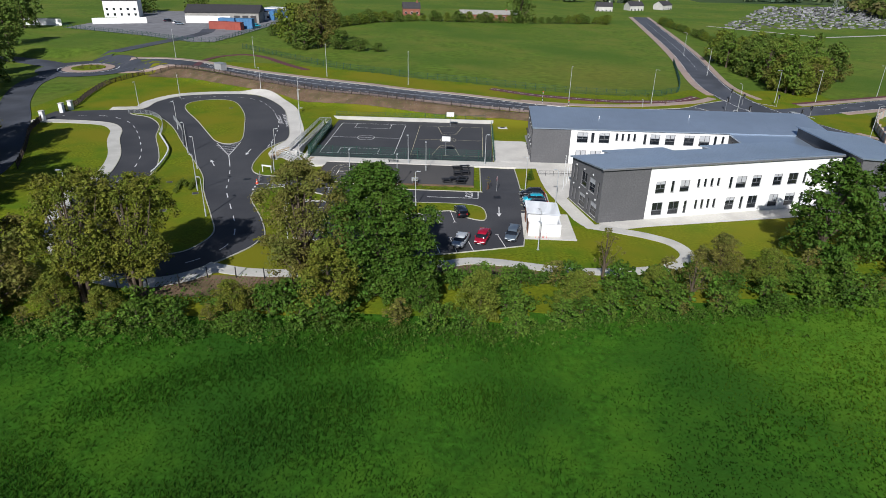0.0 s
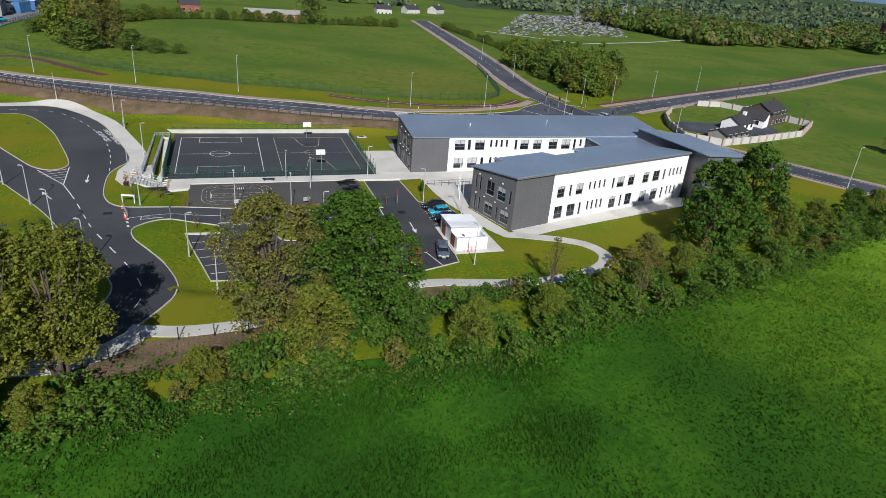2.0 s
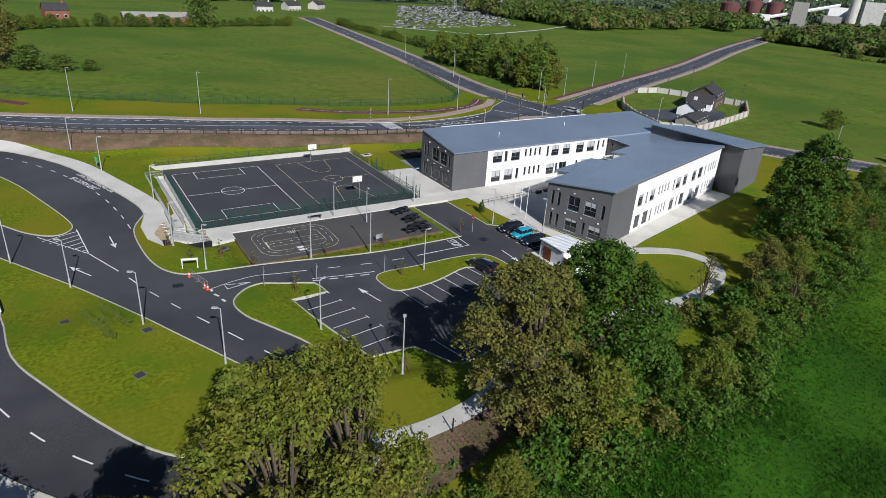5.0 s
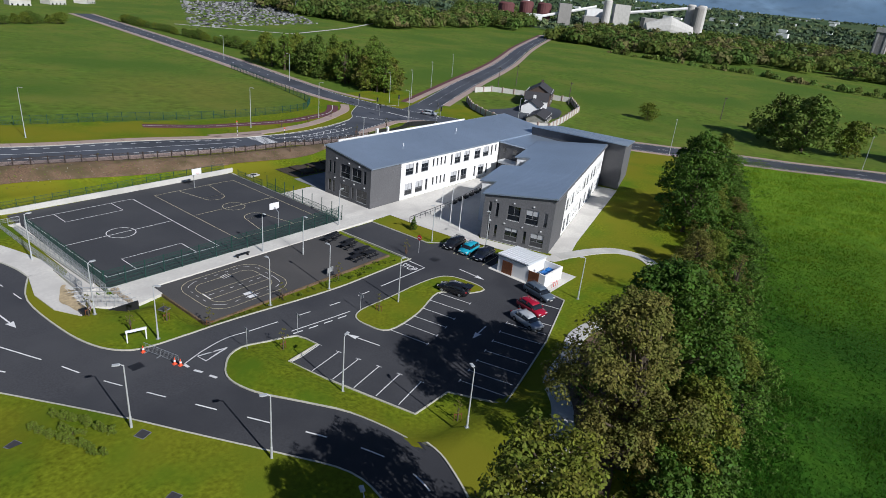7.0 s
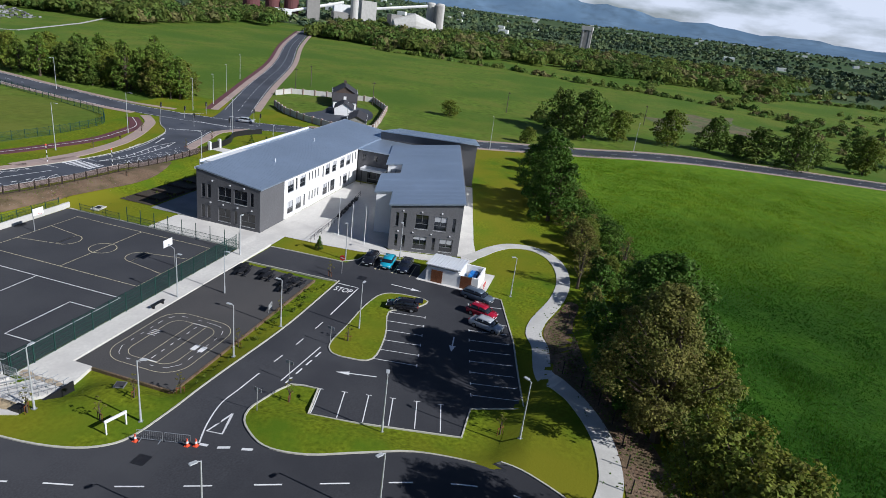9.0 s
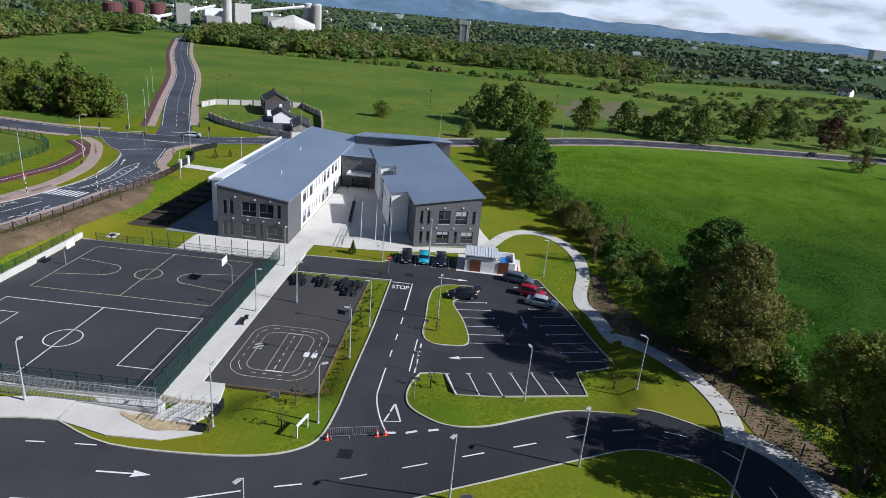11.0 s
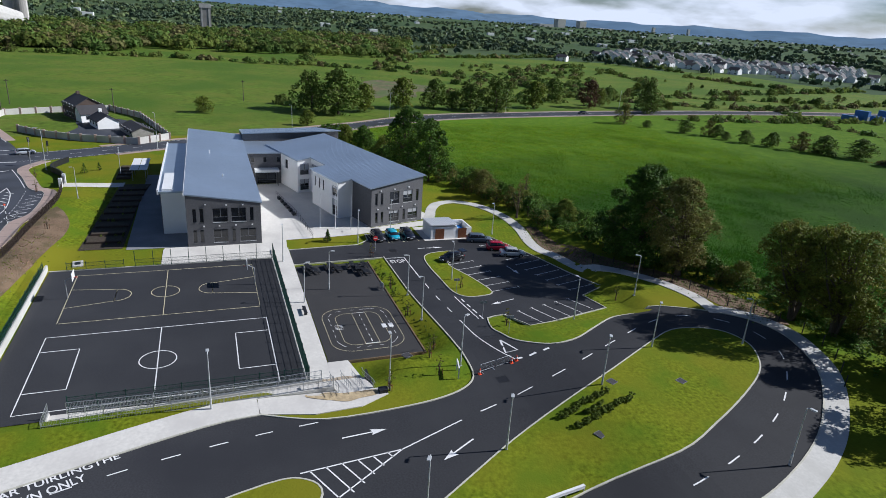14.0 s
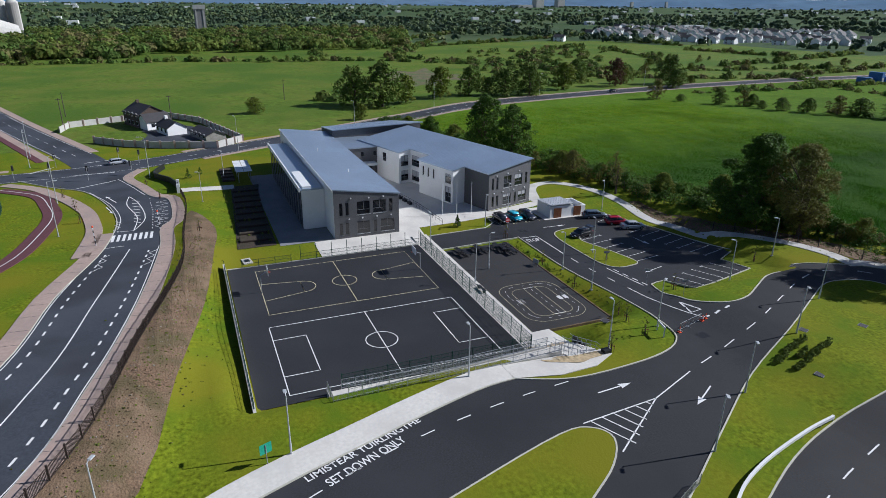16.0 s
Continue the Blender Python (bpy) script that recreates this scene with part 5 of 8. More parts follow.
for y0, x0 in ((165.9, 12), (172.6, 12)):
    zig = [(x0 - 1.4 * k, y0 + (0.5 if k % 2 else -0.5) + 0.14 * k) for k in range(6)]
    mark(main_road, zig, 0.12, off=0.06)
    zig = [(x0 + 12.5 + 1.4 * k, y0 - 0.4 + (0.5 if k % 2 else -0.5)) for k in range(6)]
    mark(main_road, zig, 0.12, off=0.06)
for k in range(6):
    mark(main_road, [(27.5 + 2.8 * k, 163.9), (28.9 + 2.8 * k, 166.2), (30.3 + 2.8 * k, 163.9)], 0.13, off=0.06)
dashes(main_road, [(24.5, 166.4), (36, 166.6), (47.5, 167.6)], 0.9, 0.9, 0.13)
for line in ([(26, 172.0), (34, 172.1), (45, 174.6), (57, 179.6)], [(50, 168.4), (58, 171.0), (68.6, 174.8)]):
    mark(main_road, smooth(line), 0.13, off=0.06)
mark(main_road, [(62, 182.5), (67.5, 175.2)], 0.3, off=0.06)
RB = [(-129 + 9.2 * math.cos(radians(9 * k)), 208 + 9.2 * math.sin(radians(9 * k))) for k in range(41)]
part("marking", ribbon(bmesh.new(), RB, 0.25, 0.16), M_WPAINT, bpy.data.objects["roundabout_road"])
for a, b in (((77.4, 176), (77.2, 186)), ((88, 190.5), (77, 200.5)), ((90.5, 184), (92.5, 176))):
    mark(roads_at_junction, [a, b], 0.35, off=0.07)
arrow(main_road, (43, 175.2), (37.5, 173.6), 0.2)
arrow(main_road, (46, 173.6), (52, 176), 0.2)
roads = [o for o in bpy.data.objects if o.name.startswith("public_road")]
dashes(roads[0], smooth(CROSS[1:], n=6)[:70], 3, 4.5, 0.15)
dashes(roads[1], smooth(SIDE[1:], n=6), 3, 4.5, 0.15)
for s in (-4.4, 4.4):
    part("marking", ribbon(bmesh.new(), dense(smooth(CROSS[1:], n=6), 4), 0.14, 0.06, shift=s), M_WPAINT, roads[0])
    part("marking", ribbon(bmesh.new(), dense(smooth(SIDE[1:-1], n=6), 4), 0.14, 0.06, shift=s * 0.9), M_WPAINT, roads[1])
for tr in [o for o in bpy.data.objects if o.name.startswith("cycle_track")][1:2]:
    part("marking", ribbon(bmesh.new(), smooth([(4, 190), (16, 185.6), (29.7, 184), (39.1, 183.8), (47.9, 185.7), (58.4, 189.4), (67, 198)], n=5), 0.16, 0.12), M_WPAINT, tr)


# ---------------------------------------------------------------- fences, walls, ramp
def panel_mesh(name, width, height, gap, wire, mat, rails=(0.05, 0.95), base=0.05):
    bm = bmesh.new()
    n = int(width / gap)
    for k in range(n + 1):
        x = k * width / n
        box(bm, x - wire / 2, x + wire / 2, -wire / 2, wire / 2, base, height)
    for r in rails:
        box(bm, 0, width, -wire * 0.8, wire * 0.8, height * r - 0.02, height * r + 0.02)
    me = bpy.data.meshes.new(name)
    bm.to_mesh(me)
    bm.free()
    me.materials.append(mat)
    return me


def post_mesh(name, w, height, mat):
    bm = box(bmesh.new(), -w / 2, w / 2, -w / 2, w / 2, -0.3, height)
    box(bm, -w * 0.6, w * 0.6, -w * 0.6, w * 0.6, height, height + 0.02)
    me = bpy.data.meshes.new(name)
    bm.to_mesh(me)
    bm.free()
    me.materials.append(mat)
    return me


def fence(name, line, width, panel, post, label, level=None, category="fence", closed=False):
    """Posts along a line with one panel between each two; panels follow the slope."""
    root = new(name)
    tagged(root, label, category)
    pts, carry = [], 0.0
    fine = dense(line, 0.05)
    acc = 0.0
    pts.append(fine[0])
    for a, b in zip(fine, fine[1:]):
        acc += math.dist(a, b)
        if acc >= width:
            pts.append(b)
            acc = 0.0
    x0, y0 = pts[0]
    root.matrix_basis = Matrix.Translation((x0, y0, gz(x0, y0) if level is None else level))
    inv = root.matrix_basis.inverted()
    for i, (x, y) in enumerate(pts):
        z = gz(x, y) if level is None else level
        p = new("post", post)
        p.parent = root
        p.matrix_basis = inv @ Matrix.Translation((x, y, z))
        if i + 1 < len(pts) and panel:
            xb, yb = pts[i + 1]
            zb = gz(xb, yb) if level is None else level
            d = math.hypot(xb - x, yb - y)
            q = new("panel", panel)
            q.parent = root
            q["kind"] = "stuff"
            shear = Matrix(((1, 0, 0, 0), (0, 1, 0, 0), ((zb - z) / d, 0, 1, 0), (0, 0, 0, 1)))
            q.matrix_basis = inv @ Matrix.Translation((x, y, z)) @ Matrix.Rotation(math.atan2(yb - y, xb - x), 4, "Z") @ shear @ Matrix.Diagonal((d / width, 1, 1, 1))
    return root


MESH_GREEN = panel_mesh("panel", 2.5, 2.4, 0.09, 0.014, M_DKGREEN, (0.03, 0.2, 0.4, 0.6, 0.8, 0.98))
POST_GREEN = post_mesh("post", 0.08, 2.5, M_DKGREEN)
MESH_LOW = panel_mesh("panel", 2.5, 1.2, 0.09, 0.012, M_DKGREEN, (0.05, 0.5, 0.95))
POST_LOW = post_mesh("post", 0.07, 1.3, M_DKGREEN)
MESH_ROAD = panel_mesh("panel", 2.5, 1.35, 0.14, 0.035, M_BROWNF, (0.12, 0.95))
POST_ROAD = post_mesh("post", 0.14, 1.5, M_BROWNF)
MESH_FIELD = panel_mesh("panel", 3.0, 1.8, 0.22, 0.02, M_DKGREEN, (0.03, 0.5, 0.97))
POST_FIELD = post_mesh("post", 0.1, 1.95, M_DKGREEN)
POST_BLACK = post_mesh("post", 0.10, 1.5, M_BLACK)
MESH_RAIL = panel_mesh("panel", 1.5, 1.1, 0.11, 0.016, M_STEEL, (0.1, 0.96))
POST_RAIL = post_mesh("post", 0.06, 1.12, M_STEEL)

fence("court_fence", [(-34.8, 124.5), (3.5, 124.5)], 2.5, MESH_GREEN, POST_GREEN, "dark green welded mesh fence beside the ball court", 0.15)
fence("court_fence", [(-34.9, 124.6), (-34.9, 147.5)], 2.5, MESH_GREEN, POST_GREEN, "dark green welded mesh fence between court and ramp", 0.15)
fence("court_fence", [(3.5, 124.5), (3.5, 146)], 2.5, MESH_LOW, POST_GREEN, "dark green mesh fence facing the forecourt", 0.15)
fence("court_fence", [(3.5, 146), (3.5, 155.8)], 2.5, MESH_LOW, POST_LOW, "low dark green mesh fence at the court corner", 0.15)
fence("court_fence", [(-35.5, 156.1), (3.4, 156.1)], 2.5, MESH_LOW, POST_LOW, "low dark green mesh fence on the retaining wall", 1.0)
structure("retaining_wall", box(bmesh.new(), -37.2, 4.0, 155.95, 156.25, -0.3, 1.02), M_CONC, "pale concrete retaining wall behind the ball court", "wall")
structure("edging_wall", box(bmesh.new(), 3.45, 3.65, 124.5, 155.9, -0.3, 0.2), M_CONC, "pale concrete edging of the ball court", "wall")
fence("roadside_fence", smooth([(-106, 199.5), (-98, 201.5), (-88, 197.5), (-66, 184.5), (-42, 171.4), (-20, 166.3), (2, 161.9), (20, 161.3), (38, 160.6), (50, 161.7)], n=6), 2.5, MESH_ROAD, POST_ROAD, "dark brown roadside fence above the soil bank")
fence("roadside_fence", smooth([(-106, 199.5), (-109, 184), (-106, 168), (-103, 158), (-101.6, 149)], n=6), 2.5, MESH_ROAD, POST_ROAD, "dark brown roadside fence beside the site entrance")
fence("roadside_fence", smooth([(-101.4, 140), (-98, 131), (-91, 119), (-84, 106)], n=6), 2.5, MESH_ROAD, POST_ROAD, "dark brown fence along the approach lane")
fence("field_fence", smooth([(-90, 246), (-83, 240), (-52, 213), (-24.5, 199), (0, 196.5), (28, 192.5), (50, 194), (59, 199.7), (66, 212), (80, 270)], n=6), 3.0, MESH_FIELD, POST_FIELD, "dark green mesh fence round the open field")
fence("path_fence", smooth([(-53.2, 68.6), (-47.4, 63.4), (-41.4, 62.0), (-35.8, 63.4), (-32.6, 66.1), (-28.2, 66.7), (-21.5, 67.6), (-15.4, 70.3), (-10.1, 74.7)], n=5), 3.4, None, POST_BLACK, "black timber posts along the hedge path")
fence("kerb_railing", smooth([(-72.0, 144.6), (-69.0, 140.2), (-65.8, 134.8), (-62.8, 128.5), (-60.4, 123.0)], n=4), 1.5, MESH_RAIL, POST_RAIL, "grey pedestrian guard rail at the lawn edge")
fence("kerb_railing", smooth([(-85.5, 149.6), (-82.0, 149.5), (-79.0, 148.2), (-74.9, 144.0), (-71.2, 137.0), (-69.2, 131.4)], n=4), 1.5, MESH_RAIL, POST_RAIL, "curved grey pedestrian guard rail beside the lower road")

# ramp with two flights and a stair down to the court
ramp = thing("access_ramp", 0, 0, 0, "pale concrete switchback ramp with galvanised railings", "ramp")


def slab(x0, x1, y0, z0, y1, z1, thick=0.25):
    bm = bmesh.new()
    v = [bm.verts.new(p) for p in ((x0, y0, z0), (x1, y0, z0), (x1, y1, z1), (x0, y1, z1), (x0, y0, z0 - thick), (x1, y0, z0 - thick), (x1, y1, z1 - thick), (x0, y1, z1 - thick))]
    for f in ((0, 1, 2, 3), (7, 6, 5, 4), (4, 5, 1, 0), (5, 6, 2, 1), (6, 7, 3, 2), (7, 4, 0, 3)):
        bm.faces.new([v[i] for i in f])
    return bm


part("upper_flight", slab(-38.0, -36.7, 122.5, 1.72, 147.0, 0.95, 0.9), M_PAVE, ramp)
part("lower_flight", slab(-36.3, -35.2, 123.5, 0.2, 147.0, 0.95, 0.5), M_PAVE, ramp)
part("landing", box(bmesh.new(), -38.0, -35.2, 147.0, 148.6, -0.2, 0.95), M_PAVE, ramp)
part("side_wall", slab(-38.2, -38.0, 122.5, 1.95, 148.6, 1.2, 2.0), M_CONC, ramp, "pale concrete side wall")
part("middle_wall", slab(-36.65, -36.45, 123.5, 1.9, 146.8, 1.1, 1.9), M_CONC, ramp, "pale concrete dividing wall")
part("end_wall", box(bmesh.new(), -38.2, -35.2, 148.6, 148.8, -0.3, 1.3), M_CONC, ramp)


def rail_run(parent, pts, sides=1.15):
    """A handrail with posts and infill bars along sloping points."""
    bm = bmesh.new()
    for h in (sides, sides * 0.55, 0.15):
        tube(bm, [(x, y, z + h) for x, y, z in pts], 0.025, 6)
    part("handrail", bm, M_STEEL, parent)
    fine = []
    for a, b in zip(pts, pts[1:]):
        n = max(1, round(math.dist(a, b) / 1.5))
        fine += [tuple(a[i] + (b[i] - a[i]) * k / n for i in range(3)) for k in range(n)]
    fine.append(pts[-1])
    bars = bmesh.new()
    for a, b in zip(fine, fine[1:]):
        for k in range(1, 12):
            x, y, z = (a[i] + (b[i] - a[i]) * k / 12 for i in range(3))
            box(bars, x - 0.008, x + 0.008, y - 0.008, y + 0.008, z + 0.15, z + sides)
    tagged(part("infill", bars, M_STEEL, parent), kind="stuff")
    for x, y, z in fine:
        part("rail_post", box(bmesh.new(), x - 0.03, x + 0.03, y - 0.03, y + 0.03, z - 0.1, z + sides), M_STEEL, parent)


rail_run(ramp, [(-38.1, 122.5, 1.9), (-38.1, 148.7, 1.15), (-35.2, 148.7, 1.15)])
rail_run(ramp, [(-36.55, 123.5, 1.85), (-36.55, 146.8, 1.05)])
rail_run(ramp, [(-35.15, 123.5, 0.2), (-35.15, 147.2, 0.95)])
stair = thing("stair", 0, 0, 0, "concrete stair with steel handrails down to the play yard", "stair")
STEPS, S_TOP = 9, gz(-39.2, 120.2) + 0.11
for k in range(STEPS):
    part("step", box(bmesh.new(), -39.2 + 0.51 * k, -38.69 + 0.51 * k, 118.5, 122.3, -0.6, S_TOP - (S_TOP - 0.13) * k / STEPS), M_PAVE, stair)
for y in (118.6, 119.8, 121.0, 122.2):
    bm = bmesh.new()
    for h, r in ((1.05, 0.03), (0.55, 0.02)):
        tube(bm, [(-39.9, y, S_TOP + h), (-39.2, y, S_TOP + h), (-34.6, y, 0.13 + h), (-34.0, y, 0.13 + h)], r, 6)
    for k in range(6):
        x, z = -39.1 + 0.9 * k, S_TOP - (S_TOP - 0.13) * k / 5.1
        tube(bm, [(x, y, z - 0.1), (x, y, z + 1.05)], 0.024, 6)
    part("handrail", bm, M_STEEL, stair)
part("planter_wall", slab(-39.6, -34.0, 118.05, 0.9, 118.25, 0.9, 1.4), M_BLACK, stair, "black clad low wall")
part("planter_pier", box(bmesh.new(), -40.4, -39.6, 117.3, 118.2, 0.5, 2.1), M_BLACK, stair, "black clad end pier")
structure("bare_patch", drape(smooth([(-39.5, 118.4), (-40.4, 118.5), (-40.6, 120.2), (-40.9, 121.6), (-40.2, 123.4), (-39.2, 125.4), (-38.5, 125.2), (-38.6, 123.2), (-39.3, 122.0), (-39.4, 120.2)], True), 0.13), material("sandy_rubble", (0.42, 0.33, 0.2), 0.95, 0.3, 2.5, 0.5, 0.05, 4), "sandy bare patch at the head of the stair", "ground patch")
structure("rubble_strip", drape(smooth([(-34.5, 119.0), (-34.6, 121.2), (-34.5, 124.0), (-33.5, 124.2), (-33.9, 122.4), (-33.7, 120.8), (-34.0, 119.2)], True), 0, level=0.14), material("pale_rubble", (0.40, 0.33, 0.24), 0.95, 0.4, 4.0, 0.8, 0.05, 6), "pale rubble left at the foot of the stair", "ground patch")
structure("yard_wall", box(bmesh.new(), -30.6, -30.4, 110.0, 119.3, -0.5, 0.1), M_SOIL, "low dark wall at the yard edge", "wall")
barrier_line = smooth([(-69.0, 130.8), (-66.3, 126.6), (-63.7, 122.6), (-62.0, 119.6), (-60.5, 115.2), (-59.1, 109.0), (-58.6, 105.3)], n=5)
barrier = thing("crash_barrier", 0, 0, 0, "pale galvanised crash barrier curving along the lawn edge", "barrier")
# White trim on the beam paints in the sun's glare on galvanised steel.
part("beam", ribbon(bmesh.new(), barrier_line, 0.24, 0.78, 0.3), M_TRIM, barrier, "galvanised beam, sun glare painted white")
for bx, by in barrier_line[::3]:
    part("post", box(bmesh.new(), bx - 0.05, bx + 0.05, by - 0.05, by + 0.05, gz(bx, by) - 0.1, gz(bx, by) + 0.5), M_STEEL, barrier)
structure("yard_wall", box(bmesh.new(), -30.6, -0.5, 109.75, 109.95, -0.5, 0.1), M_SOIL, "low dark edging wall of the play yard", "wall")


# ---------------------------------------------------------------- lamps, signs and small things on the site
def make_lamp(height, label, arm=0.9, double=False):
    t = thing("street_lamp", 0, 0, 0, label, "street lamp")
    part("column", tube(bmesh.new(), [(0, 0, -0.2), (0, 0, 1.2), (0, 0, 1.25), (0, 0, height)], [0.11, 0.10, 0.075, 0.05], 10), M_POLE, t)
    for s in ((-1, 1) if double else (1,)):
        part("arm", tube(bmesh.new(), [(0, 0, height - 0.05), (s * arm * 0.6, 0, height + 0.08), (s * arm, 0, height + 0.1)], 0.035, 8), M_POLE, t)
        hb = bmesh.new()
        box(hb, s * arm - 0.12, s * arm + 0.45, -0.16, 0.16, height + 0.04, height + 0.13)
        bmesh.ops.bevel(hb, geom=hb.edges[:], offset=0.03, segments=2, affect="EDGES")
        hd = part("head", hb, M_POLE, t)
        part("diffuser", box(bmesh.new(), s * arm - 0.05, s * arm + 0.4, -0.12, 0.12, height + 0.025, height + 0.04), M_TRIM, hd)
    part("base_plate", box(bmesh.new(), -0.18, 0.18, -0.18, 0.18, -0.1, 0.03), M_STEEL, t)
    return t


LAMP = make_lamp(6.1, "pale steel street lamp with flat head", 0.35)
for x, y, turn in ((-51.9, 109.3, 150), (-46.0, 95.4, 150), (-40.35, 84.7, 150), (-42.4, 72.7, 60), (-37.0, 108.0, -60), (-39.3, 116.9, 0), (-38.9, 134.4, 0), (-44.4, 153.9, 0), (-57.8, 119.0, 150), (-61.8, 86.1, 200), (-29.3, 88.6, 20),
                   (-10.3, 98.9, 0), (-23.1, 108.0, 90), (-25.7, 76.5, 60), (-13.9, 122.0, -90), (9.0, 83.4, 120), (-14.4, 107.3, 90), (-80.9, 168.4, -60), (-61.5, 177.8, -90), (-48.2, 168.3, -30), (-67.5, 136.5, 150), (-87.0, 157.6, -90),
                   (13.6, 102.2, 180), (1.6, 123.1, 0), (8.9, 109.4, 180), (60.5, 152.0, 0), (40.5, 157.5, 90), (-10.0, 117.9, -90)):
    copy_thing(LAMP, pose(x, y, gz(x, y), 0, 0, turn))
TALL = make_lamp(9.5, "tall pale road lamp on the public road", 1.1)
for x, y, turn in ((-104, 219, -60), (-72, 205.5, -60), (-46, 193.8, -70), (-20.4, 186.5, -80), (25.9, 181.0, -90), (50, 184.5, -70), (68, 168, 90), (90, 196, 200), (103, 198, 200), (128, 210, 200), (160, 225, 200), (90, 146, 20), (109, 108, 20), (146, 66, 190), (163, 8, 180), (175, -60, 180), (84, 240, 180), (90, 290, 180)):
    copy_thing(TALL, pose(x, y, gz(x, y), 0, 0, turn))
for src in (LAMP, TALL):
    for ob in (src, *src.children_recursive):
        bpy.data.objects.remove(ob)

M_SIGNRED = material("red_sign_face", (0.60, 0.03, 0.03), 0.5, 0.05)
M_SIGNGREEN = material("green_sign_face", (0.02, 0.32, 0.20), 0.5, 0.05)
M_SIGNGREY = material("grey_sign_back", (0.30, 0.31, 0.32), 0.5, 0.08)


def disc(bm, r, y0, y1, z, sides=18):
    return tube(bm, [(0, y0, z), (0, y1, z)], r, sides)


no_entry = thing("no_entry_sign", 3.6, 107.6, gz(3.6, 107.6), "round red no-entry sign on a grey post", "road sign", turn=90)
part("post", tube(bmesh.new(), [(0, 0, -0.2), (0, 0, 2.9)], 0.04, 8), M_SIGNGREY, no_entry)
plate = part("plate", disc(bmesh.new(), 0.42, -0.05, -0.075, 2.5), M_SIGNRED, no_entry)
plate.matrix_basis = pose(0, 0, 0, 0, 0, 180)
part("bar", box(bmesh.new(), -0.3, 0.3, 0.075, 0.085, 2.43, 2.57), M_TRIM, no_entry)
for x, y, turn in ((-32.1, 99.7, 80), (-25.3, 100.2, 80), (-15.7, 100.2, 80)):
    s = thing("rectangular_sign", x, y, gz(x, y), "small grey rectangular sign on a post", "road sign", "car park signs", turn)
    part("post", tube(bmesh.new(), [(0, 0, -0.2), (0, 0, 2.4)], 0.035, 8), M_SIGNGREY, s)
    part("plate", box(bmesh.new(), -0.45, 0.45, -0.07, -0.04, 2.05, 2.4), M_SIGNGREY, s)
notice = thing("notice_board", -11.5, 110.4, gz(-11.5, 110.2), "pale notice board beside the play yard", "notice board", turn=10)
for s in (-0.5, 0.5):
    part("post", tube(bmesh.new(), [(s, 0, -0.4), (s, 0, 1.4)], 0.035, 8), M_SIGNGREY, notice)
part("board", box(bmesh.new(), -0.6, 0.6, -0.03, 0.03, 0.7, 1.4), M_SIGNGREY, notice)
green = thing("green_sign", -44.9, 156.0, gz(-44.9, 156.0), "small green information sign on a post", "sign", turn=110)
part("post", tube(bmesh.new(), [(0, 0, -0.2), (0, 0, 2.0)], 0.04, 8), M_SIGNGREY, green)
gp = part("plate", box(bmesh.new(), -0.55, 0.55, -0.06, -0.03, 1.1, 2.1), M_SIGNGREEN, green)
for k in range(3):
    part("text_bar", box(bmesh.new(), -0.4, 0.25 - 0.1 * k, -0.066, -0.06, 1.3 + 0.25 * k, 1.38 + 0.25 * k), M_TRIM, gp)
frame_t = thing("timber_sign_frame", -38.7, 109.0, gz(-38.7, 109.0), "white timber sign frame on the grass corner", "sign frame", turn=-15)
for s in (-0.9, 0.9):
    part("leg", box(bmesh.new(), s - 0.06, s + 0.06, -0.06, 0.06, -0.2, 1.3), M_TRIM, frame_t)
part("beam", box(bmesh.new(), -1.0, 1.0, -0.07, 0.07, 1.15, 1.4), M_TRIM, frame_t)

# site barrier with cones
barrier = thing("site_barrier", -38.6, 104.4, gz(-38.6, 104.4), "steel pedestrian barrier across the access road", "barrier", turn=-75)
for k in (-1, 1):
    pb = bmesh.new()
    tube(pb, [(k * 1.15 - 1.05, 0, 0.15), (k * 1.15 - 1.05, 0, 1.05), (k * 1.15 + 1.05, 0, 1.05), (k * 1.15 + 1.05, 0, 0.15)], 0.025, 6)
    tube(pb, [(k * 1.15 - 1.05, 0, 0.2), (k * 1.15 + 1.05, 0, 0.2)], 0.02, 6)
    pn = part("panel", pb, M_STEEL, barrier)
    for j in range(1, 12):
        part("bar", tube(bmesh.new(), [(k * 1.15 - 1.05 + 0.175 * j, 0, 0.2), (k * 1.15 - 1.05 + 0.175 * j, 0, 1.05)], 0.009, 5), M_STEEL, pn)
    for s in (-0.8, 0.8):
        part("foot", box(bmesh.new(), k * 1.15 + s - 0.04, k * 1.15 + s + 0.04, -0.3, 0.3, 0, 0.05), M_STEEL, pn)


def cone(x, y):
    c = thing("traffic_cone", x, y, gz(x, y) + 0.02, "orange and white traffic cone by the barrier", "traffic cone", "traffic cones")
    part("base", box(bmesh.new(), -0.2, 0.2, -0.2, 0.2, 0, 0.05), M_ORANGE, c)
    part("body", tube(bmesh.new(), [(0, 0, 0.05), (0, 0, 0.75)], [0.15, 0.035], 12), M_ORANGE, c)
    part("band", tube(bmesh.new(), [(0, 0, 0.32), (0, 0, 0.5)], [0.118, 0.086], 12), M_TRIM, c)


for x, y in ((-39.3, 106.6), (-38.4, 102.3), (-38.2, 101.6)):
    cone(x, y)


# cars
def car_paint(name, colour, rough=0.25):
    m = bpy.data.materials.new(name)
    m.use_nodes = True
    b = m.node_tree.nodes["Principled BSDF"]
    b.inputs["Base Color"].default_value = (*colour, 1)
    b.inputs["Roughness"].default_value, b.inputs["Metallic"].default_value = rough, 0.2
    b.inputs["Coat Weight"].default_value = 0.6
    return m


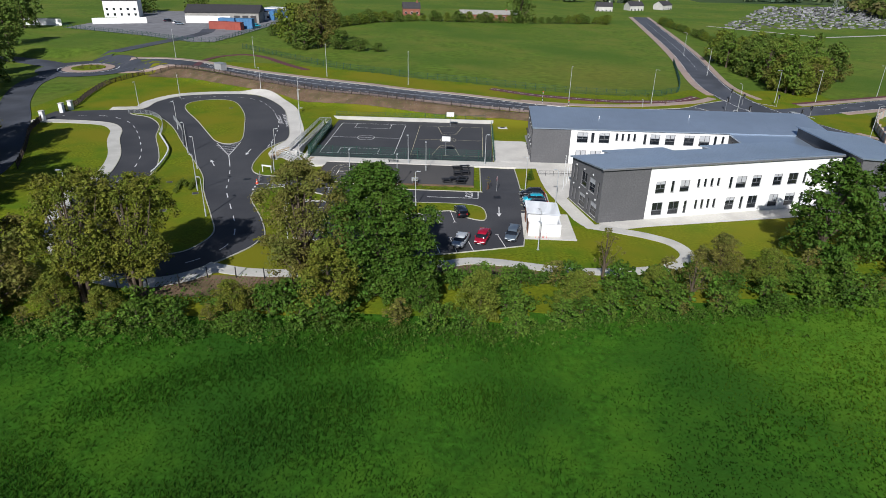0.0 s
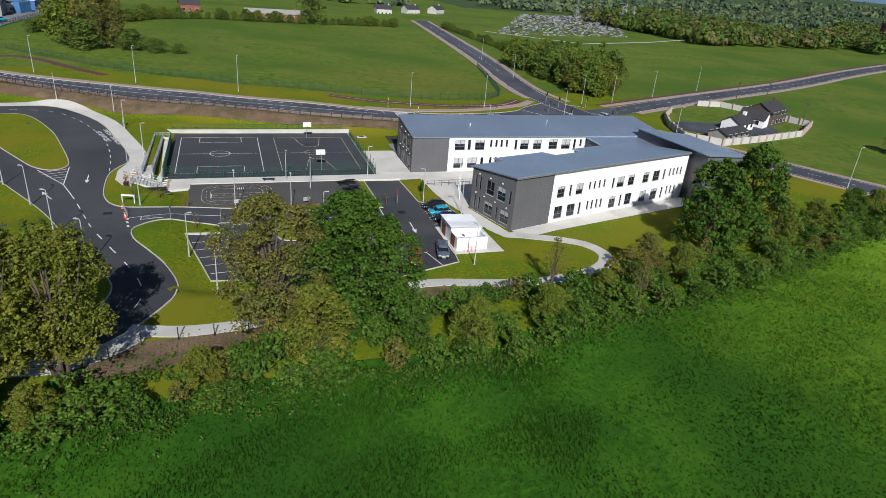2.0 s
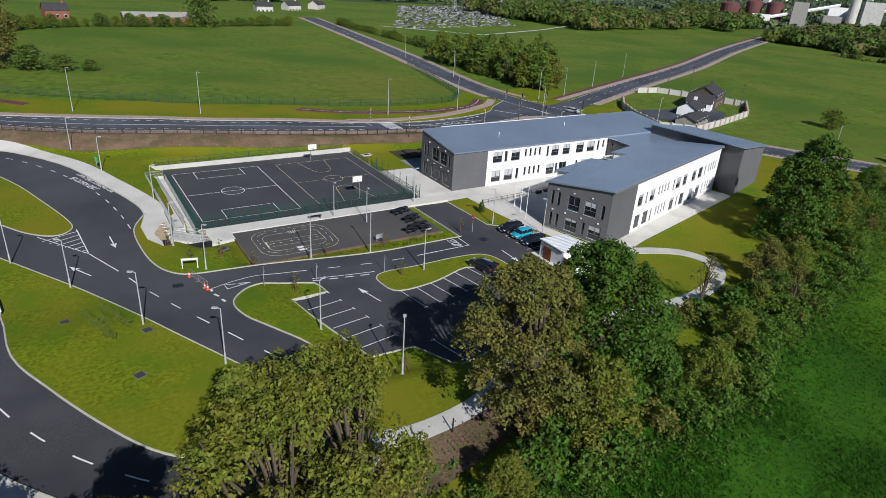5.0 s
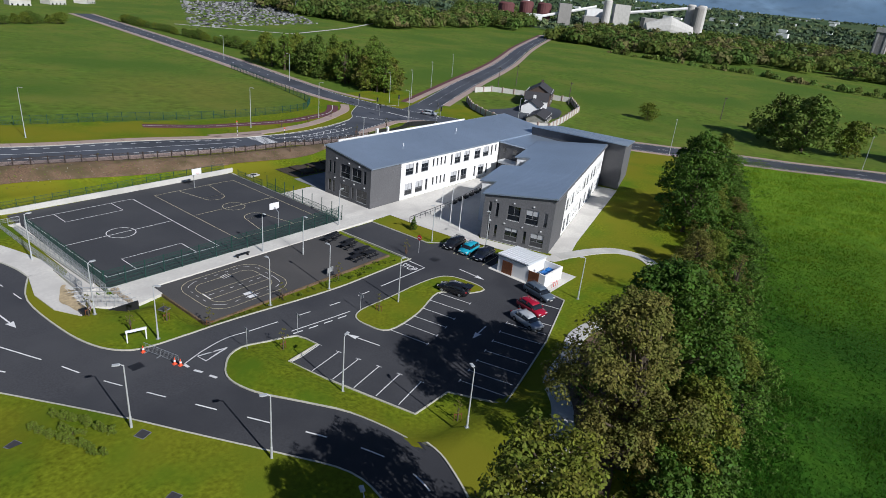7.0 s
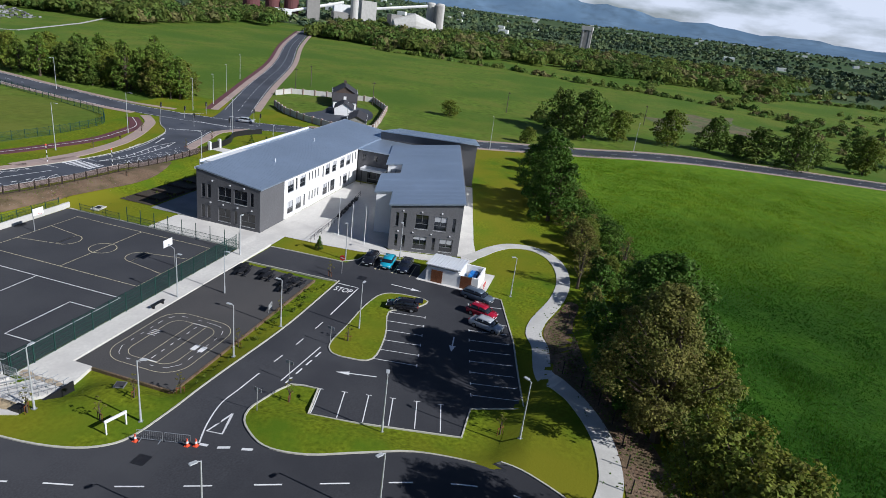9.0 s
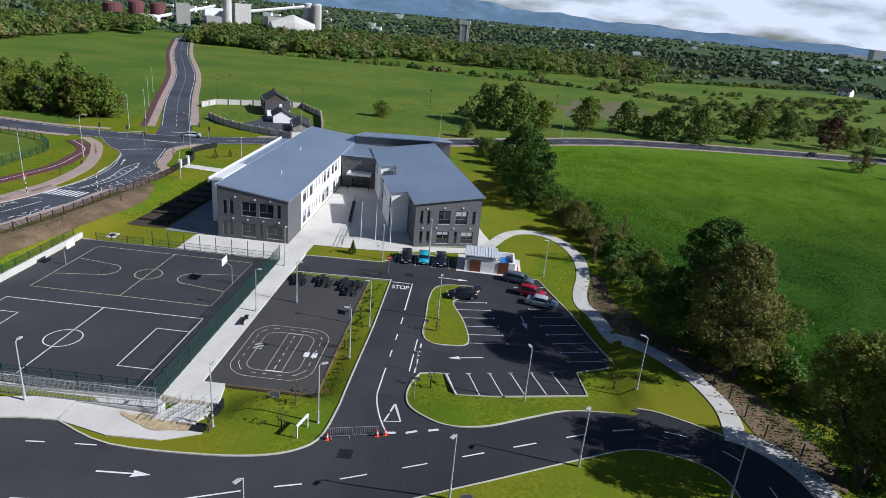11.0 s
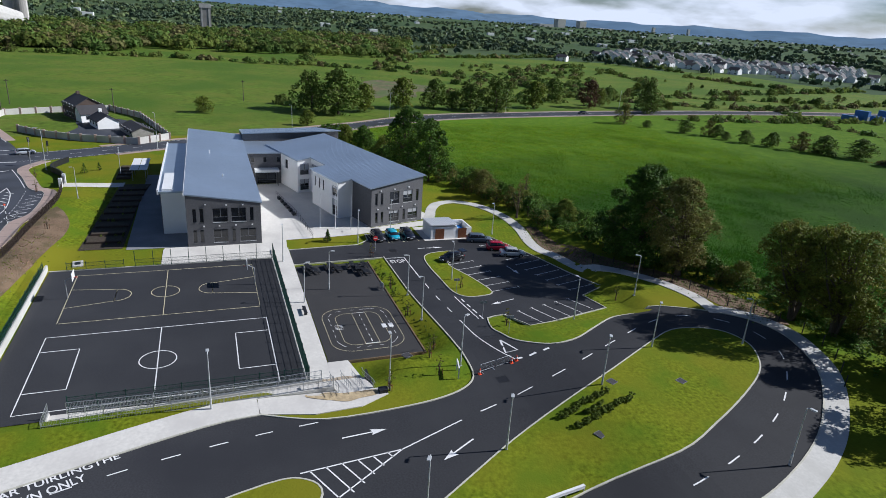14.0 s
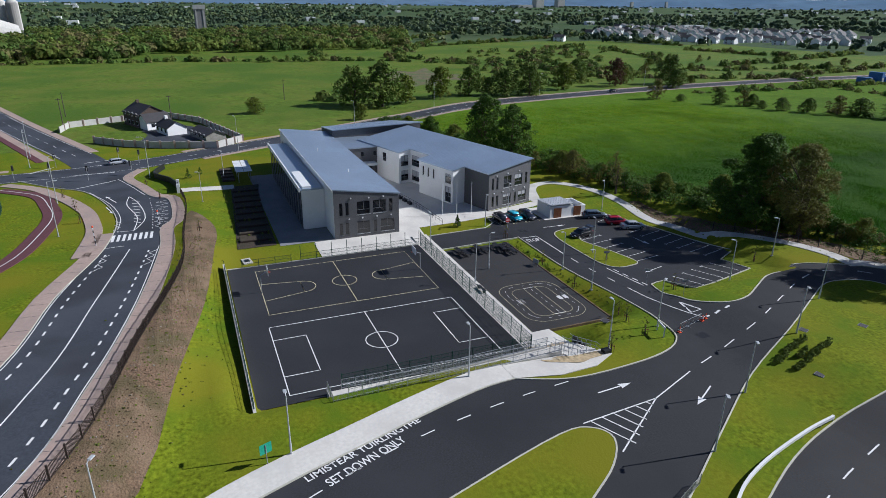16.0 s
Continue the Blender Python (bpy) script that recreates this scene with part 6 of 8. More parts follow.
M_TYRE = material("black_rubber", (0.012, 0.012, 0.012), 0.8, 0.1)
M_RIM = material("silver_wheel_rim", (0.42, 0.43, 0.45), 0.3, 0.05, metal=0.8)
M_LAMPW = material("clear_headlamp", (0.6, 0.62, 0.65), 0.15, 0.05)
M_LAMPR = material("red_tail_lamp", (0.35, 0.01, 0.01), 0.25, 0.05)


def loft(bm, sections):
    """Joins cross-sections (x, list of (y, z)) of the same count into a closed skin."""
    rings = [[bm.verts.new((x, y, z)) for y, z in sec] for x, sec in sections]
    for a, b in zip(rings, rings[1:]):
        for k in range(len(a)):
            bm.faces.new((a[k], a[(k + 1) % len(a)], b[(k + 1) % len(b)], b[k]))
    bm.faces.new(rings[0][::-1])
    bm.faces.new(rings[-1])
    bmesh.ops.recalc_face_normals(bm, faces=bm.faces)
    for f in bm.faces:
        f.smooth = True
    return bm


def car(x, y, turn, paint, label, length=4.4, height=1.5, boot_open=False, estate_back=True, pale_roof=False):
    t = thing("car", x, y, gz(x, y) + 0.02, label, "car", "parked cars", turn)
    w, L = 0.88, length / 2

    def sec(hw, z0, z1, tuck=0.9):
        return [(-hw * 0.92, z0), (hw * 0.92, z0), (hw, z0 + 0.25), (hw, z1 - 0.12), (hw * tuck, z1), (-hw * tuck, z1), (-hw, z1 - 0.12), (-hw, z0 + 0.25)]
    part("body", loft(bmesh.new(), [(-L, sec(w * 0.86, 0.32, 0.82)), (-L + 0.18, sec(w * 0.97, 0.24, 0.98)), (-L * 0.5, sec(w, 0.2, 1.0)), (L * 0.30, sec(w, 0.2, 0.98)), (L * 0.75, sec(w * 0.98, 0.22, 0.88)), (L - 0.15, sec(w * 0.93, 0.26, 0.74)), (L, sec(w * 0.82, 0.32, 0.62))]), paint, t)
    back = -L + (0.25 if estate_back else 0.75)

    def cab(hw, z):
        return [(-hw, 0.93), (hw, 0.93), (hw * 0.98, 0.93 + (z - 0.93) * 0.5), (hw * 0.82, z), (-hw * 0.82, z), (-hw * 0.98, 0.93 + (z - 0.93) * 0.5)]
    part("glazing", loft(bmesh.new(), [(back, cab(w * 0.9, 0.98)), (back + 0.3, cab(w * 0.94, height - 0.09)), (0.15, cab(w * 0.95, height - 0.06)), (L * 0.33, cab(w * 0.93, height - 0.2)), (L * 0.58, cab(w * 0.9, 0.97))]), M_GLASS, t, "dark tinted windows")
    rb = bmesh.new()
    loft(rb, [(back + 0.28, [(-w * 0.72, height - 0.10), (w * 0.72, height - 0.10), (w * 0.66, height - 0.05), (-w * 0.66, height - 0.05)]), (back + 0.6, [(-w * 0.80, height - 0.1), (w * 0.80, height - 0.1), (w * 0.72, height), (-w * 0.72, height)]),
              (0.2, [(-w * 0.80, height - 0.1), (w * 0.80, height - 0.1), (w * 0.72, height), (-w * 0.72, height)]), (L * 0.35, [(-w * 0.76, height - 0.20), (w * 0.76, height - 0.20), (w * 0.7, height - 0.13), (-w * 0.7, height - 0.13)])])
    part("roof", rb, paint, t)
    for s in (-1, 1):
        for px_, top in ((back + 0.35, height - 0.08), (-0.25, height - 0.05)):
            part("pillar", box(bmesh.new(), px_ - 0.05, px_ + 0.05, s * w * 0.86 - 0.05, s * w * 0.86 + 0.05, 0.9, top), paint, t)
        part("mirror", box(bmesh.new(), L * 0.42, L * 0.42 + 0.12, s * (w + 0.02) - 0.09, s * (w + 0.02) + 0.09, 0.95, 1.08), paint, t)
        part("headlight", box(bmesh.new(), L - 0.24, L - 0.02, s * w * 0.66 - 0.16, s * w * 0.66 + 0.16, 0.56, 0.72), M_LAMPW, t)
        part("tail_light", box(bmesh.new(), -L - 0.01, -L + 0.16, s * w * 0.74 - 0.12, s * w * 0.74 + 0.12, 0.72, 0.92), M_LAMPR, t)
        for fx in (-L * 0.6, L * 0.62):
            wh = part("wheel", tube(bmesh.new(), [(fx, s * (w - 0.2), 0.32), (fx, s * (w + 0.01), 0.32)], 0.32, 16), M_TYRE, t)
            part("rim", tube(bmesh.new(), [(fx, s * (w - 0.02), 0.32), (fx, s * (w + 0.02), 0.32)], 0.2, 12), M_RIM, wh)
    part("bumper", box(bmesh.new(), L - 0.06, L + 0.04, -w * 0.75, w * 0.75, 0.3, 0.46), M_BLACK, t)
    part("number_plate", box(bmesh.new(), L + 0.04, L + 0.05, -0.26, 0.26, 0.36, 0.46), M_TRIM, t, "plain white plate")
    if boot_open:
        part("tailgate", box(bmesh.new(), back - 0.75, back + 0.3, -w * 0.8, w * 0.8, height + 0.02, height + 0.1, ), paint, t, "raised tailgate")
    return t


P_BLACK, P_RED, P_SILVER, P_GREY, P_TURQ, P_DARK = (car_paint("black_car_paint", (0.012, 0.012, 0.016)), car_paint("red_car_paint", (0.36, 0.008, 0.03)), car_paint("silver_car_paint", (0.46, 0.48, 0.51), 0.3),
                                                    car_paint("blue_grey_car_paint", (0.10, 0.13, 0.17), 0.3), car_paint("turquoise_car_paint", (0.03, 0.36, 0.50)), car_paint("navy_car_paint", (0.012, 0.016, 0.03)))
car(5.5, 87.6, -104, P_GREY, "blue-grey estate car parked in a bay", 4.7)
car(0.9, 85.9, -104, P_RED, "bright red hatchback parked in a bay", 4.2, 1.55)
car(-2.3, 84.6, -104, P_SILVER, "silver saloon car parked in a bay", 4.5, 1.45, estate_back=False)
car(-2.6, 96.0, 102, P_BLACK, "black hatchback with its tailgate raised", 4.3, 1.5, boot_open=True)
car(9.8, 105.6, 185, P_BLACK, "black car parked nose to the kerb", 4.3)
car(9.9, 102.8, 185, P_TURQ, "turquoise hatchback in a hatched bay", 3.9, 1.5)
car(10.0, 100.0, 185, P_DARK, "dark navy car in a hatched bay", 4.3)
car(87, 176, -70, P_SILVER, "silver car waiting on the cross road", 4.4)
car(150, 172.5, 30, P_DARK, "dark car on the drive of the walled house", 4.3)
car(160.5, -30, 97, P_BLACK, "black car on the cross road", 4.3)

# bin store
store = thing("bin_store", 0, 0, 0, "white rendered bin store with timber gates and metal roof", "outbuilding")
ST = pose(7.9, 88.2, gz(8.3, 92), 0, 0, 90)
place(part("wall", box(bmesh.new(), 2.9, 7.9, -4.9, 0.0, -0.2, 2.35), M_WHITE, store), ST)
for a in ((0.0, 0.25, -4.9, 0.0), (0.25, 2.9, -4.9, -4.65), (0.25, 1.0, -0.25, 0.0), (2.65, 2.9, -0.25, 0.0)):
    place(part("yard_wall", box(bmesh.new(), a[0], a[1], a[2], a[3], -0.2, 2.0), M_WHITE, store), ST)
rf = bmesh.new()
prism(rf, [(2.75, -5.05), (8.05, -5.05), (8.05, 0.2), (2.75, 0.2)], lambda x, y: 2.36 + 0.05 * (y + 5.2), lambda x, y: 2.5 + 0.05 * (y + 5.2))
place(part("roof", rf, M_RIB, store, "pale ribbed metal roof"), ST)
sb = bmesh.new()
for k in range(12):
    x = 2.9 + 0.45 * k
    v = [sb.verts.new(p) for p in ((x - 0.03, -5.05, 2.5), (x + 0.03, -5.05, 2.5), (x + 0.03, 0.2, 2.77), (x - 0.03, 0.2, 2.77), (x - 0.03, -5.05, 2.56), (x + 0.03, -5.05, 2.56), (x + 0.03, 0.2, 2.83), (x - 0.03, 0.2, 2.83))]
    for f in ((4, 5, 6, 7), (0, 1, 5, 4), (1, 2, 6, 5), (2, 3, 7, 6), (3, 0, 4, 7)):
        sb.faces.new([v[i] for i in f])
place(part("roof_seams", sb, M_RIB, store), ST)
for x0, x1 in ((5.4, 7.1), (1.0, 2.65)):
    d = place(part("door", box(bmesh.new(), x0, x1, 0.0, 0.06, 0.0, 1.95), M_DOORW, store, "varnished timber double door"), ST)
    for k in range(6):
        part("board", box(bmesh.new(), x0 + (x1 - x0) * k / 6 + 0.01, x0 + (x1 - x0) * (k + 1) / 6 - 0.01, 0.06, 0.08, 0.04, 1.91), M_DOORW, d)
M_BINBLUE = material("blue_plastic", (0.02, 0.16, 0.50), 0.5, 0.1)
for k, m in enumerate((M_BINBLUE, M_BINBLUE, M_DKGREEN)):
    b = thing("wheelie_bin", 11.9 - 1.4 * k, 89.7, gz(11, 89.7), "blue wheeled bin inside the walled yard" if k < 2 else "green wheeled bin inside the walled yard", "bin", "bins")
    part("body", loft(bmesh.new(), [(-0.55, [(-0.5, 0.1), (0.5, 0.1), (0.5, 1.1), (-0.5, 1.1)]), (0.55, [(-0.5, 0.1), (0.5, 0.1), (0.5, 1.1), (-0.5, 1.1)])]), m, b)
    part("lid", box(bmesh.new(), -0.62, 0.62, -0.56, 0.56, 1.1, 1.22), m, b)
structure("store_apron", drape([(7.2, 87.0), (7.4, 97.4), (8.4, 97.4), (15, 97.4), (15.2, 87.0)], 0.05, skirt=0.1), M_PAVE, "pale concrete apron round the bin store", "paving")
stand = thing("cycle_stand", 9.0, 87.55, gz(9, 87.5) + 0.05, "small red steel frame beside the bin store", "stand")
for k in range(3):
    part("hoop", tube(bmesh.new(), [(k * 0.6, 0, 0), (k * 0.6, 0, 0.8), (k * 0.6 + 0.45, 0, 0.8), (k * 0.6 + 0.45, 0, 0)], 0.03, 6), M_SIGNRED, stand)


# picnic tables, benches, hoops, flagpoles
def picnic(x, y, turn):
    t = thing("picnic_table", x, y, 0.02, "dark recycled-plastic picnic table in the yard", "picnic table", "picnic tables", turn)
    for k in range(4):
        part("board", box(bmesh.new(), -0.95, 0.95, -0.36 + 0.185 * k, -0.20 + 0.185 * k, 0.71, 0.76), M_BLACK, t)
    for s in (-1, 1):
        part("seat", box(bmesh.new(), -0.95, 0.95, s * 0.75 - 0.15, s * 0.75 + 0.15, 0.42, 0.47), M_BLACK, t)
        lb = bmesh.new()
        tube(lb, [(s * 0.65, -0.75, 0.0), (s * 0.65, -0.25, 0.72)], 0.045, 6)
        tube(lb, [(s * 0.65, 0.75, 0.0), (s * 0.65, 0.25, 0.72)], 0.045, 6)
        box(lb, s * 0.65 - 0.04, s * 0.65 + 0.04, -0.85, 0.85, 0.34, 0.42)
        part("leg_frame", lb, M_BLACK, t)


for x, y, a in ((-2.4, 119.8, 10), (-3.9, 119.2, 10), (-2.3, 116.4, 5), (-3.6, 115.6, 5), (-2.6, 113.0, -5), (-4.2, 112.4, -5), (-3.0, 111.2, 0), (-5.6, 111.6, 8)):
    picnic(x, y, a)
bench = thing("bench", -17.0, 122.4, 0.13, "dark low bench on the pale walkway", "bench", turn=0)
part("seat", box(bmesh.new(), -1.1, 1.1, -0.22, 0.22, 0.4, 0.46), M_BLACK, bench)
for s in (-0.8, 0.8):
    part("leg", box(bmesh.new(), s - 0.06, s + 0.06, -0.2, 0.2, 0, 0.4), M_BLACK, bench)
for y, f in ((150.6, -1), (129.2, 1)):
    hp = thing("basketball_hoop", -6.6, y - 1.2 * f, 0.17, "basketball hoop with white backboard on a steel post", "basketball hoop", "basketball hoops")
    part("post", tube(bmesh.new(), [(0, 0, 0), (0, 0, 2.6), (0, f * 0.9, 3.1)], 0.06, 8), M_STEEL, hp)
    bd = part("backboard", box(bmesh.new(), -0.9, 0.9, f * 1.0 - 0.03, f * 1.0 + 0.03, 2.75, 3.8), M_TRIM, hp, "white backboard")
    part("rim", tube(bmesh.new(), [(0.23 * math.cos(a), f * 1.3 + 0.23 * math.sin(a), 3.0) for a in (2 * math.pi * k / 12 for k in range(13))], 0.015, 5), M_ORANGE, bd)
for x, y in ((17.4, 114.6), (16.6, 111.9), (15.7, 109.2)):
    f = thing("flagpole", x, y, gz(x, y), "bare white flagpole in the courtyard", "flagpole", "flagpoles")
    part("pole", tube(bmesh.new(), [(0, 0, 0), (0, 0, 6.5)], [0.06, 0.035], 8), M_TRIM, f)
    part("finial", tube(bmesh.new(), [(0, 0, 6.5), (0, 0, 6.56), (0, 0, 6.62)], [0.03, 0.06, 0.02], 8), M_TRIM, f)
rail = thing("courtyard_rail", 0, 0, 0, "dark low railing across the courtyard", "railing")
rail_pts = [(11.8, 116.8, 0.1), (23.6, 117.6, 0.1), (40.0, 120.2, 0.1)]
rb = bmesh.new()
for h in (1.0, 0.55):
    tube(rb, [(x, y, z + h) for x, y, z in rail_pts], 0.03, 6)
part("bar", rb, M_BLACK, rail)
for k in range(20):
    f = k / 19
    x = 11.8 + 28.2 * f
    y = float(np.interp(x, [11.8, 23.6, 40], [116.8, 117.6, 120.2]))
    part("post", tube(bmesh.new(), [(x, y, 0), (x, y, 1.1)], 0.03, 6), M_BLACK, rail)
for k in range(6):
    x = 26 + 2.2 * k
    pl = thing("planter", x, 118.3 + (x - 26) * 0.14, 0.06, "dark square planter in the courtyard", "planter", "courtyard planters", 8)
    part("box", box(bmesh.new(), -0.6, 0.6, -0.3, 0.3, 0, 0.5), M_BLACK, pl)
conifer = make_tree("small_conifer", 31, 1.9, 1.1, 0.05, 14, 12, 12, 0.055, LEAF["deep"], "small dark clipped conifer on the lawn strip", belly=0.55)
conifer.matrix_basis = pose(9.9, 114.5, gz(9.9, 114.5))
copy_thing(conifer, pose(66, 157, gz(66, 157)))
sapling = make_tree("sapling", 32, 2.6, 1.1, 1.1, 7, 6, 9, 0.05, LEAF["olive"], "staked young sapling with few leaves", limbs=4)
for s in (-0.35, 0.35):
    part("stake", tube(bmesh.new(), [(s, 0.0, -0.1), (s, 0.0, 0.9)], 0.03, 6), M_DOORW, sapling)
part("crossbar", box(bmesh.new(), -0.4, 0.4, -0.03, 0.03, 0.7, 0.78), M_DOORW, sapling)
for x, y in ((-28.7, 98.3), (-38.3, 111.0), (-39.9, 117.0), (-13.9, 98.8), (-24.3, 78.5), (-30.6, 108.9), (-11.3, 109.0), (-20.5, 109.1), (2.0, 108.7), (46, 165.5), (33, 178.5), (43, 180.5), (54, 184), (20, 158.8), (-34.5, 110.8), (60, 168.5)):
    copy_thing(sapling, pose(x, y, gz(x, y), 0, 0, x * 31 % 180))
for ob in (sapling, *sapling.children_recursive):
    bpy.data.objects.remove(ob)


def conifer(x, y, height, label):
    """A small cone-shaped conifer: drooping sprays round a thin stem."""
    r = np.random.default_rng(int(height * 100))
    t = thing("conifer", x, y, gz(x, y), label, "tree", "young conifers")
    part("trunk", tube(bmesh.new(), [(0, 0, -0.1), (0, 0, height * 0.95)], [0.06, 0.015], 6), M_BARK, t)
    centres = []
    for k in range(150):
        f = r.random() ** 1.5
        a, rad = r.uniform(0, 2 * math.pi), 0.34 * height * (1 - f) * r.uniform(0.55, 1.05)
        centres.append((rad * math.cos(a), rad * math.sin(a), height * (0.08 + 0.88 * f), 0.12))
    crown = new("crown", quads_mesh("crown", leaf_arrays(r, centres, 9, 1.0, 0.06), LEAF["deep"]))
    crown.parent = t


for cx, cy, ch in ((10.2, 114.5, 2.3), (63.5, 159.7, 2.4)):
    conifer(cx, cy, ch, "small dark cone-shaped conifer on the lawn")
# low shrubs in rows on the big lawn and beside the yard
shrub = make_tree("low_shrub", 33, 0.65, 0.95, 0.0, 8, 7, 9, 0.07, LEAF["fresh"], "low clipped shrub planted in a lawn row")
rng6 = random.Random(8)
for (ax, ay), (bx, by), n in (((-49.1, 102.0), (-47.2, 95.6), 20), ((-49.7, 99.7), (-49.0, 97.4), 8), ((-51.2, 101.3), (-49.1, 93.9), 23)):
    for k in range(n):
        f = k / (n - 1)
        x, y = ax + (bx - ax) * f + rng6.uniform(-0.25, 0.25), ay + (by - ay) * f + rng6.uniform(-0.2, 0.2)
        copy_thing(shrub, pose(x, y, gz(x, y) + 0.08, 0, 0, rng6.uniform(0, 360)) @ Matrix.Scale(rng6.uniform(0.75, 1.1), 4))
for k in range(70):
    x, y = rng6.uniform(-30, -1), rng6.uniform(107.8, 109.6)
    t = copy_thing(shrub, pose(x, y, gz(x, y), 0, 0, rng6.uniform(0, 360)) @ Matrix.Scale(rng6.uniform(0.3, 0.6), 4))
    tagged(t, "low shrub in the planted bank above the yard", group="bank planting")
for k in range(60):
    x, y = rng6.uniform(13.2, 51), 147.6 + 1.1 * (k % 6) + rng6.uniform(-0.2, 0.2)
    t = copy_thing(shrub, pose(x, y, gz(x, y), 0, 0, rng6.uniform(0, 360)) @ Matrix.Scale(rng6.uniform(0.4, 0.8), 4))
    tagged(t, "small shrub in the raised garden rows", group="garden rows")
for ob in (shrub, *shrub.children_recursive):
    bpy.data.objects.remove(ob)
for k in range(9):
    bed = thing("raised_bed", 16 + 4 * k, 150.1 - 0.2 * k, gz(16 + 4 * k, 150.1 - 0.2 * k), "low timber raised bed in the garden", "raised bed", "raised beds")
    part("frame", box(bmesh.new(), -1.2, 1.2, -2.6, 2.6, 0, 0.35), M_BROWNF, bed)
    part("soil", box(bmesh.new(), -1.1, 1.1, -2.5, 2.5, 0.35, 0.40), M_BED, bed)
# glazed shelter behind the school
shel = thing("glazed_shelter", 60.3, 147.8, gz(60.3, 147.8), "open steel shelter with pale glazed roof", "shelter", turn=0)
for sx in (-5.2, 0, 5.2):
    for sy in (-1.3, 1.3):
        part("post", tube(bmesh.new(), [(sx, sy, 0), (sx, sy, 2.5)], 0.06, 8), M_STEEL, shel)
    part("rail", box(bmesh.new(), sx - 0.05, sx + 0.05, -1.6, 1.6, 2.42, 2.52), M_STEEL, shel)
for k in range(4):
    for s_ in (-1, 1):
        part("roof_pane", box(bmesh.new(), -5.8 + 2.9 * k + 0.08, -2.9 + 2.9 * k - 0.08, 0.06 if s_ > 0 else -1.75, 1.75 if s_ > 0 else -0.06, 2.53, 2.58), M_TRIM, shel)
for k in range(4):
    bd = thing("raised_bed", 57.6 + 3.3 * k, 151.2, gz(57.6 + 3.3 * k, 151.2), "dark timber raised bed beside the shelter", "raised bed", "raised beds")
    part("frame", box(bmesh.new(), -1.0, 1.0, -1.4, 1.4, 0, 0.4), M_BROWNF, bd)
    part("soil", box(bmesh.new(), -0.9, 0.9, -1.3, 1.3, 0.4, 0.44), M_BED, bd)
structure("footpath", drape([(50, 150.5), (50, 162), (53.5, 162), (53.5, 150.5)], 0.07), M_PAVE, "pale path from the road to the north entrance", "footpath")
gate = thing("entrance_gate", 51.5, 161.9, gz(51.5, 161.9), "pale gate piers with dark gate at the rear entrance", "gate")
for s in (-1.9, 1.9):
    part("pier", box(bmesh.new(), s - 0.3, s + 0.3, -0.3, 0.3, -0.2, 2.0), M_TRIM, gate)
part("leaf", box(bmesh.new(), -1.6, 1.6, -0.04, 0.04, 0.15, 1.6), M_BLACK, gate)
structure("entrance_wall", ribbon(bmesh.new(), smooth([(53.5, 162), (60, 163.5), (68, 167), (77, 165)], n=5), 0.3, 1.3, 1.7), M_BLACK, "dark low boundary wall by the junction", "wall")
# site gate in the west
for x, y in ((-101.3, 140.6), (-101.6, 148.6), (-101.2, 151.6)):
    p = thing("gate_pier", x, y, gz(x, y), "white gate pier at the site entrance", "gate pier", "gate piers")
    part("shaft", box(bmesh.new(), -0.45, 0.45, -0.45, 0.45, -0.2, 2.2), M_TRIM, p)
    part("cap", box(bmesh.new(), -0.55, 0.55, -0.55, 0.55, 2.2, 2.35), M_CONC, p)
cab = thing("service_cabinet", -81, 199.5, gz(-81, 199.5), "green-grey utility cabinet beside the road", "cabinet", turn=-35)
part("body", box(bmesh.new(), -1.8, 1.8, -1.0, 1.0, 0, 2.1), M_SIGNGREY, cab)
part("lid", box(bmesh.new(), -1.9, 1.9, -1.1, 1.1, 2.1, 2.2), M_STEEL, cab)
# traffic lights at the junction
for x, y, a in ((73, 172, 200), (78, 190, 20), (88, 190, 120), (91, 176, 300), (70, 181, 90), (86, 171, 30), (77, 197, 30)):
    tl = thing("traffic_light", x, y, gz(x, y), "black traffic light on a grey pole", "traffic light", "junction lights", a)
    part("pole", tube(bmesh.new(), [(0, 0, 0), (0, 0, 3.2)], 0.06, 8), M_SIGNGREY, tl)
    hd = part("head", box(bmesh.new(), -0.25, 0.25, -0.35, -0.05, 2.3, 3.5), M_BLACK, tl)
    for k in range(3):
        part("lens", tube(bmesh.new(), [(0, -0.35, 2.5 + 0.4 * k), (0, -0.38, 2.5 + 0.4 * k)], 0.14, 10), M_FRAME, hd)
for x, y in ((17.8, 174.6), (23.6, 165.2)):
    bl = thing("belisha_beacon", x, y, gz(x, y), "striped crossing beacon with orange globe", "beacon", "crossing beacons")
    for k in range(7):
        part("band", tube(bmesh.new(), [(0, 0, 0.45 * k), (0, 0, 0.45 * k + 0.45)], 0.07, 8), M_BLACK if k % 2 else M_TRIM, bl)
    part("globe", tube(bmesh.new(), [(0, 0, 3.15), (0, 0, 3.25), (0, 0, 3.4), (0, 0, 3.5)], [0.06, 0.16, 0.16, 0.05], 10), M_ORANGE, bl)

# small fittings
for x, y in ((-45.8, 94.0), (-47.6, 86.3), (-52.9, 100.0), (-63.0, 158.0), (-33.5, 113.2)):
    mh = thing("manhole_cover", x, y, gz(x, y) + 0.11, "dark square iron cover set in the lawn", "manhole", "lawn manholes", 20)
    part("frame", box(bmesh.new(), -0.48, 0.48, -0.48, 0.48, -0.12, 0.02), M_FRAME, mh)
    part("cover", box(bmesh.new(), -0.42, 0.42, -0.42, 0.42, 0.02, 0.03), M_SLATE, mh)
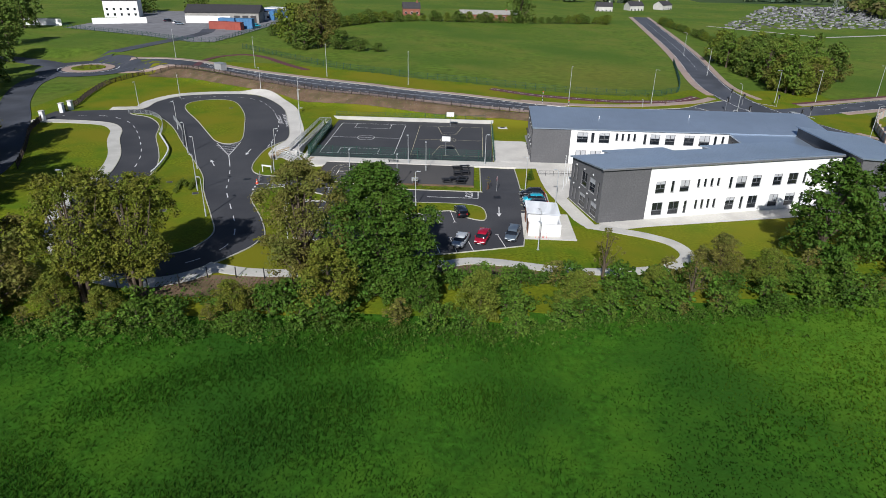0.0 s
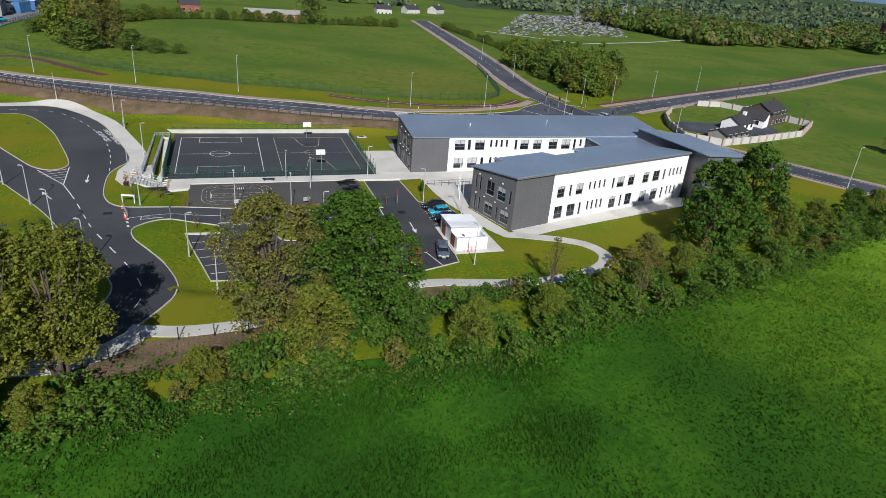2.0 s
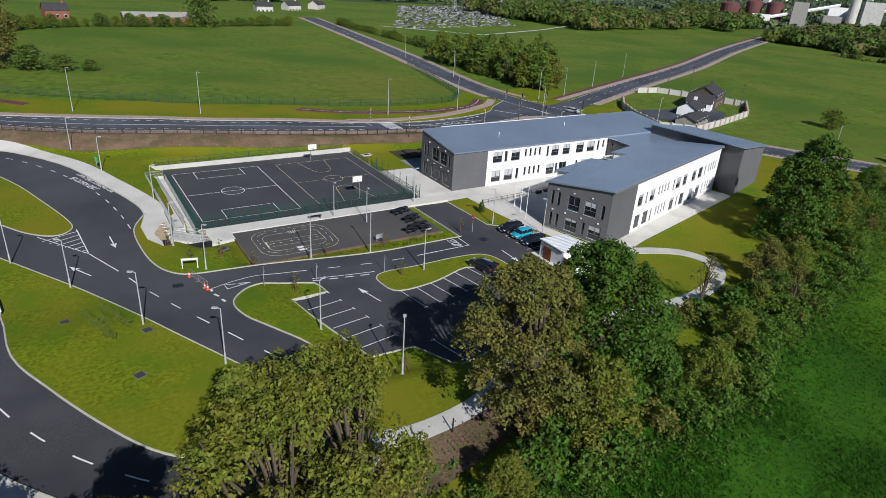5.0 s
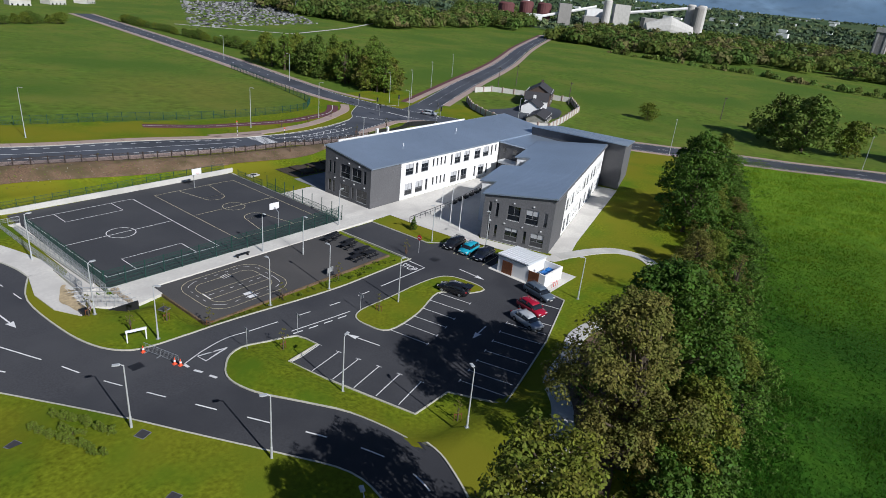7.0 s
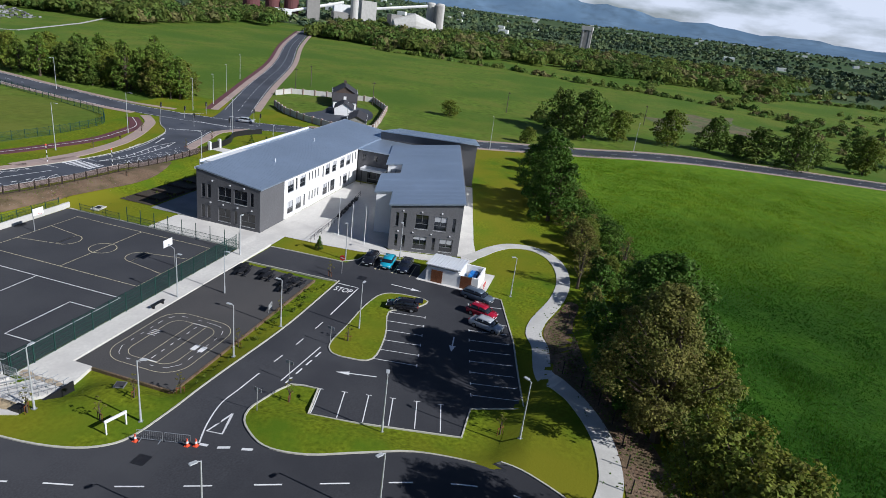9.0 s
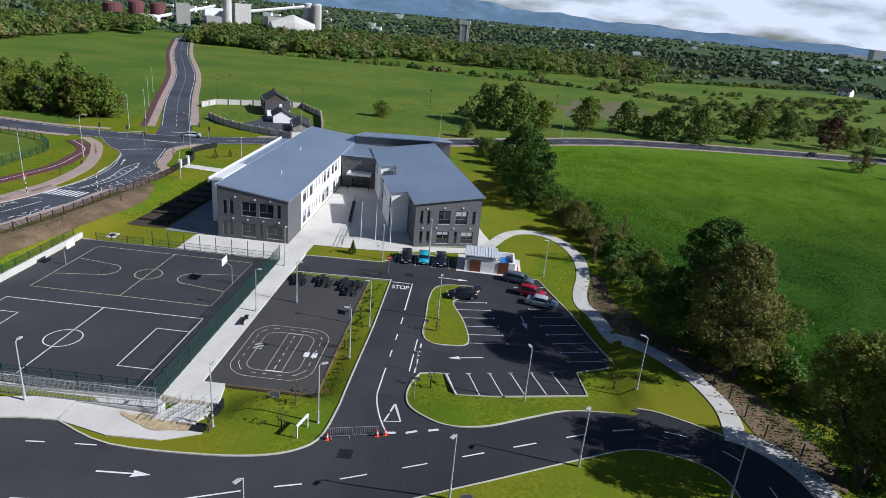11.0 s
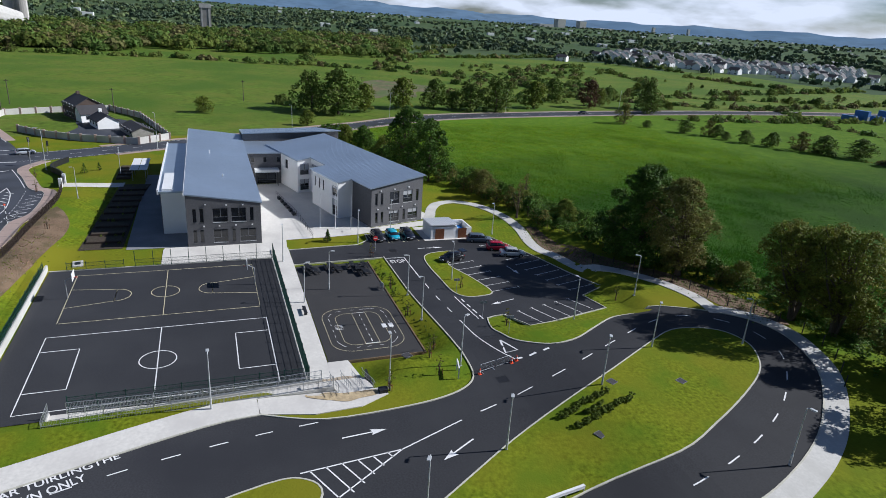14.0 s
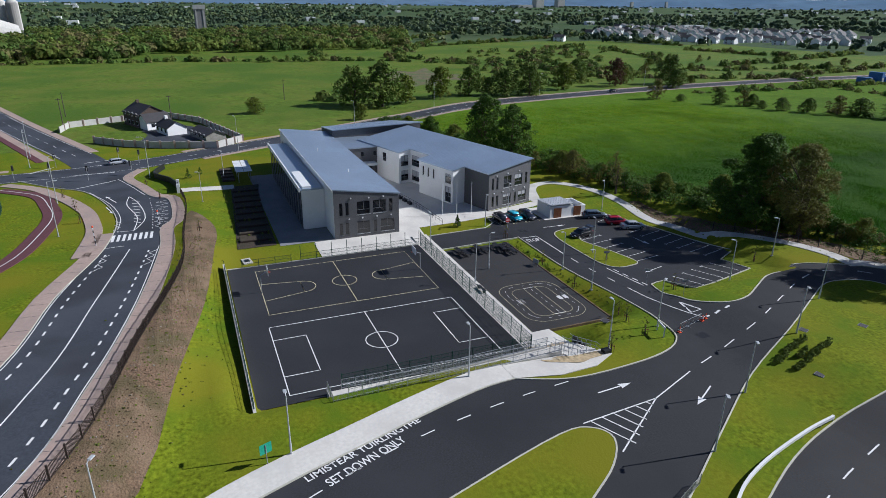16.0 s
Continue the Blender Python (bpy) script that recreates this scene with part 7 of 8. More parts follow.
for y, z in ((127.0, 3.5), (129.6, 3.5), (132.2, 3.5), (134.6, 3.5), (128.4, 7.0), (131.0, 7.0), (134.2, 7.2)):
    part("wall_light", box(bmesh.new(), 10.86, 11.0, y - 0.12, y + 0.12, z - 0.1, z + 0.1), M_TRIM, school, "small white wall light")
for v, z in ((1.6, 3.4), (4.6, 3.4), (7.6, 3.4), (10.0, 3.4), (3.2, 7.1), (6.4, 7.0), (9.4, 6.9)):
    place(part("wall_light", box(bmesh.new(), -0.14, 0.0, v - 0.12, v + 0.12, z - 0.1, z + 0.1), M_TRIM, school, "small white wall light"), B_M)
hatch = thing("access_hatch", 6.2, 152.5, gz(6.2, 152.5), "pale access hatch in the lawn corner", "hatch", turn=8)
part("slab", box(bmesh.new(), -1.1, 1.1, -0.7, 0.7, -0.1, 0.18), M_CONC, hatch)
part("lid", box(bmesh.new(), -0.5, 0.5, -0.35, 0.35, 0.18, 0.26), M_BLACK, hatch)


# ---------------------------------------------------------------- hedges and field trees
rng = random.Random(5)
for a, b in zip(HEDGE, HEDGE[1:]):
    n = max(1, int(math.dist(a, b) / 3.0))
    for k in range(n):
        f = (k + rng.random()) / n
        x, y = a[0] + (b[0] - a[0]) * f, a[1] + (b[1] - a[1]) * f
        for off in (-1.6, 1.4):
            plant(rng.choice((T_BUSH, T_BUSH, T_BUSH, T_BUSHD, T_BUSHD, T_BUSHO)), x + rng.uniform(-0.9, 0.9), y - 0.8 + off + rng.uniform(-1.0, 1.0), rng.choice((0.45, 0.6, 0.7, 0.8, 0.9, 1.1)), rng.uniform(0.5, 1.15), group="hedge")
HEDGE_N = [(-26, 61.0), (-18, 63.4), (-10, 67.0), (-3, 69.6), (4, 71.0), (14, 71.8), (24, 72.4), (36, 75.8), (46, 80.2), (60, 85.5), (74, 89)]
for a, b in zip(HEDGE_N, HEDGE_N[1:]):
    n = max(1, int(math.dist(a, b) / 1.7))
    for k in range(n):
        f = (k + rng.random()) / n
        plant(rng.choice((T_BUSH, T_BUSHD, T_BUSHD, T_BUSHO)), a[0] + (b[0] - a[0]) * f, a[1] + (b[1] - a[1]) * f + rng.uniform(-2.6, 0.5), rng.choice((0.55, 0.7, 0.85, 1.0)), rng.uniform(0.75, 1.25), group="hedge")
for src, x, y, s, tall in ((T_FAR, 157, 84, 1.65, 0.95), (T_FAR, 166, 93, 1.4, 1.0), (T_FARF, 163, 72, 1.1, 1.0), (T_FARF, 169, 54, 1.3, 1.0), (T_FAR, 172, 39, 1.15, 1.0), (T_FAR, 166, 24, 1.2, 0.9), (T_FAR, 165, 12, 1.3, 1.0), (T_FAR, 170, 31, 0.8, 0.9), (T_FARF, 176, -13, 1.25, 1.0),
                           (T_FAR, 204, -38, 1.2, 0.9), (T_COPPER, 180, -46, 1.3, 1.15), (T_FARO, 135, -35, 0.9, 0.9), (T_FARF, 157, 134, 0.8, 0.75), (T_FAR, 178, -79, 1.35, 1.0), (T_FARF, 189, -58, 0.9, 1.0), (T_FAR, 174, 4, 0.9, 0.9), (T_FARF, 131, 100, 0.6, 0.9)):
    plant(src, x, y, s, tall)
for src, x, y, s, tall in ((T_FAR, 126, -40, 0.4, 0.7), (T_FAR, 112, -48, 0.62, 0.75), (T_FARO, 105, -54, 0.7, 0.8), (T_FAR, 103, -56, 0.55, 0.8), (T_FAR, 96, -54, 0.42, 0.7), (T_FAR, 89, -57, 0.6, 0.75), (T_FAR, 82, -62, 0.65, 0.75), (T_FARO, 74, -68, 0.8, 0.8), (T_FAR, 69, -73, 0.85, 0.7),
                           (T_FAR, 60, -80, 0.9, 0.7), (T_FARO, 48, -86, 1.0, 0.8), (T_OLIVEM, -62, 257, 1.5, 0.98), (T_FARF, -74, 262, 1.7, 0.9), (T_FAR, -67, 250, 1.2, 0.7), (T_FAR, -53, 251, 0.9, 0.7), (T_FAR, -45, 248, 0.7, 0.6), (T_FAR, -38, 247, 0.5, 0.6)):
    plant(src, x, y, s, tall)
for src, x, y, s, tall in ((T_FAR, 25, 391, 1.5, 1.3), (T_FAR, -138, 164, 1.3, 1.2), (T_FAR, -142, 178, 1.3, 1.2), (T_FAR, -134, 150, 1.2, 1.1), (T_FAR, -152, 192, 1.1, 1.0), (T_FAR, -165, 215, 1.3, 1.0), (T_FAR, -178, 240, 1.3, 1.1), (T_FAR, -128, 134, 1.2, 1.1),
                           (T_FARO, -120, 118, 1.2, 1.1), (T_FAR, -118, 100, 1.2, 1.0), (T_FARF, -112, 86, 1.1, 1.0), (T_FAR, -102, 74, 1.2, 1.0), (T_FAR, -205, 290, 1.4, 1.2), (T_FAR, -225, 310, 1.4, 1.2), (T_FAR, -190, 372, 1.4, 1.0), (T_FAR, -160, 375, 1.3, 1.0)):
    plant(src, x, y, s, tall)
for k in range(64):
    f = (k + 0.5) / 64
    x, y = 92 + 36 * rng.random(), 203 + 72 * f
    if x < np.interp(y, [200, 225, 275], [98, 95, 97]) or y < 205 + 0.62 * (x - 97):
        x, y = 99 + 10 * rng.random(), 214 + 45 * f
    plant(rng.choice((T_COPSE, T_FARO, T_COPSE, T_FARF)) if y < 236 else rng.choice((T_COPSE, T_FAR, T_FARF)), x, y, rng.uniform(0.8, 1.15), rng.uniform(0.9, 1.15), group="roadside copse")
far_hedges = (((-91, 286), (-55, 352), 1.0), ((-55, 352), (21, 389), 0.9), ((21, 389), (84, 419), 0.9), ((118, 290), (116, 430), 0.8), ((98, 240), (112, 310), 0.8))
for a, b, s in far_hedges:
    n = int(math.dist(a, b) / 4.5)
    for k in range(n):
        f = k / n
        plant(rng.choice((T_FAR, T_FARF)), a[0] + (b[0] - a[0]) * f + rng.uniform(-1, 1), a[1] + (b[1] - a[1]) * f + rng.uniform(-1, 1), s * rng.uniform(0.45, 0.8), 0.8, group="far hedge")

for k, (x, y, s) in enumerate(((165, -71, 1.0), (227, -102, 0.6), (217, -81, 0.7), (236, -145, 0.5), (189, -130, 0.45), (231, -187, 0.6), (258, -245, 0.55), (218, -220, 0.5), (209, -234, 0.55), (227, -274, 0.6), (239, -30, 0.6), (266, -137, 0.6), (321, -192, 0.5), (282, -195, 0.55))):
    for dx, dy, q in ((0, 0, 1.0), (8, -9, 0.7), (-6, 7, 0.6), (13, -22, 0.5)):
        if (k + int(dx)) % 3 or not dx:
            plant((T_FAR, T_FARF, T_FAR, T_FARO)[(k + int(q * 10)) % 4], x + dx, y + dy, s * q, 0.85, group="pasture trees")
# woods and hedgerows of the plain
nrng = np.random.default_rng(9)


def low_tree(r, x, y, z, h, w, n=46):
    """A far tree as an uneven cap of leaf clumps."""
    d = r.normal(size=(n, 3))
    d /= np.linalg.norm(d, axis=1)[:, None]
    d[:, 2] = np.abs(d[:, 2]) * 1.0 - 0.25 * (r.random(n) < 0.4)
    rad = r.uniform(0.6, 1.05, n)[:, None]
    p = np.array([x, y, z + h * 0.42]) + d * rad * np.array([w / 2, w / 2, h * 0.58])
    nrm = d + r.normal(scale=0.35, size=d.shape)
    nrm /= np.linalg.norm(nrm, axis=1)[:, None]
    t = np.cross(nrm, r.normal(size=nrm.shape))
    t /= np.linalg.norm(t, axis=1)[:, None]
    b = np.cross(nrm, t)
    s = (1.15 * w / math.sqrt(n) * r.uniform(0.7, 1.3, n))[:, None]
    return np.stack([p - t * s, p - b * s * 0.7, p + t * s, p + b * s * 0.7], 1)


def wood(name, spots, label, n=150, mats=None):
    """Trees of a wood, parted by the green of their leaves."""
    mats = mats or (M_WOODL, M_WOODD, M_WOODO)
    kinds = nrng.choice(len(mats), len(spots), p=(0.5, 0.32, 0.18)[:len(mats)] if len(mats) == 3 else None)
    for k, mat in enumerate(mats):
        chosen = [q for q, kind in zip(spots, kinds) if kind == k]
        quads = np.concatenate([low_tree(nrng, x, y, plain_z(x, y), h, w, n) for x, y, h, w in chosen])
        tagged(new(name, quads_mesh(name, quads, mat)), label, "woodland", kind="stuff")


def in_band(n, x0, x1, lo, hi, hs, ws):
    """Trees strewn between two lines y = lo(x) and y = hi(x)."""
    out = []
    for _ in range(n):
        x = nrng.uniform(x0, x1)
        y = nrng.uniform(lo(x), hi(x))
        out.append((x, y, nrng.uniform(*hs), nrng.uniform(*ws)))
    return out


def along(a, b, step, hs, ws, wob=2.0):
    n = max(2, int(math.dist(a, b) / step))
    return [(a[0] + (b[0] - a[0]) * k / n + nrng.normal() * wob, a[1] + (b[1] - a[1]) * k / n + nrng.normal() * wob, nrng.uniform(*hs), nrng.uniform(*ws)) for k in range(n + 1)]


wood("woodland", in_band(1100, 425, 800, lambda x: -20 - (x - 425) * 0.35 + 215 * (x < 470), lambda x: 330 + (x - 425) * 0.35, (7, 13), (11, 18)), "mixed spring woodland on the plain")
wood("woodland", in_band(420, 300, 470, lambda x: 398 + (x - 300) * 0.12, lambda x: 560 + (x - 300) * 0.9, (9, 15), (11, 17)), "mixed spring woodland beyond the cemetery")
wood("woodland", in_band(260, 470, 800, lambda x: 395 + (x - 470) * 0.4, lambda x: 470 + (x - 470) * 0.75, (9, 14), (11, 17)), "mixed spring woodland before the works")
hedge_lines = [((392, 262), (392, 150)), ((392, 150), (352, 20)), ((352, 20), (300, -40)), ((300, -40), (205, -85)), ((470, -10), (560, -180)), ((352, 10), (470, -25)), ((280, -60), (395, -110)), ((395, -110), (470, -220)), ((212, -60), (300, -110)), ((188, -95), (330, -190)), ((330, -190), (420, -215)), ((250, -190), (320, -420)), ((180, -150), (215, -300)), ((215, -300), (300, -520))]
hedge_lines += [((145, -70), (140, -260)), ((560, -180), (720, -420)), ((600, -60), (820, -260)), ((70, -130), (180, -170)), ((10, -75), (-60, -130)), ((455, -330), (620, -330)), ((180, 100), (240, 60)), ((120, -300), (200, -480)), ((205, -85), (185, -150)), ((74, -69), (30, -96)), ((382, 12), (338, -18)), ((338, -18), (275, -57)), ((275, -57), (247, -98)), ((247, -98), (228, -166)), ((228, -166), (221, -251)), ((403, -287), (300, -312)), ((430, -20), (620, -120)), ((400, 60), (620, 20))]
spots = []
for a, b in hedge_lines:
    spots += along(a, b, 4.5, (2.5, 6.5), (4.5, 8.0))
spots += in_band(190, 190, 430, lambda x: -40 - (x - 190) * 0.75, lambda x: 30 - (x - 190) * 0.45, (2.5, 6), (4, 7))
wood("hedgerows", spots, "overgrown hedgerows and scrub between the fields", 70)
spots, nearer = [], []
for _ in range(760):
    d, a = 650 + 3950 * nrng.random() ** 1.3, radians(nrng.uniform(-75, 62))
    x, y, turn, ln = d * math.cos(a), 100 + d * math.sin(a), nrng.uniform(-0.5, 0.5) + a + math.pi / 2, nrng.uniform(60, 260)
    (nearer if d < 1300 else spots).extend(along((x, y), (x + ln * math.cos(turn), y + ln * math.sin(turn)), 9 + d * 0.004, (5, 10), (9, 16), 3 + d * 0.004))
nearer = [p for p in nearer if not (390 < p[0] < 950 and -860 < p[1] < -345) or nrng.random() < 0.08]
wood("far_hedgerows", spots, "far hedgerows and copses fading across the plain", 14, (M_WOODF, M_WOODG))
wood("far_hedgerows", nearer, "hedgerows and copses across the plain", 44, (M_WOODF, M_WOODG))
spots = []
for _ in range(120):
    d, a = nrng.uniform(520, 1500), radians(nrng.uniform(62, 135))
    x, y, ln = d * math.cos(a), 100 + d * math.sin(a), nrng.uniform(40, 150)
    spots += along((x, y), (x + ln, y + ln * nrng.uniform(-0.5, 0.5)), 8, (6, 12), (9, 14), 4)
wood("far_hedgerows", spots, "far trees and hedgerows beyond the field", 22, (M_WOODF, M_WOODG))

# hills on the horizon, the blue haze of distance painted into their colour
M_HILL = material("hazy_distant_hill", (0.120, 0.185, 0.265), 0.95, 0.22, 0.012, 0.003, second=(0.095, 0.155, 0.235), spec=0.0)


def hills(name, dist, prof, label, seed):
    n = 160
    verts, faces = [], []
    for k in range(n + 1):
        a = -75 + 165 * k / n
        top = np.interp(a, *prof) * (1 + 0.10 * math.sin(a * 0.9 + seed) + 0.06 * math.sin(a * 2.3 + seed * 2))
        for d, h in ((dist - 500, 12), (dist - 250, 16 + top * 0.3), (dist, 18 + top), (dist + 200, 10 + top * 0.8)):
            verts.append((d * math.cos(radians(a)), 100 + d * math.sin(radians(a)), h))
    for k in range(n):
        for j in range(3):
            p = k * 4 + j
            faces.append((p, p + 1, p + 5, p + 4))
    me = bpy.data.meshes.new(name)
    me.from_pydata(verts, [], faces)
    me.polygons.foreach_set("use_smooth", np.ones(len(faces), bool))
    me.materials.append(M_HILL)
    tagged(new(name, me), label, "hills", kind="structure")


hills("backdrop_hills", 4700, ([-75, -45, -30, -18, -8, 0, 8, 16, 30, 60, 90], [58, 62, 52, 66, 84, 118, 190, 225, 200, 150, 80]), "hills far across the plain, coloured blue for haze", 1.0)


# ---------------------------------------------------------------- houses, works, cemetery
def gable_house(name, x, y, z, turn, w, d, h, roof_h, label, wall=None, roof=None, group="", rows_=2, chimney=True, n_win=0):
    """A house with gabled roof along its width, windows on both long sides and a chimney."""
    t = thing(name, x, y, z, label, "house", group, turn)
    wb = bmesh.new()
    v = [wb.verts.new(p) for p in ((-w / 2, -d / 2, -0.5), (w / 2, -d / 2, -0.5), (w / 2, d / 2, -0.5), (-w / 2, d / 2, -0.5), (-w / 2, -d / 2, h), (w / 2, -d / 2, h), (w / 2, d / 2, h), (-w / 2, d / 2, h), (-w / 2, 0, h + roof_h), (w / 2, 0, h + roof_h))]
    for f in ((0, 1, 5, 4), (2, 3, 7, 6), (1, 2, 6, 9, 5), (3, 0, 4, 8, 7)):
        wb.faces.new([v[i] for i in f])
    part("wall", wb, wall or M_WHITE, t)
    rb = bmesh.new()
    o, e = 0.35, 0.3
    for s in (-1, 1):
        p = [(-w / 2 - o, s * (d / 2 + e), h - e * roof_h / (d / 2)), (w / 2 + o, s * (d / 2 + e), h - e * roof_h / (d / 2)), (w / 2 + o, 0, h + roof_h), (-w / 2 - o, 0, h + roof_h)]
        lo = [rb.verts.new(q) for q in p]
        hi = [rb.verts.new((q[0], q[1], q[2] + 0.18)) for q in p]
        rb.faces.new(lo)
        rb.faces.new(hi)
        for i in range(4):
            rb.faces.new((lo[i], lo[(i + 1) % 4], hi[(i + 1) % 4], hi[i]))
    bmesh.ops.recalc_face_normals(rb, faces=rb.faces)
    r = part("roof", rb, roof or M_SLATE, t)
    if chimney:
        part("chimney", box(bmesh.new(), w * 0.3, w * 0.3 + 0.9, -0.45, 0.45, h + roof_h - 0.7, h + roof_h + 1.0), wall or M_WHITE, r)
    n = n_win or max(2, int(w / 3))
    for s in (-1, 1):
        for k in range(n):
            for fl in range(rows_):
                if n_win:
                    cx, cz = -w / 2 + (k + 0.5) * w / n, 0.9 + fl * 2.7
                    part("window", box(bmesh.new(), cx - 0.8, cx + 0.8, s * d / 2 - 0.05, s * d / 2 + 0.05, cz, cz + 1.3), M_GLASS, t)
                    continue
                cx, cz = -w / 2 + (k + 0.5) * w / n, 0.9 + fl * 2.7
                fr = part("window", box(bmesh.new(), cx - 0.62, cx + 0.62, s * d / 2 - 0.05, s * d / 2 + 0.05, cz - 0.05, cz + 1.25), M_TRIM, t)
                part("pane", box(bmesh.new(), cx - 0.55, cx + 0.55, s * d / 2 - 0.07, s * d / 2 + 0.07, cz + 0.02, cz + 1.18), M_GLASS, fr)
    return t


# walled bungalow by the junction
M_BROWNB = material("dark_brown_brick", (0.085, 0.062, 0.050), 0.85, 0.2, 1.5, 0.2)
gable_house("detached_house", 144, 171, gz(144, 171), 25, 12, 9, 4.3, 2.6, "dark brown brick house with dark slate roof", M_BROWNB, rows_=2)
gable_house("detached_house", 126, 163, gz(126, 163), 22, 9, 6, 2.3, 1.8, "low white gabled house with slate roof", rows_=1)
gable_house("garage", 114, 152.8, gz(114, 152), 20, 12, 6, 1.7, 1.3, "low dark-roofed garage behind the garden wall", M_STONE, rows_=1, chimney=False)
gable_house("detached_house", 137, 168, gz(137, 168), -62, 8, 6, 2.6, 2.2, "brown side wing with slate roof", rows_=1, chimney=False)
wall_line = [(117, 184), (109, 176), (103, 166), (97, 151), (104, 143.5), (120, 147.5), (143, 154), (158, 165), (152, 182), (146, 194), (137, 195.5)]
gw = thing("garden_wall", 117, 184, gz(117, 184), "pale rendered garden wall with brick piers", "garden wall")
gw.matrix_basis = Matrix.Identity(4)
for a, b in zip(wall_line, wall_line[1:]):
    n = max(1, round(math.dist(a, b) / 4))
    for k in range(n):
        p = [(a[0] + (b[0] - a[0]) * f, a[1] + (b[1] - a[1]) * f) for f in (k / n, (k + 1) / n)]
        part("wall_bay", ribbon(bmesh.new(), p, 0.25, 1.9, 2.3), M_CONC, gw)
        x, y = p[0]
        part("pier", box(bmesh.new(), x - 0.3, x + 0.3, y - 0.3, y + 0.3, gz(x, y) - 0.3, gz(x, y) + 2.15), M_PINK, gw)
structure("driveway", drape(smooth([(104, 164), (112, 172), (124, 170), (138, 172), (140, 160), (124, 152), (112, 155)], True), 0.05), M_ROAD, "grey asphalt drive of the walled house", "drive")

# housing estate on the plain
estate = gable_house("terraced_house", 0, 0, -2.2, 0, 12, 9, 5.2, 2.8, "white terraced house with dark roof in the estate", group="housing estate", n_win=2, chimney=False)
for k in range(7):
    for i in range(30):
        f, g = i / 29, k / 6
        if (i // 4 + k) % 5 == 4 or (i + 2 * k) % 9 == 5:
            continue
        bx = float(np.interp(f, (0, 0.3, 0.55, 1), (680, 540, 462, 415))) + 230 * g + nrng.uniform(-4, 4)
        by = float(np.interp(f, (0, 0.3, 0.55, 1), (-372, -398, -418, -560))) - 235 * g - 30 * f * g + nrng.uniform(-4, 4)
        copy_thing(estate, pose(bx, by, -2.2, 0, 0, -64 + 10 * math.sin(i * 0.7 + k) + (90 if (i + k) % 5 == 0 else 0)))
copy_thing(estate, pose(560, -250, -2.2, 0, 0, 40))
for ob in (estate, *estate.children_recursive):
    bpy.data.objects.remove(ob)
# scattered far buildings
fb = bmesh.new()
for _ in range(150):
    d, a = nrng.uniform(1100, 4300), radians(nrng.uniform(-60, 35))
    x, y, w = d * math.cos(a), 100 + d * math.sin(a), nrng.uniform(8, 22)
    z = plain_z(x, y)
    box(fb, x, x + w * 0.6, y, y + w, z - 1, z + nrng.uniform(4, 8))
tagged(structure("far_buildings", fb, M_WHITE, "pale sheds and houses scattered over the plain", "buildings"), kind="stuff")
fb = bmesh.new()
for x, y, w, h in ((3300, -1850, 50, 62), (3350, -2020, 44, 58), (3300, -2480, 16, 52), (3250, -2700, 14, 55), (3200, -1720, 90, 30), (3400, -2250, 120, 26)):
    box(fb, x, x + w, y, y + w, -3, h)
structure("far_buildings", fb, M_CONC, "pale tower blocks of the distant town", "buildings")

tower = thing("tower", 735, 127, -2.5, "grey concrete tower above the woods", "tower")
part("shaft", box(bmesh.new(), -6, 6, -6, 6, 0, 31), M_STONE, tower)
part("head", box(bmesh.new(), -6.6, 6.6, -6.6, 6.6, 31, 35.5), M_CONC, tower)
for s in (-1, 1):
    part("fin", box(bmesh.new(), -6.3, -6.0, s * 4 - 0.8, s * 4 + 0.8, 2, 31), M_CONC, tower)
# cement works
M_RUST = material("dull_red_steel", (0.120, 0.045, 0.045), 0.8, 0.15, 0.05, 0.02)
works = thing("cement_works", 690, 405, -2.5, "pale grey cement works with silos and conveyors", "factory", turn=33)
works.matrix_basis = pose(690, 405, -2.5, 0, 0, 33) @ Matrix.Diagonal((0.6, 0.6, 0.78, 1))
for x, y, w, d, h, m in ((-60, -70, 40, 26, 26, M_STONE), (-20, -20, 36, 30, 40, M_CONC), (-50, 40, 44, 28, 20, M_STONE), (20, -110, 60, 20, 22, M_CONC), (-30, 90, 30, 24, 34, M_STONE), (30, 20, 30, 44, 30, M_WHITE), (-70, 150, 50, 30, 16, M_WHITE)):
    part("building_block", box(bmesh.new(), x - w / 2, x + w / 2, y - d / 2, y + d / 2, 0, h), m, works)
for x, y, r, h, m in ((-30, -150, 9, 48, M_CONC), (-30, -170, 9, 48, M_CONC), (-50, -160, 9, 46, M_STONE), (-20, 130, 14, 30, M_RUST), (-10, 165, 14, 30, M_RUST), (-25, 205, 16, 26, M_RUST), (-40, 10, 8, 44, M_CONC)):
    bm = tube(bmesh.new(), [(x, y, 0), (x, y, h), (x, y, h + 2)], [r, r, r * 0.7], 18)
    part("silo", bm, m, works)
part("conveyor", tube(bmesh.new(), [(-40, -140, 44), (-30, -30, 30)], 2.2, 6), M_WHITE, works)
part("conveyor", tube(bmesh.new(), [(-30, 30, 34), (-40, 140, 12)], 2.2, 6), M_WHITE, works)
dome = bmesh.new()
tube(dome, [(-95, -150, 0), (-95, -140, 9), (-95, -100, 15), (-95, -60, 9), (-95, -50, 0)], [1, 12, 17, 12, 1], 16)
part("storage_dome", dome, M_CONC, works, "low pale storage dome")

# cemetery: rows of headstones
stones = bmesh.new()
for _ in range(1500):
    f, g = nrng.random(), nrng.random()
    x, y = 140 + 120 * f + 110 * g, 400 + 30 * f + 200 * g
    s, t = nrng.uniform(0.5, 1.3), nrng.uniform(0.9, 2.0)
    box(stones, x - s, x + s, y - 0.35, y + 0.35, -2.4, -2.0 + t)
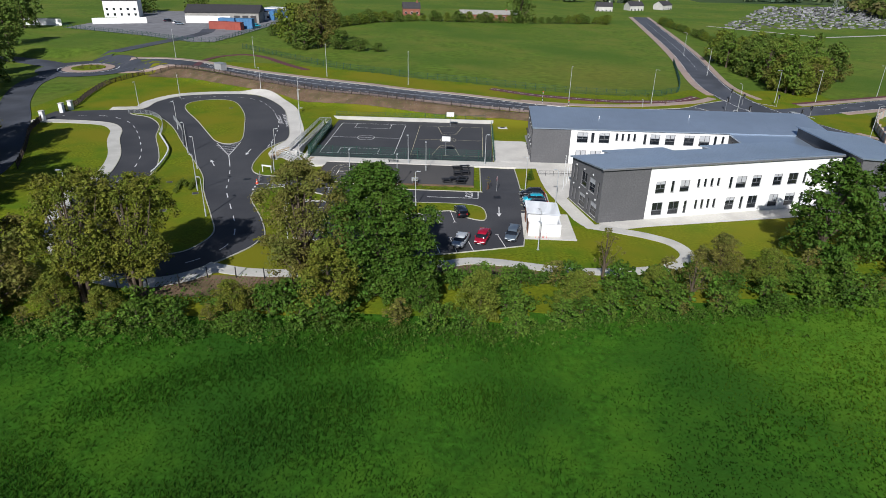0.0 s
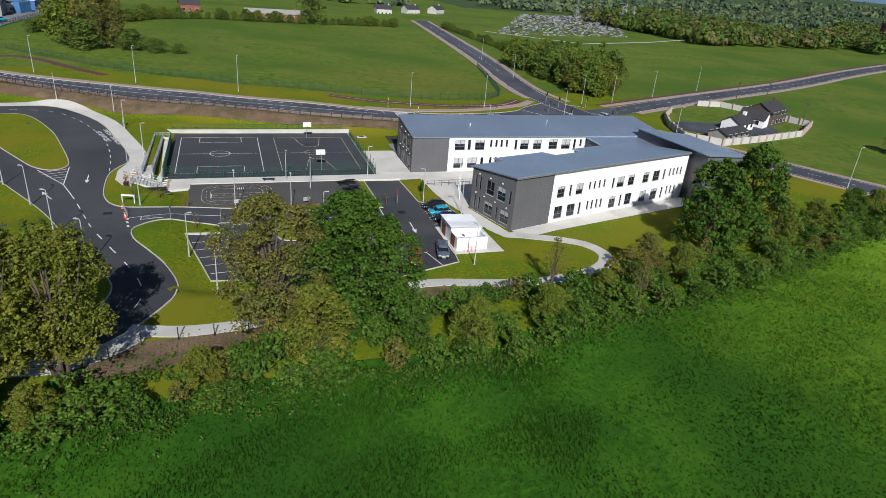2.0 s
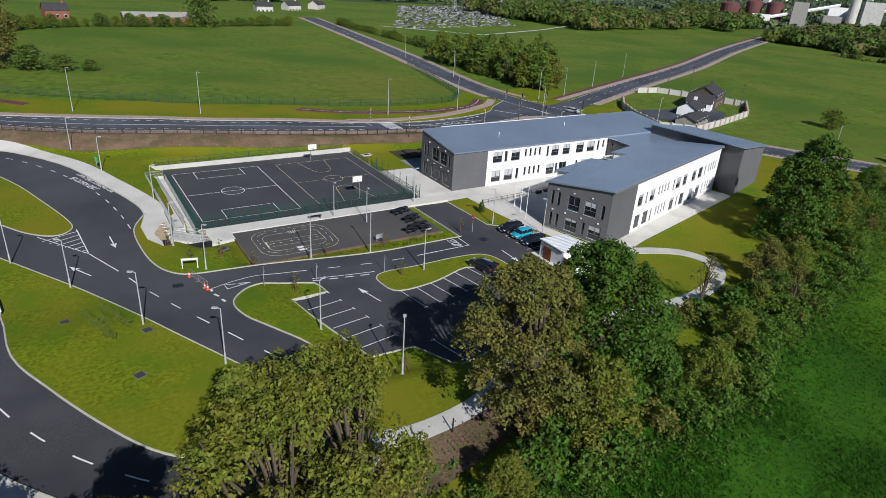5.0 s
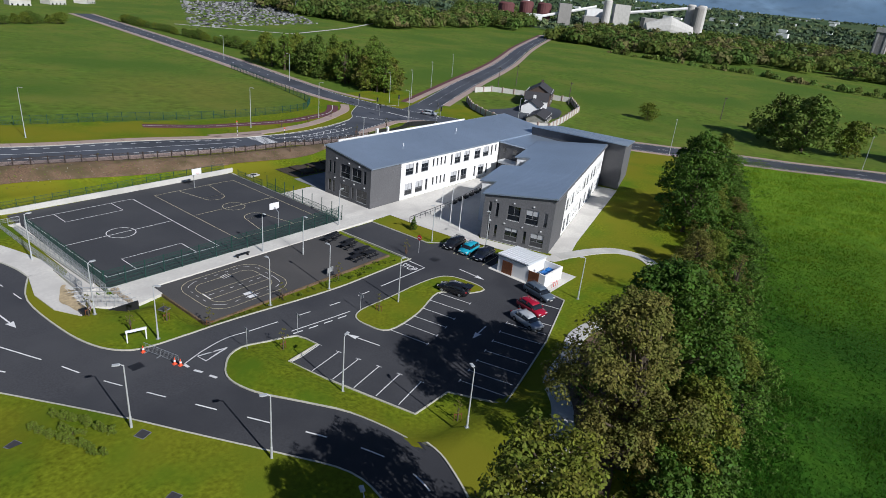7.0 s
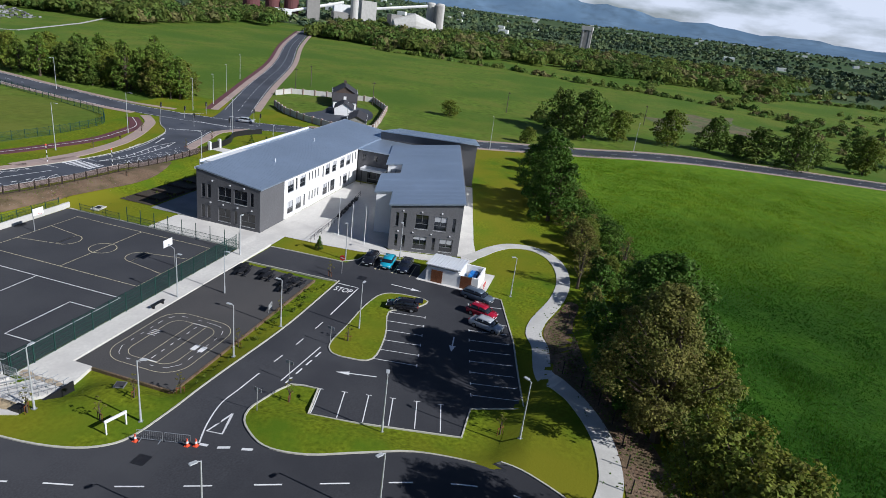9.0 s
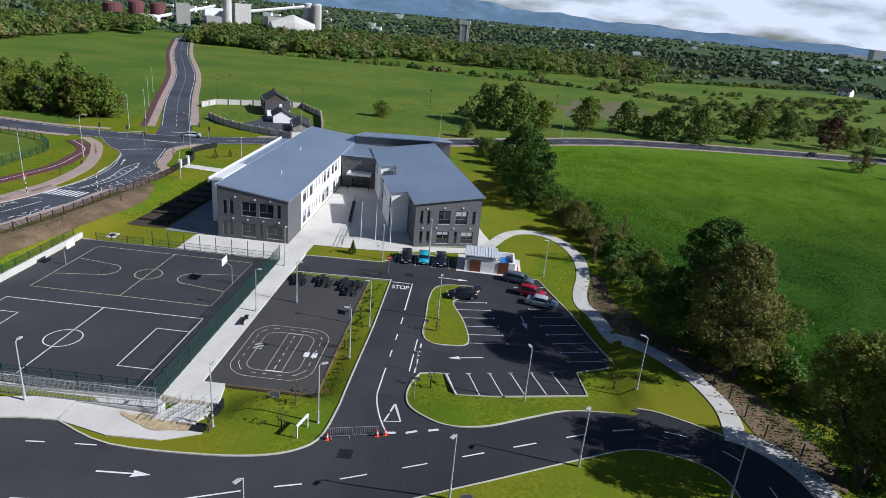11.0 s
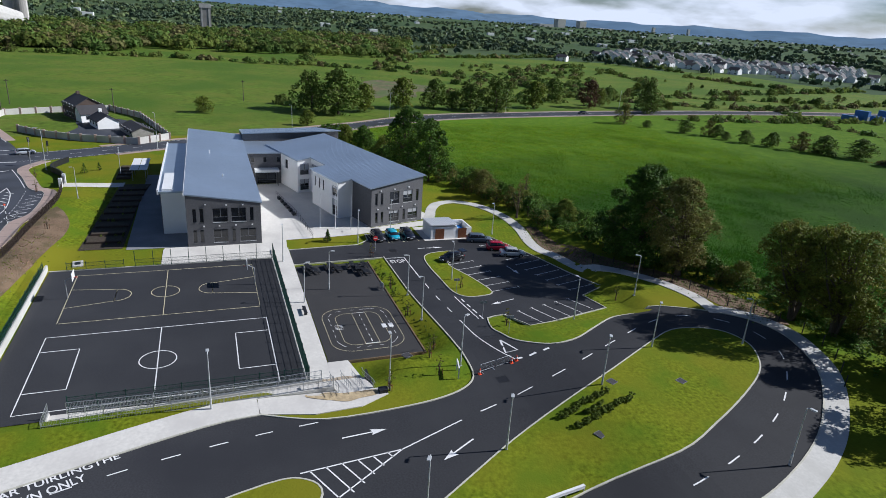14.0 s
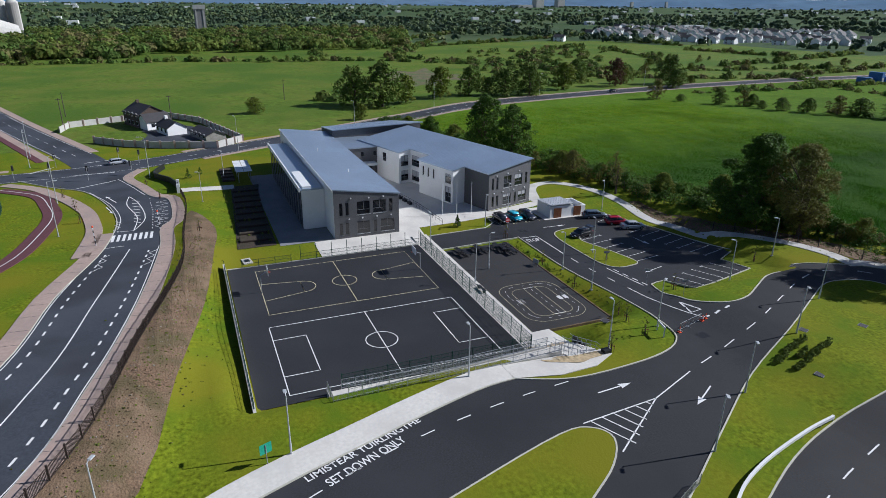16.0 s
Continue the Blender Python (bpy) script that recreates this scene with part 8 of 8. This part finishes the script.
tagged(structure("headstones", stones, material("headstone_granite", (0.16, 0.16, 0.17), 0.6, 0.3, 0.3, 0.05, by_island=0.95), "rows of pale and dark headstones in the cemetery", "headstones"), kind="stuff")
structure("cemetery_path", ribbon(bmesh.new(), dense([(142, 420), (190, 372), (262, 402), (330, 440)], 8), 2.5, 0.1), M_CONC, "pale path along the cemetery edge", "path")

# works yard and houses beyond the roundabout
structure("works_yard", drape([(-190, 296), (-141.4, 275), (-128, 267), (-115.6, 260), (-107, 261.5), (-104.6, 285), (-102.6, 317), (-98.8, 351), (-104, 386), (-190, 386)], 0.05, 6), material("worn_yard_asphalt", (0.19, 0.19, 0.205), 0.9, 0.25, 0.3, 0.05), "grey worn asphalt works yard", "yard")
gable_house("detached_house", -190, 350, gz(-190, 350), 15, 17, 10, 8.4, 3.4, "tall white rendered house beside the works yard")
shed = thing("industrial_shed", -134, 338, gz(-134, 338), "long industrial shed with white walls and grey roof", "shed", turn=8)
part("wall", box(bmesh.new(), -14, 22, -9, 9, -0.5, 5.0), M_STONE, shed)
part("front_wall", box(bmesh.new(), -14, 8, -9.3, -9.02, -0.5, 3.4), M_WHITE, shed, "white lower front wall")
for k in range(3):
    part("roller_door", box(bmesh.new(), 10 + 4 * k, 12.8 + 4 * k, -9.1, -9.02, -0.2, 3.6), M_SLATE, shed, "dark roller door")
part("roof", prism(bmesh.new(), [(-9.5, 5.0), (0, 8.2), (9.5, 5.0)], -14.5, 22.5, Matrix(((0, 0, 1, 0), (1, 0, 0, 0), (0, 1, 0, 0), (0, 0, 0, 1)))), M_SLATE, shed, "dark sheeted roof")
M_BOXRED, M_BOXBLUE = material("red_container_steel", (0.30, 0.07, 0.05), 0.6, 0.15, 0.5, 0.1), material("blue_container_steel", (0.06, 0.17, 0.34), 0.6, 0.15, 0.5, 0.1)
for cx, cy, cz, turn, c, hue in ((-121.5, 305, 0, 8, M_BOXRED, "red"), (-113.4, 303.6, 0, -10, M_BOXRED, "red"), (-118.5, 309.2, 0, -2, M_BOXBLUE, "blue"), (-110, 309, 0, -4, M_BOXBLUE, "blue"), (-108, 352, 0, 70, M_BOXBLUE, "blue")):
    ct = thing("shipping_container", cx, cy, gz(cx, cy) + cz + 0.05, hue + " steel shipping container in the works yard", "container", "yard containers")
    ct.matrix_basis = pose(cx, cy, gz(cx, cy) + cz + 0.05, 0, 0, turn) @ Matrix.Diagonal((1.32, 1.3, 1.3 if hue == "red" else 1.75, 1))
    part("body", box(bmesh.new(), -3, 3, -1.2, 1.2, 0, 2.6), c, ct)
    for k in range(6):
        part("rib", box(bmesh.new(), -2.8 + k * 1.1, -2.65 + k * 1.1, -1.25, -1.2, 0.1, 2.5), c, ct)
blue = thing("industrial_shed", -112, 372, gz(-112, 372), "blue and white industrial shed behind the yard", "shed", turn=-10)
part("wall", box(bmesh.new(), -7, 7, -5, 5, -0.5, 4.0), material("blue_sheeting", (0.05, 0.13, 0.33), 0.6, 0.1), blue)
part("roof", prism(bmesh.new(), [(-7.4, -5.4), (7.4, -5.4), (7.4, 5.4), (-7.4, 5.4)], 4.0, 4.4), M_TRIM, blue)
structure("boundary_wall", ribbon(bmesh.new(), dense([(-216, 303), (-196, 303.5)], 5), 0.4, 3.0, 3.4), M_WHITE, "long white boundary wall beyond the roundabout", "wall")
fence("yard_fence", [(-190, 295), (-141.4, 274), (-128, 266), (-115.6, 259), (-106, 260.5), (-103.8, 285), (-101.8, 317), (-97.8, 351)], 3.0, MESH_FIELD, POST_FIELD, "dark green mesh fence round the works yard")
structure("boundary_wall", ribbon(bmesh.new(), dense([(-186, 312), (-164, 322)], 5), 0.4, 2.8, 3.2), M_WHITE, "white boundary wall of the rendered house", "wall")
for cx, cy, turn in ((-117, 348, 20), (-113, 351, 10)):
    gable_house("yard_cabin", cx, cy, gz(cx, cy), turn, 4.2, 3, 4.0, 0.5, "small white cabin in the works yard", rows_=1, chimney=False)
M_BRICKR = material("red_brick", (0.24, 0.09, 0.06), 0.85, 0.2, 1, 0.1)
gable_house("clubhouse", 6, 402, gz(6, 402), 2, 34, 9, 3, 2, "long low brick clubhouse behind the hedge", M_BRICKR, M_STONE, rows_=1)
gable_house("detached_house", -40, 398, gz(-40, 398), 10, 10, 8, 4, 3, "brick house half hidden by trees", M_BRICKR, rows_=1)
for k in range(3):
    gable_house("detached_house", 96 + 26 * (k % 4) - 40 * (k > 3), 520 + 14 * (k % 3) + 40 * (k > 3), -2, 20 * k, 12, 9, 4.5, 2.8, "pale rendered house beyond the cross road", M_CONC, rows_=1, group="houses beyond the junction")

# scrub, poles and far depot
structure("scrub_patch", drape(smooth([(268, 49), (282, 36), (276, 28), (296, 14), (268, 18), (252, 8), (240, 16), (226, 14), (230, 28), (206, 36), (214, 46), (200, 58), (224, 56), (240, 62), (248, 50)], True, 3), 0.05, 12), material("dead_scrub", (0.120, 0.100, 0.050), 0.95, 0.35, 0.3, 0.09, 0.2, 0.8, second=(0.066, 0.105, 0.022)), "brown dead scrub in the far field", "scrub")
M_POLEW = material("weathered_pole_wood", (0.10, 0.085, 0.07), 0.9, 0.2)
for x, y in ((170, 198), (189, 118), (155, 197), (152, 163), (212, 62), (236, -4)):
    p = thing("utility_pole", x, y, gz(x, y), "brown timber utility pole in the pasture", "pole", "power line")
    part("pole", tube(bmesh.new(), [(0, 0, -0.4), (0, 0, 8.5)], [0.16, 0.11], 7), M_POLEW, p)
    part("crossarm", box(bmesh.new(), -0.06, 0.06, -0.8, 0.8, 7.9, 8.05), M_POLEW, p)
M_CBLUE = material("blue_container_paint", (0.04, 0.12, 0.34), 0.6, 0.12)
for k, (x, y, turn) in enumerate(((153, -192, 20), (152, -200, 12), (150, -209, 24), (152, -218, 5))):
    c = thing("shipping_container", x, y, gz(x, y) - 0.3, "blue steel shipping container in a far yard", "container", "depot containers", turn)
    part("body", box(bmesh.new(), -3.5, 3.5, -1.4, 1.4, 0, 2.9 + 2.6 * (k % 2)), M_CBLUE, c)
    part("door", box(bmesh.new(), -3.56, -3.5, -1.2, 1.2, 0.15, 2.6), M_STEEL, c)
for x, y, a, c in ((-146, 318, 10, P_GREY), (-150, 322, 100, P_SILVER), (-108, 318, 30, P_TURQ), (-157, 330, 60, P_DARK)):
    car(x, y, a, c, "parked car in the works yard", 4.3)
for k in range(7):
    a = 0.9 * k
    plant(T_BUSHO, -129 + 3 * math.cos(a), 208 + 3 * math.sin(a), 0.35, 0.8, "small yellow shrub on the roundabout", group="roundabout shrubs")
for k, (x, y) in enumerate(((302, 506), (324, 522), (362, 538), (293, 568), (338, 556))):
    g = thing("pylon", x, y, -2.3, "grey lattice pylon of the substation", "pylon", "substation pylons", 30 * k)
    for sx, sy in ((-1, -1), (1, -1), (1, 1), (-1, 1)):
        part("leg", tube(bmesh.new(), [(sx * 1.8, sy * 1.8, 0), (sx * 0.5, sy * 0.5, 14), (sx * 0.3, sy * 0.3, 19)], 0.12, 5), M_STEEL, g)
    br = bmesh.new()
    for j in range(5):
        w0, w1 = 1.8 - 0.26 * j, 1.8 - 0.26 * (j + 1)
        for a, b in (((-1, -1), (1, -1)), ((1, -1), (1, 1)), ((1, 1), (-1, 1)), ((-1, 1), (-1, -1))):
            tube(br, [(a[0] * w0, a[1] * w0, 2.8 * j), (b[0] * w1, b[1] * w1, 2.8 * (j + 1))], 0.07, 4)
    tagged(part("bracing", br, M_STEEL, g), kind="stuff")
    for z, w in ((13.5, 3.6), (16.5, 2.8)):
        part("arm", box(bmesh.new(), -w, w, -0.15, 0.15, z, z + 0.3), M_STEEL, g)


# ---------------------------------------------------------------- meadow grass
def tufts(name, n, region, height, width, mat, label, seed, patchy=1.0):
    """Bent grass blades over a stretch of the meadow, in drifts of longer and shorter growth."""
    r = np.random.default_rng(seed)
    x, y = r.uniform(region[0], region[1], n * 2), r.uniform(region[2], region[3], n * 2)
    drift = np.sin(x * 0.23 + 2.2 * np.sin(y * 0.19)) * np.sin(y * 0.29 + 1.7 * np.sin(x * 0.11))
    edge = np.minimum(np.minimum(x - region[0], region[1] - x), y - region[2])
    keep = (y < np.interp(x, hx_, hy_) - 1.0) & (r.random(n * 2) < ss(0, 24, edge)) & (r.random(n * 2) < 1 - patchy * 0.65 * (1 - ss(-0.4, 0.5, drift)))
    x, y, drift = x[keep][:n], y[keep][:n], drift[keep][:n]
    z = ground_z(x, y)
    a = r.uniform(0, 2 * np.pi, len(x))
    h = height * r.uniform(0.45, 1.3, len(x)) * (1 + 0.4 * drift)
    lean, w = r.uniform(0.2, 1.2, len(x)), width * r.uniform(0.6, 1.4, len(x))
    ca, sa = np.cos(a), np.sin(a)
    base = np.stack([x, y, z - 0.03], 1)
    tip = np.stack([x + ca * lean * h, y + sa * lean * h, z + h], 1)
    side = np.stack([-sa * w, ca * w, 0 * w], 1)
    quads = np.stack([base - side, base + side, tip + side * 0.4, tip - side * 0.4], 1)
    tagged(new(name, quads_mesh(name, quads, mat)), label, "grass", kind="stuff")


hx_, hy_ = zip(*HEDGE)
# Blades repeat the meadow's painted sun glow, brighter towards the east.
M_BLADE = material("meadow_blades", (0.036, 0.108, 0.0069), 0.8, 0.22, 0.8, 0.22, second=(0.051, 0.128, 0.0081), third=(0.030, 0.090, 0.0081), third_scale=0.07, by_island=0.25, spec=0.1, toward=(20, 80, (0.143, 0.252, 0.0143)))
translucent(M_BLADE, 0.55)
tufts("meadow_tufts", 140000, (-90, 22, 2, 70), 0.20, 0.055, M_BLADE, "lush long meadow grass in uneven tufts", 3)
tufts("meadow_tufts", 150000, (4, 140, -46, 100), 0.15, 0.10, M_BLADE, "shorter grazed meadow grass, sun glow painted in eastward", 4, 0.3)



# clods, stones and weeds on the bare soil
def litter(name, line, half, n, size, mat, label, seed, lift=0.5):
    """Small bits strewn along a strip of bare ground."""
    r = np.random.default_rng(seed)
    lx, ly = np.array(dense(line, 0.5)).T
    k, off = r.integers(0, len(lx), n), r.normal(scale=half * 0.5, size=n)
    bits = [(lx[i], ly[i] + o, gz(lx[i], ly[i] + o) + 0.10, 0.05 + 0.16 * r.random() ** 3) for i, o in zip(k, off)]
    tagged(new(name, quads_mesh(name, leaf_arrays(r, bits, 7, 1.0, size, 0.7, lift), mat)), label, "stones" if mat is M_STONE else "soil" if mat is M_SOIL else "weeds", kind="stuff")


BANK_MID = smooth([(-96, 198), (-75, 186.5), (-56, 176.3), (-44, 169.5), (-29, 165.0), (-9.6, 161.9), (6, 160.4), (18, 159.6)], n=3)
SOUTH_SOIL = [(-38, 63.4), (-30, 64.4), (-24, 65.4), (-18, 67.6), (-12, 71.4), (-4, 74.6), (4, 75.6), (10, 74.6)]
litter("soil_clods", BANK_MID, 3.2, 900, 0.07, M_SOIL, "loose clods on the bare soil bank", 51)
litter("bank_stones", BANK_MID, 3.4, 450, 0.05, M_STONE, "pale stones scattered over the soil bank", 52)
litter("bank_weeds", BANK_MID, 5.0, 900, 0.08, LEAF["fresh"], "thin weeds sprouting on the soil bank", 53)
litter("soil_clods", SOUTH_SOIL, 2.0, 900, 0.09, M_SOIL, "loose clods on the soil beside the path", 54)
litter("bank_weeds", SOUTH_SOIL, 3.0, 700, 0.09, LEAF["bush"], "weeds and brambles over the soil beside the path", 55)

# nettles and brambles along the foot of the hedge
r = np.random.default_rng(41)
n = 2600
x = r.uniform(-70, 112, n)
y = np.interp(x, hx_, hy_) - 2.2 - r.gamma(1.6, 0.9, n)
y = np.where(r.random(n) < 0.25, np.interp(x, hx_, hy_) + 2.0 + r.gamma(1.4, 0.7, n), y)
foot = [(a, b, gz(a, b) + 0.1 + 0.35 * c, 0.25 + 0.35 * c) for a, b, c in zip(x, y, r.random(n))]
tagged(new("hedge_foot", quads_mesh("hedge_foot", leaf_arrays(r, foot, 18, 1.0, 0.13), LEAF["deep"])), "nettles and brambles at the foot of the hedge", "undergrowth", kind="stuff")

# rank tussocks in the grazed part
r = np.random.default_rng(43)
n = 1000
x, y = r.uniform(-25, 118, n), r.uniform(-45, 92, n)
keep = (y < np.interp(x, hx_, hy_) - 4) & (r.random(n) < 0.25 + 0.75 * ss(-0.2, 0.6, np.sin(x * 0.13 + 2 * np.sin(y * 0.09)) * np.sin(y * 0.16 + 1.5)))
rank = [(a, b, gz(a, b) + 0.02, 0.15 + 0.7 * c ** 3) for a, b, c in zip(x[keep], y[keep], r.random(n))]
tagged(new("field_tussocks", quads_mesh("field_tussocks", leaf_arrays(r, rank, 24, 1.0, 0.12, 0.08), M_BLADE)), "rank dark tussocks scattered over the grazed field", "grass", kind="stuff")

for src in SOURCES:
    for ob in (src, *src.children_recursive):
        bpy.data.objects.remove(ob)
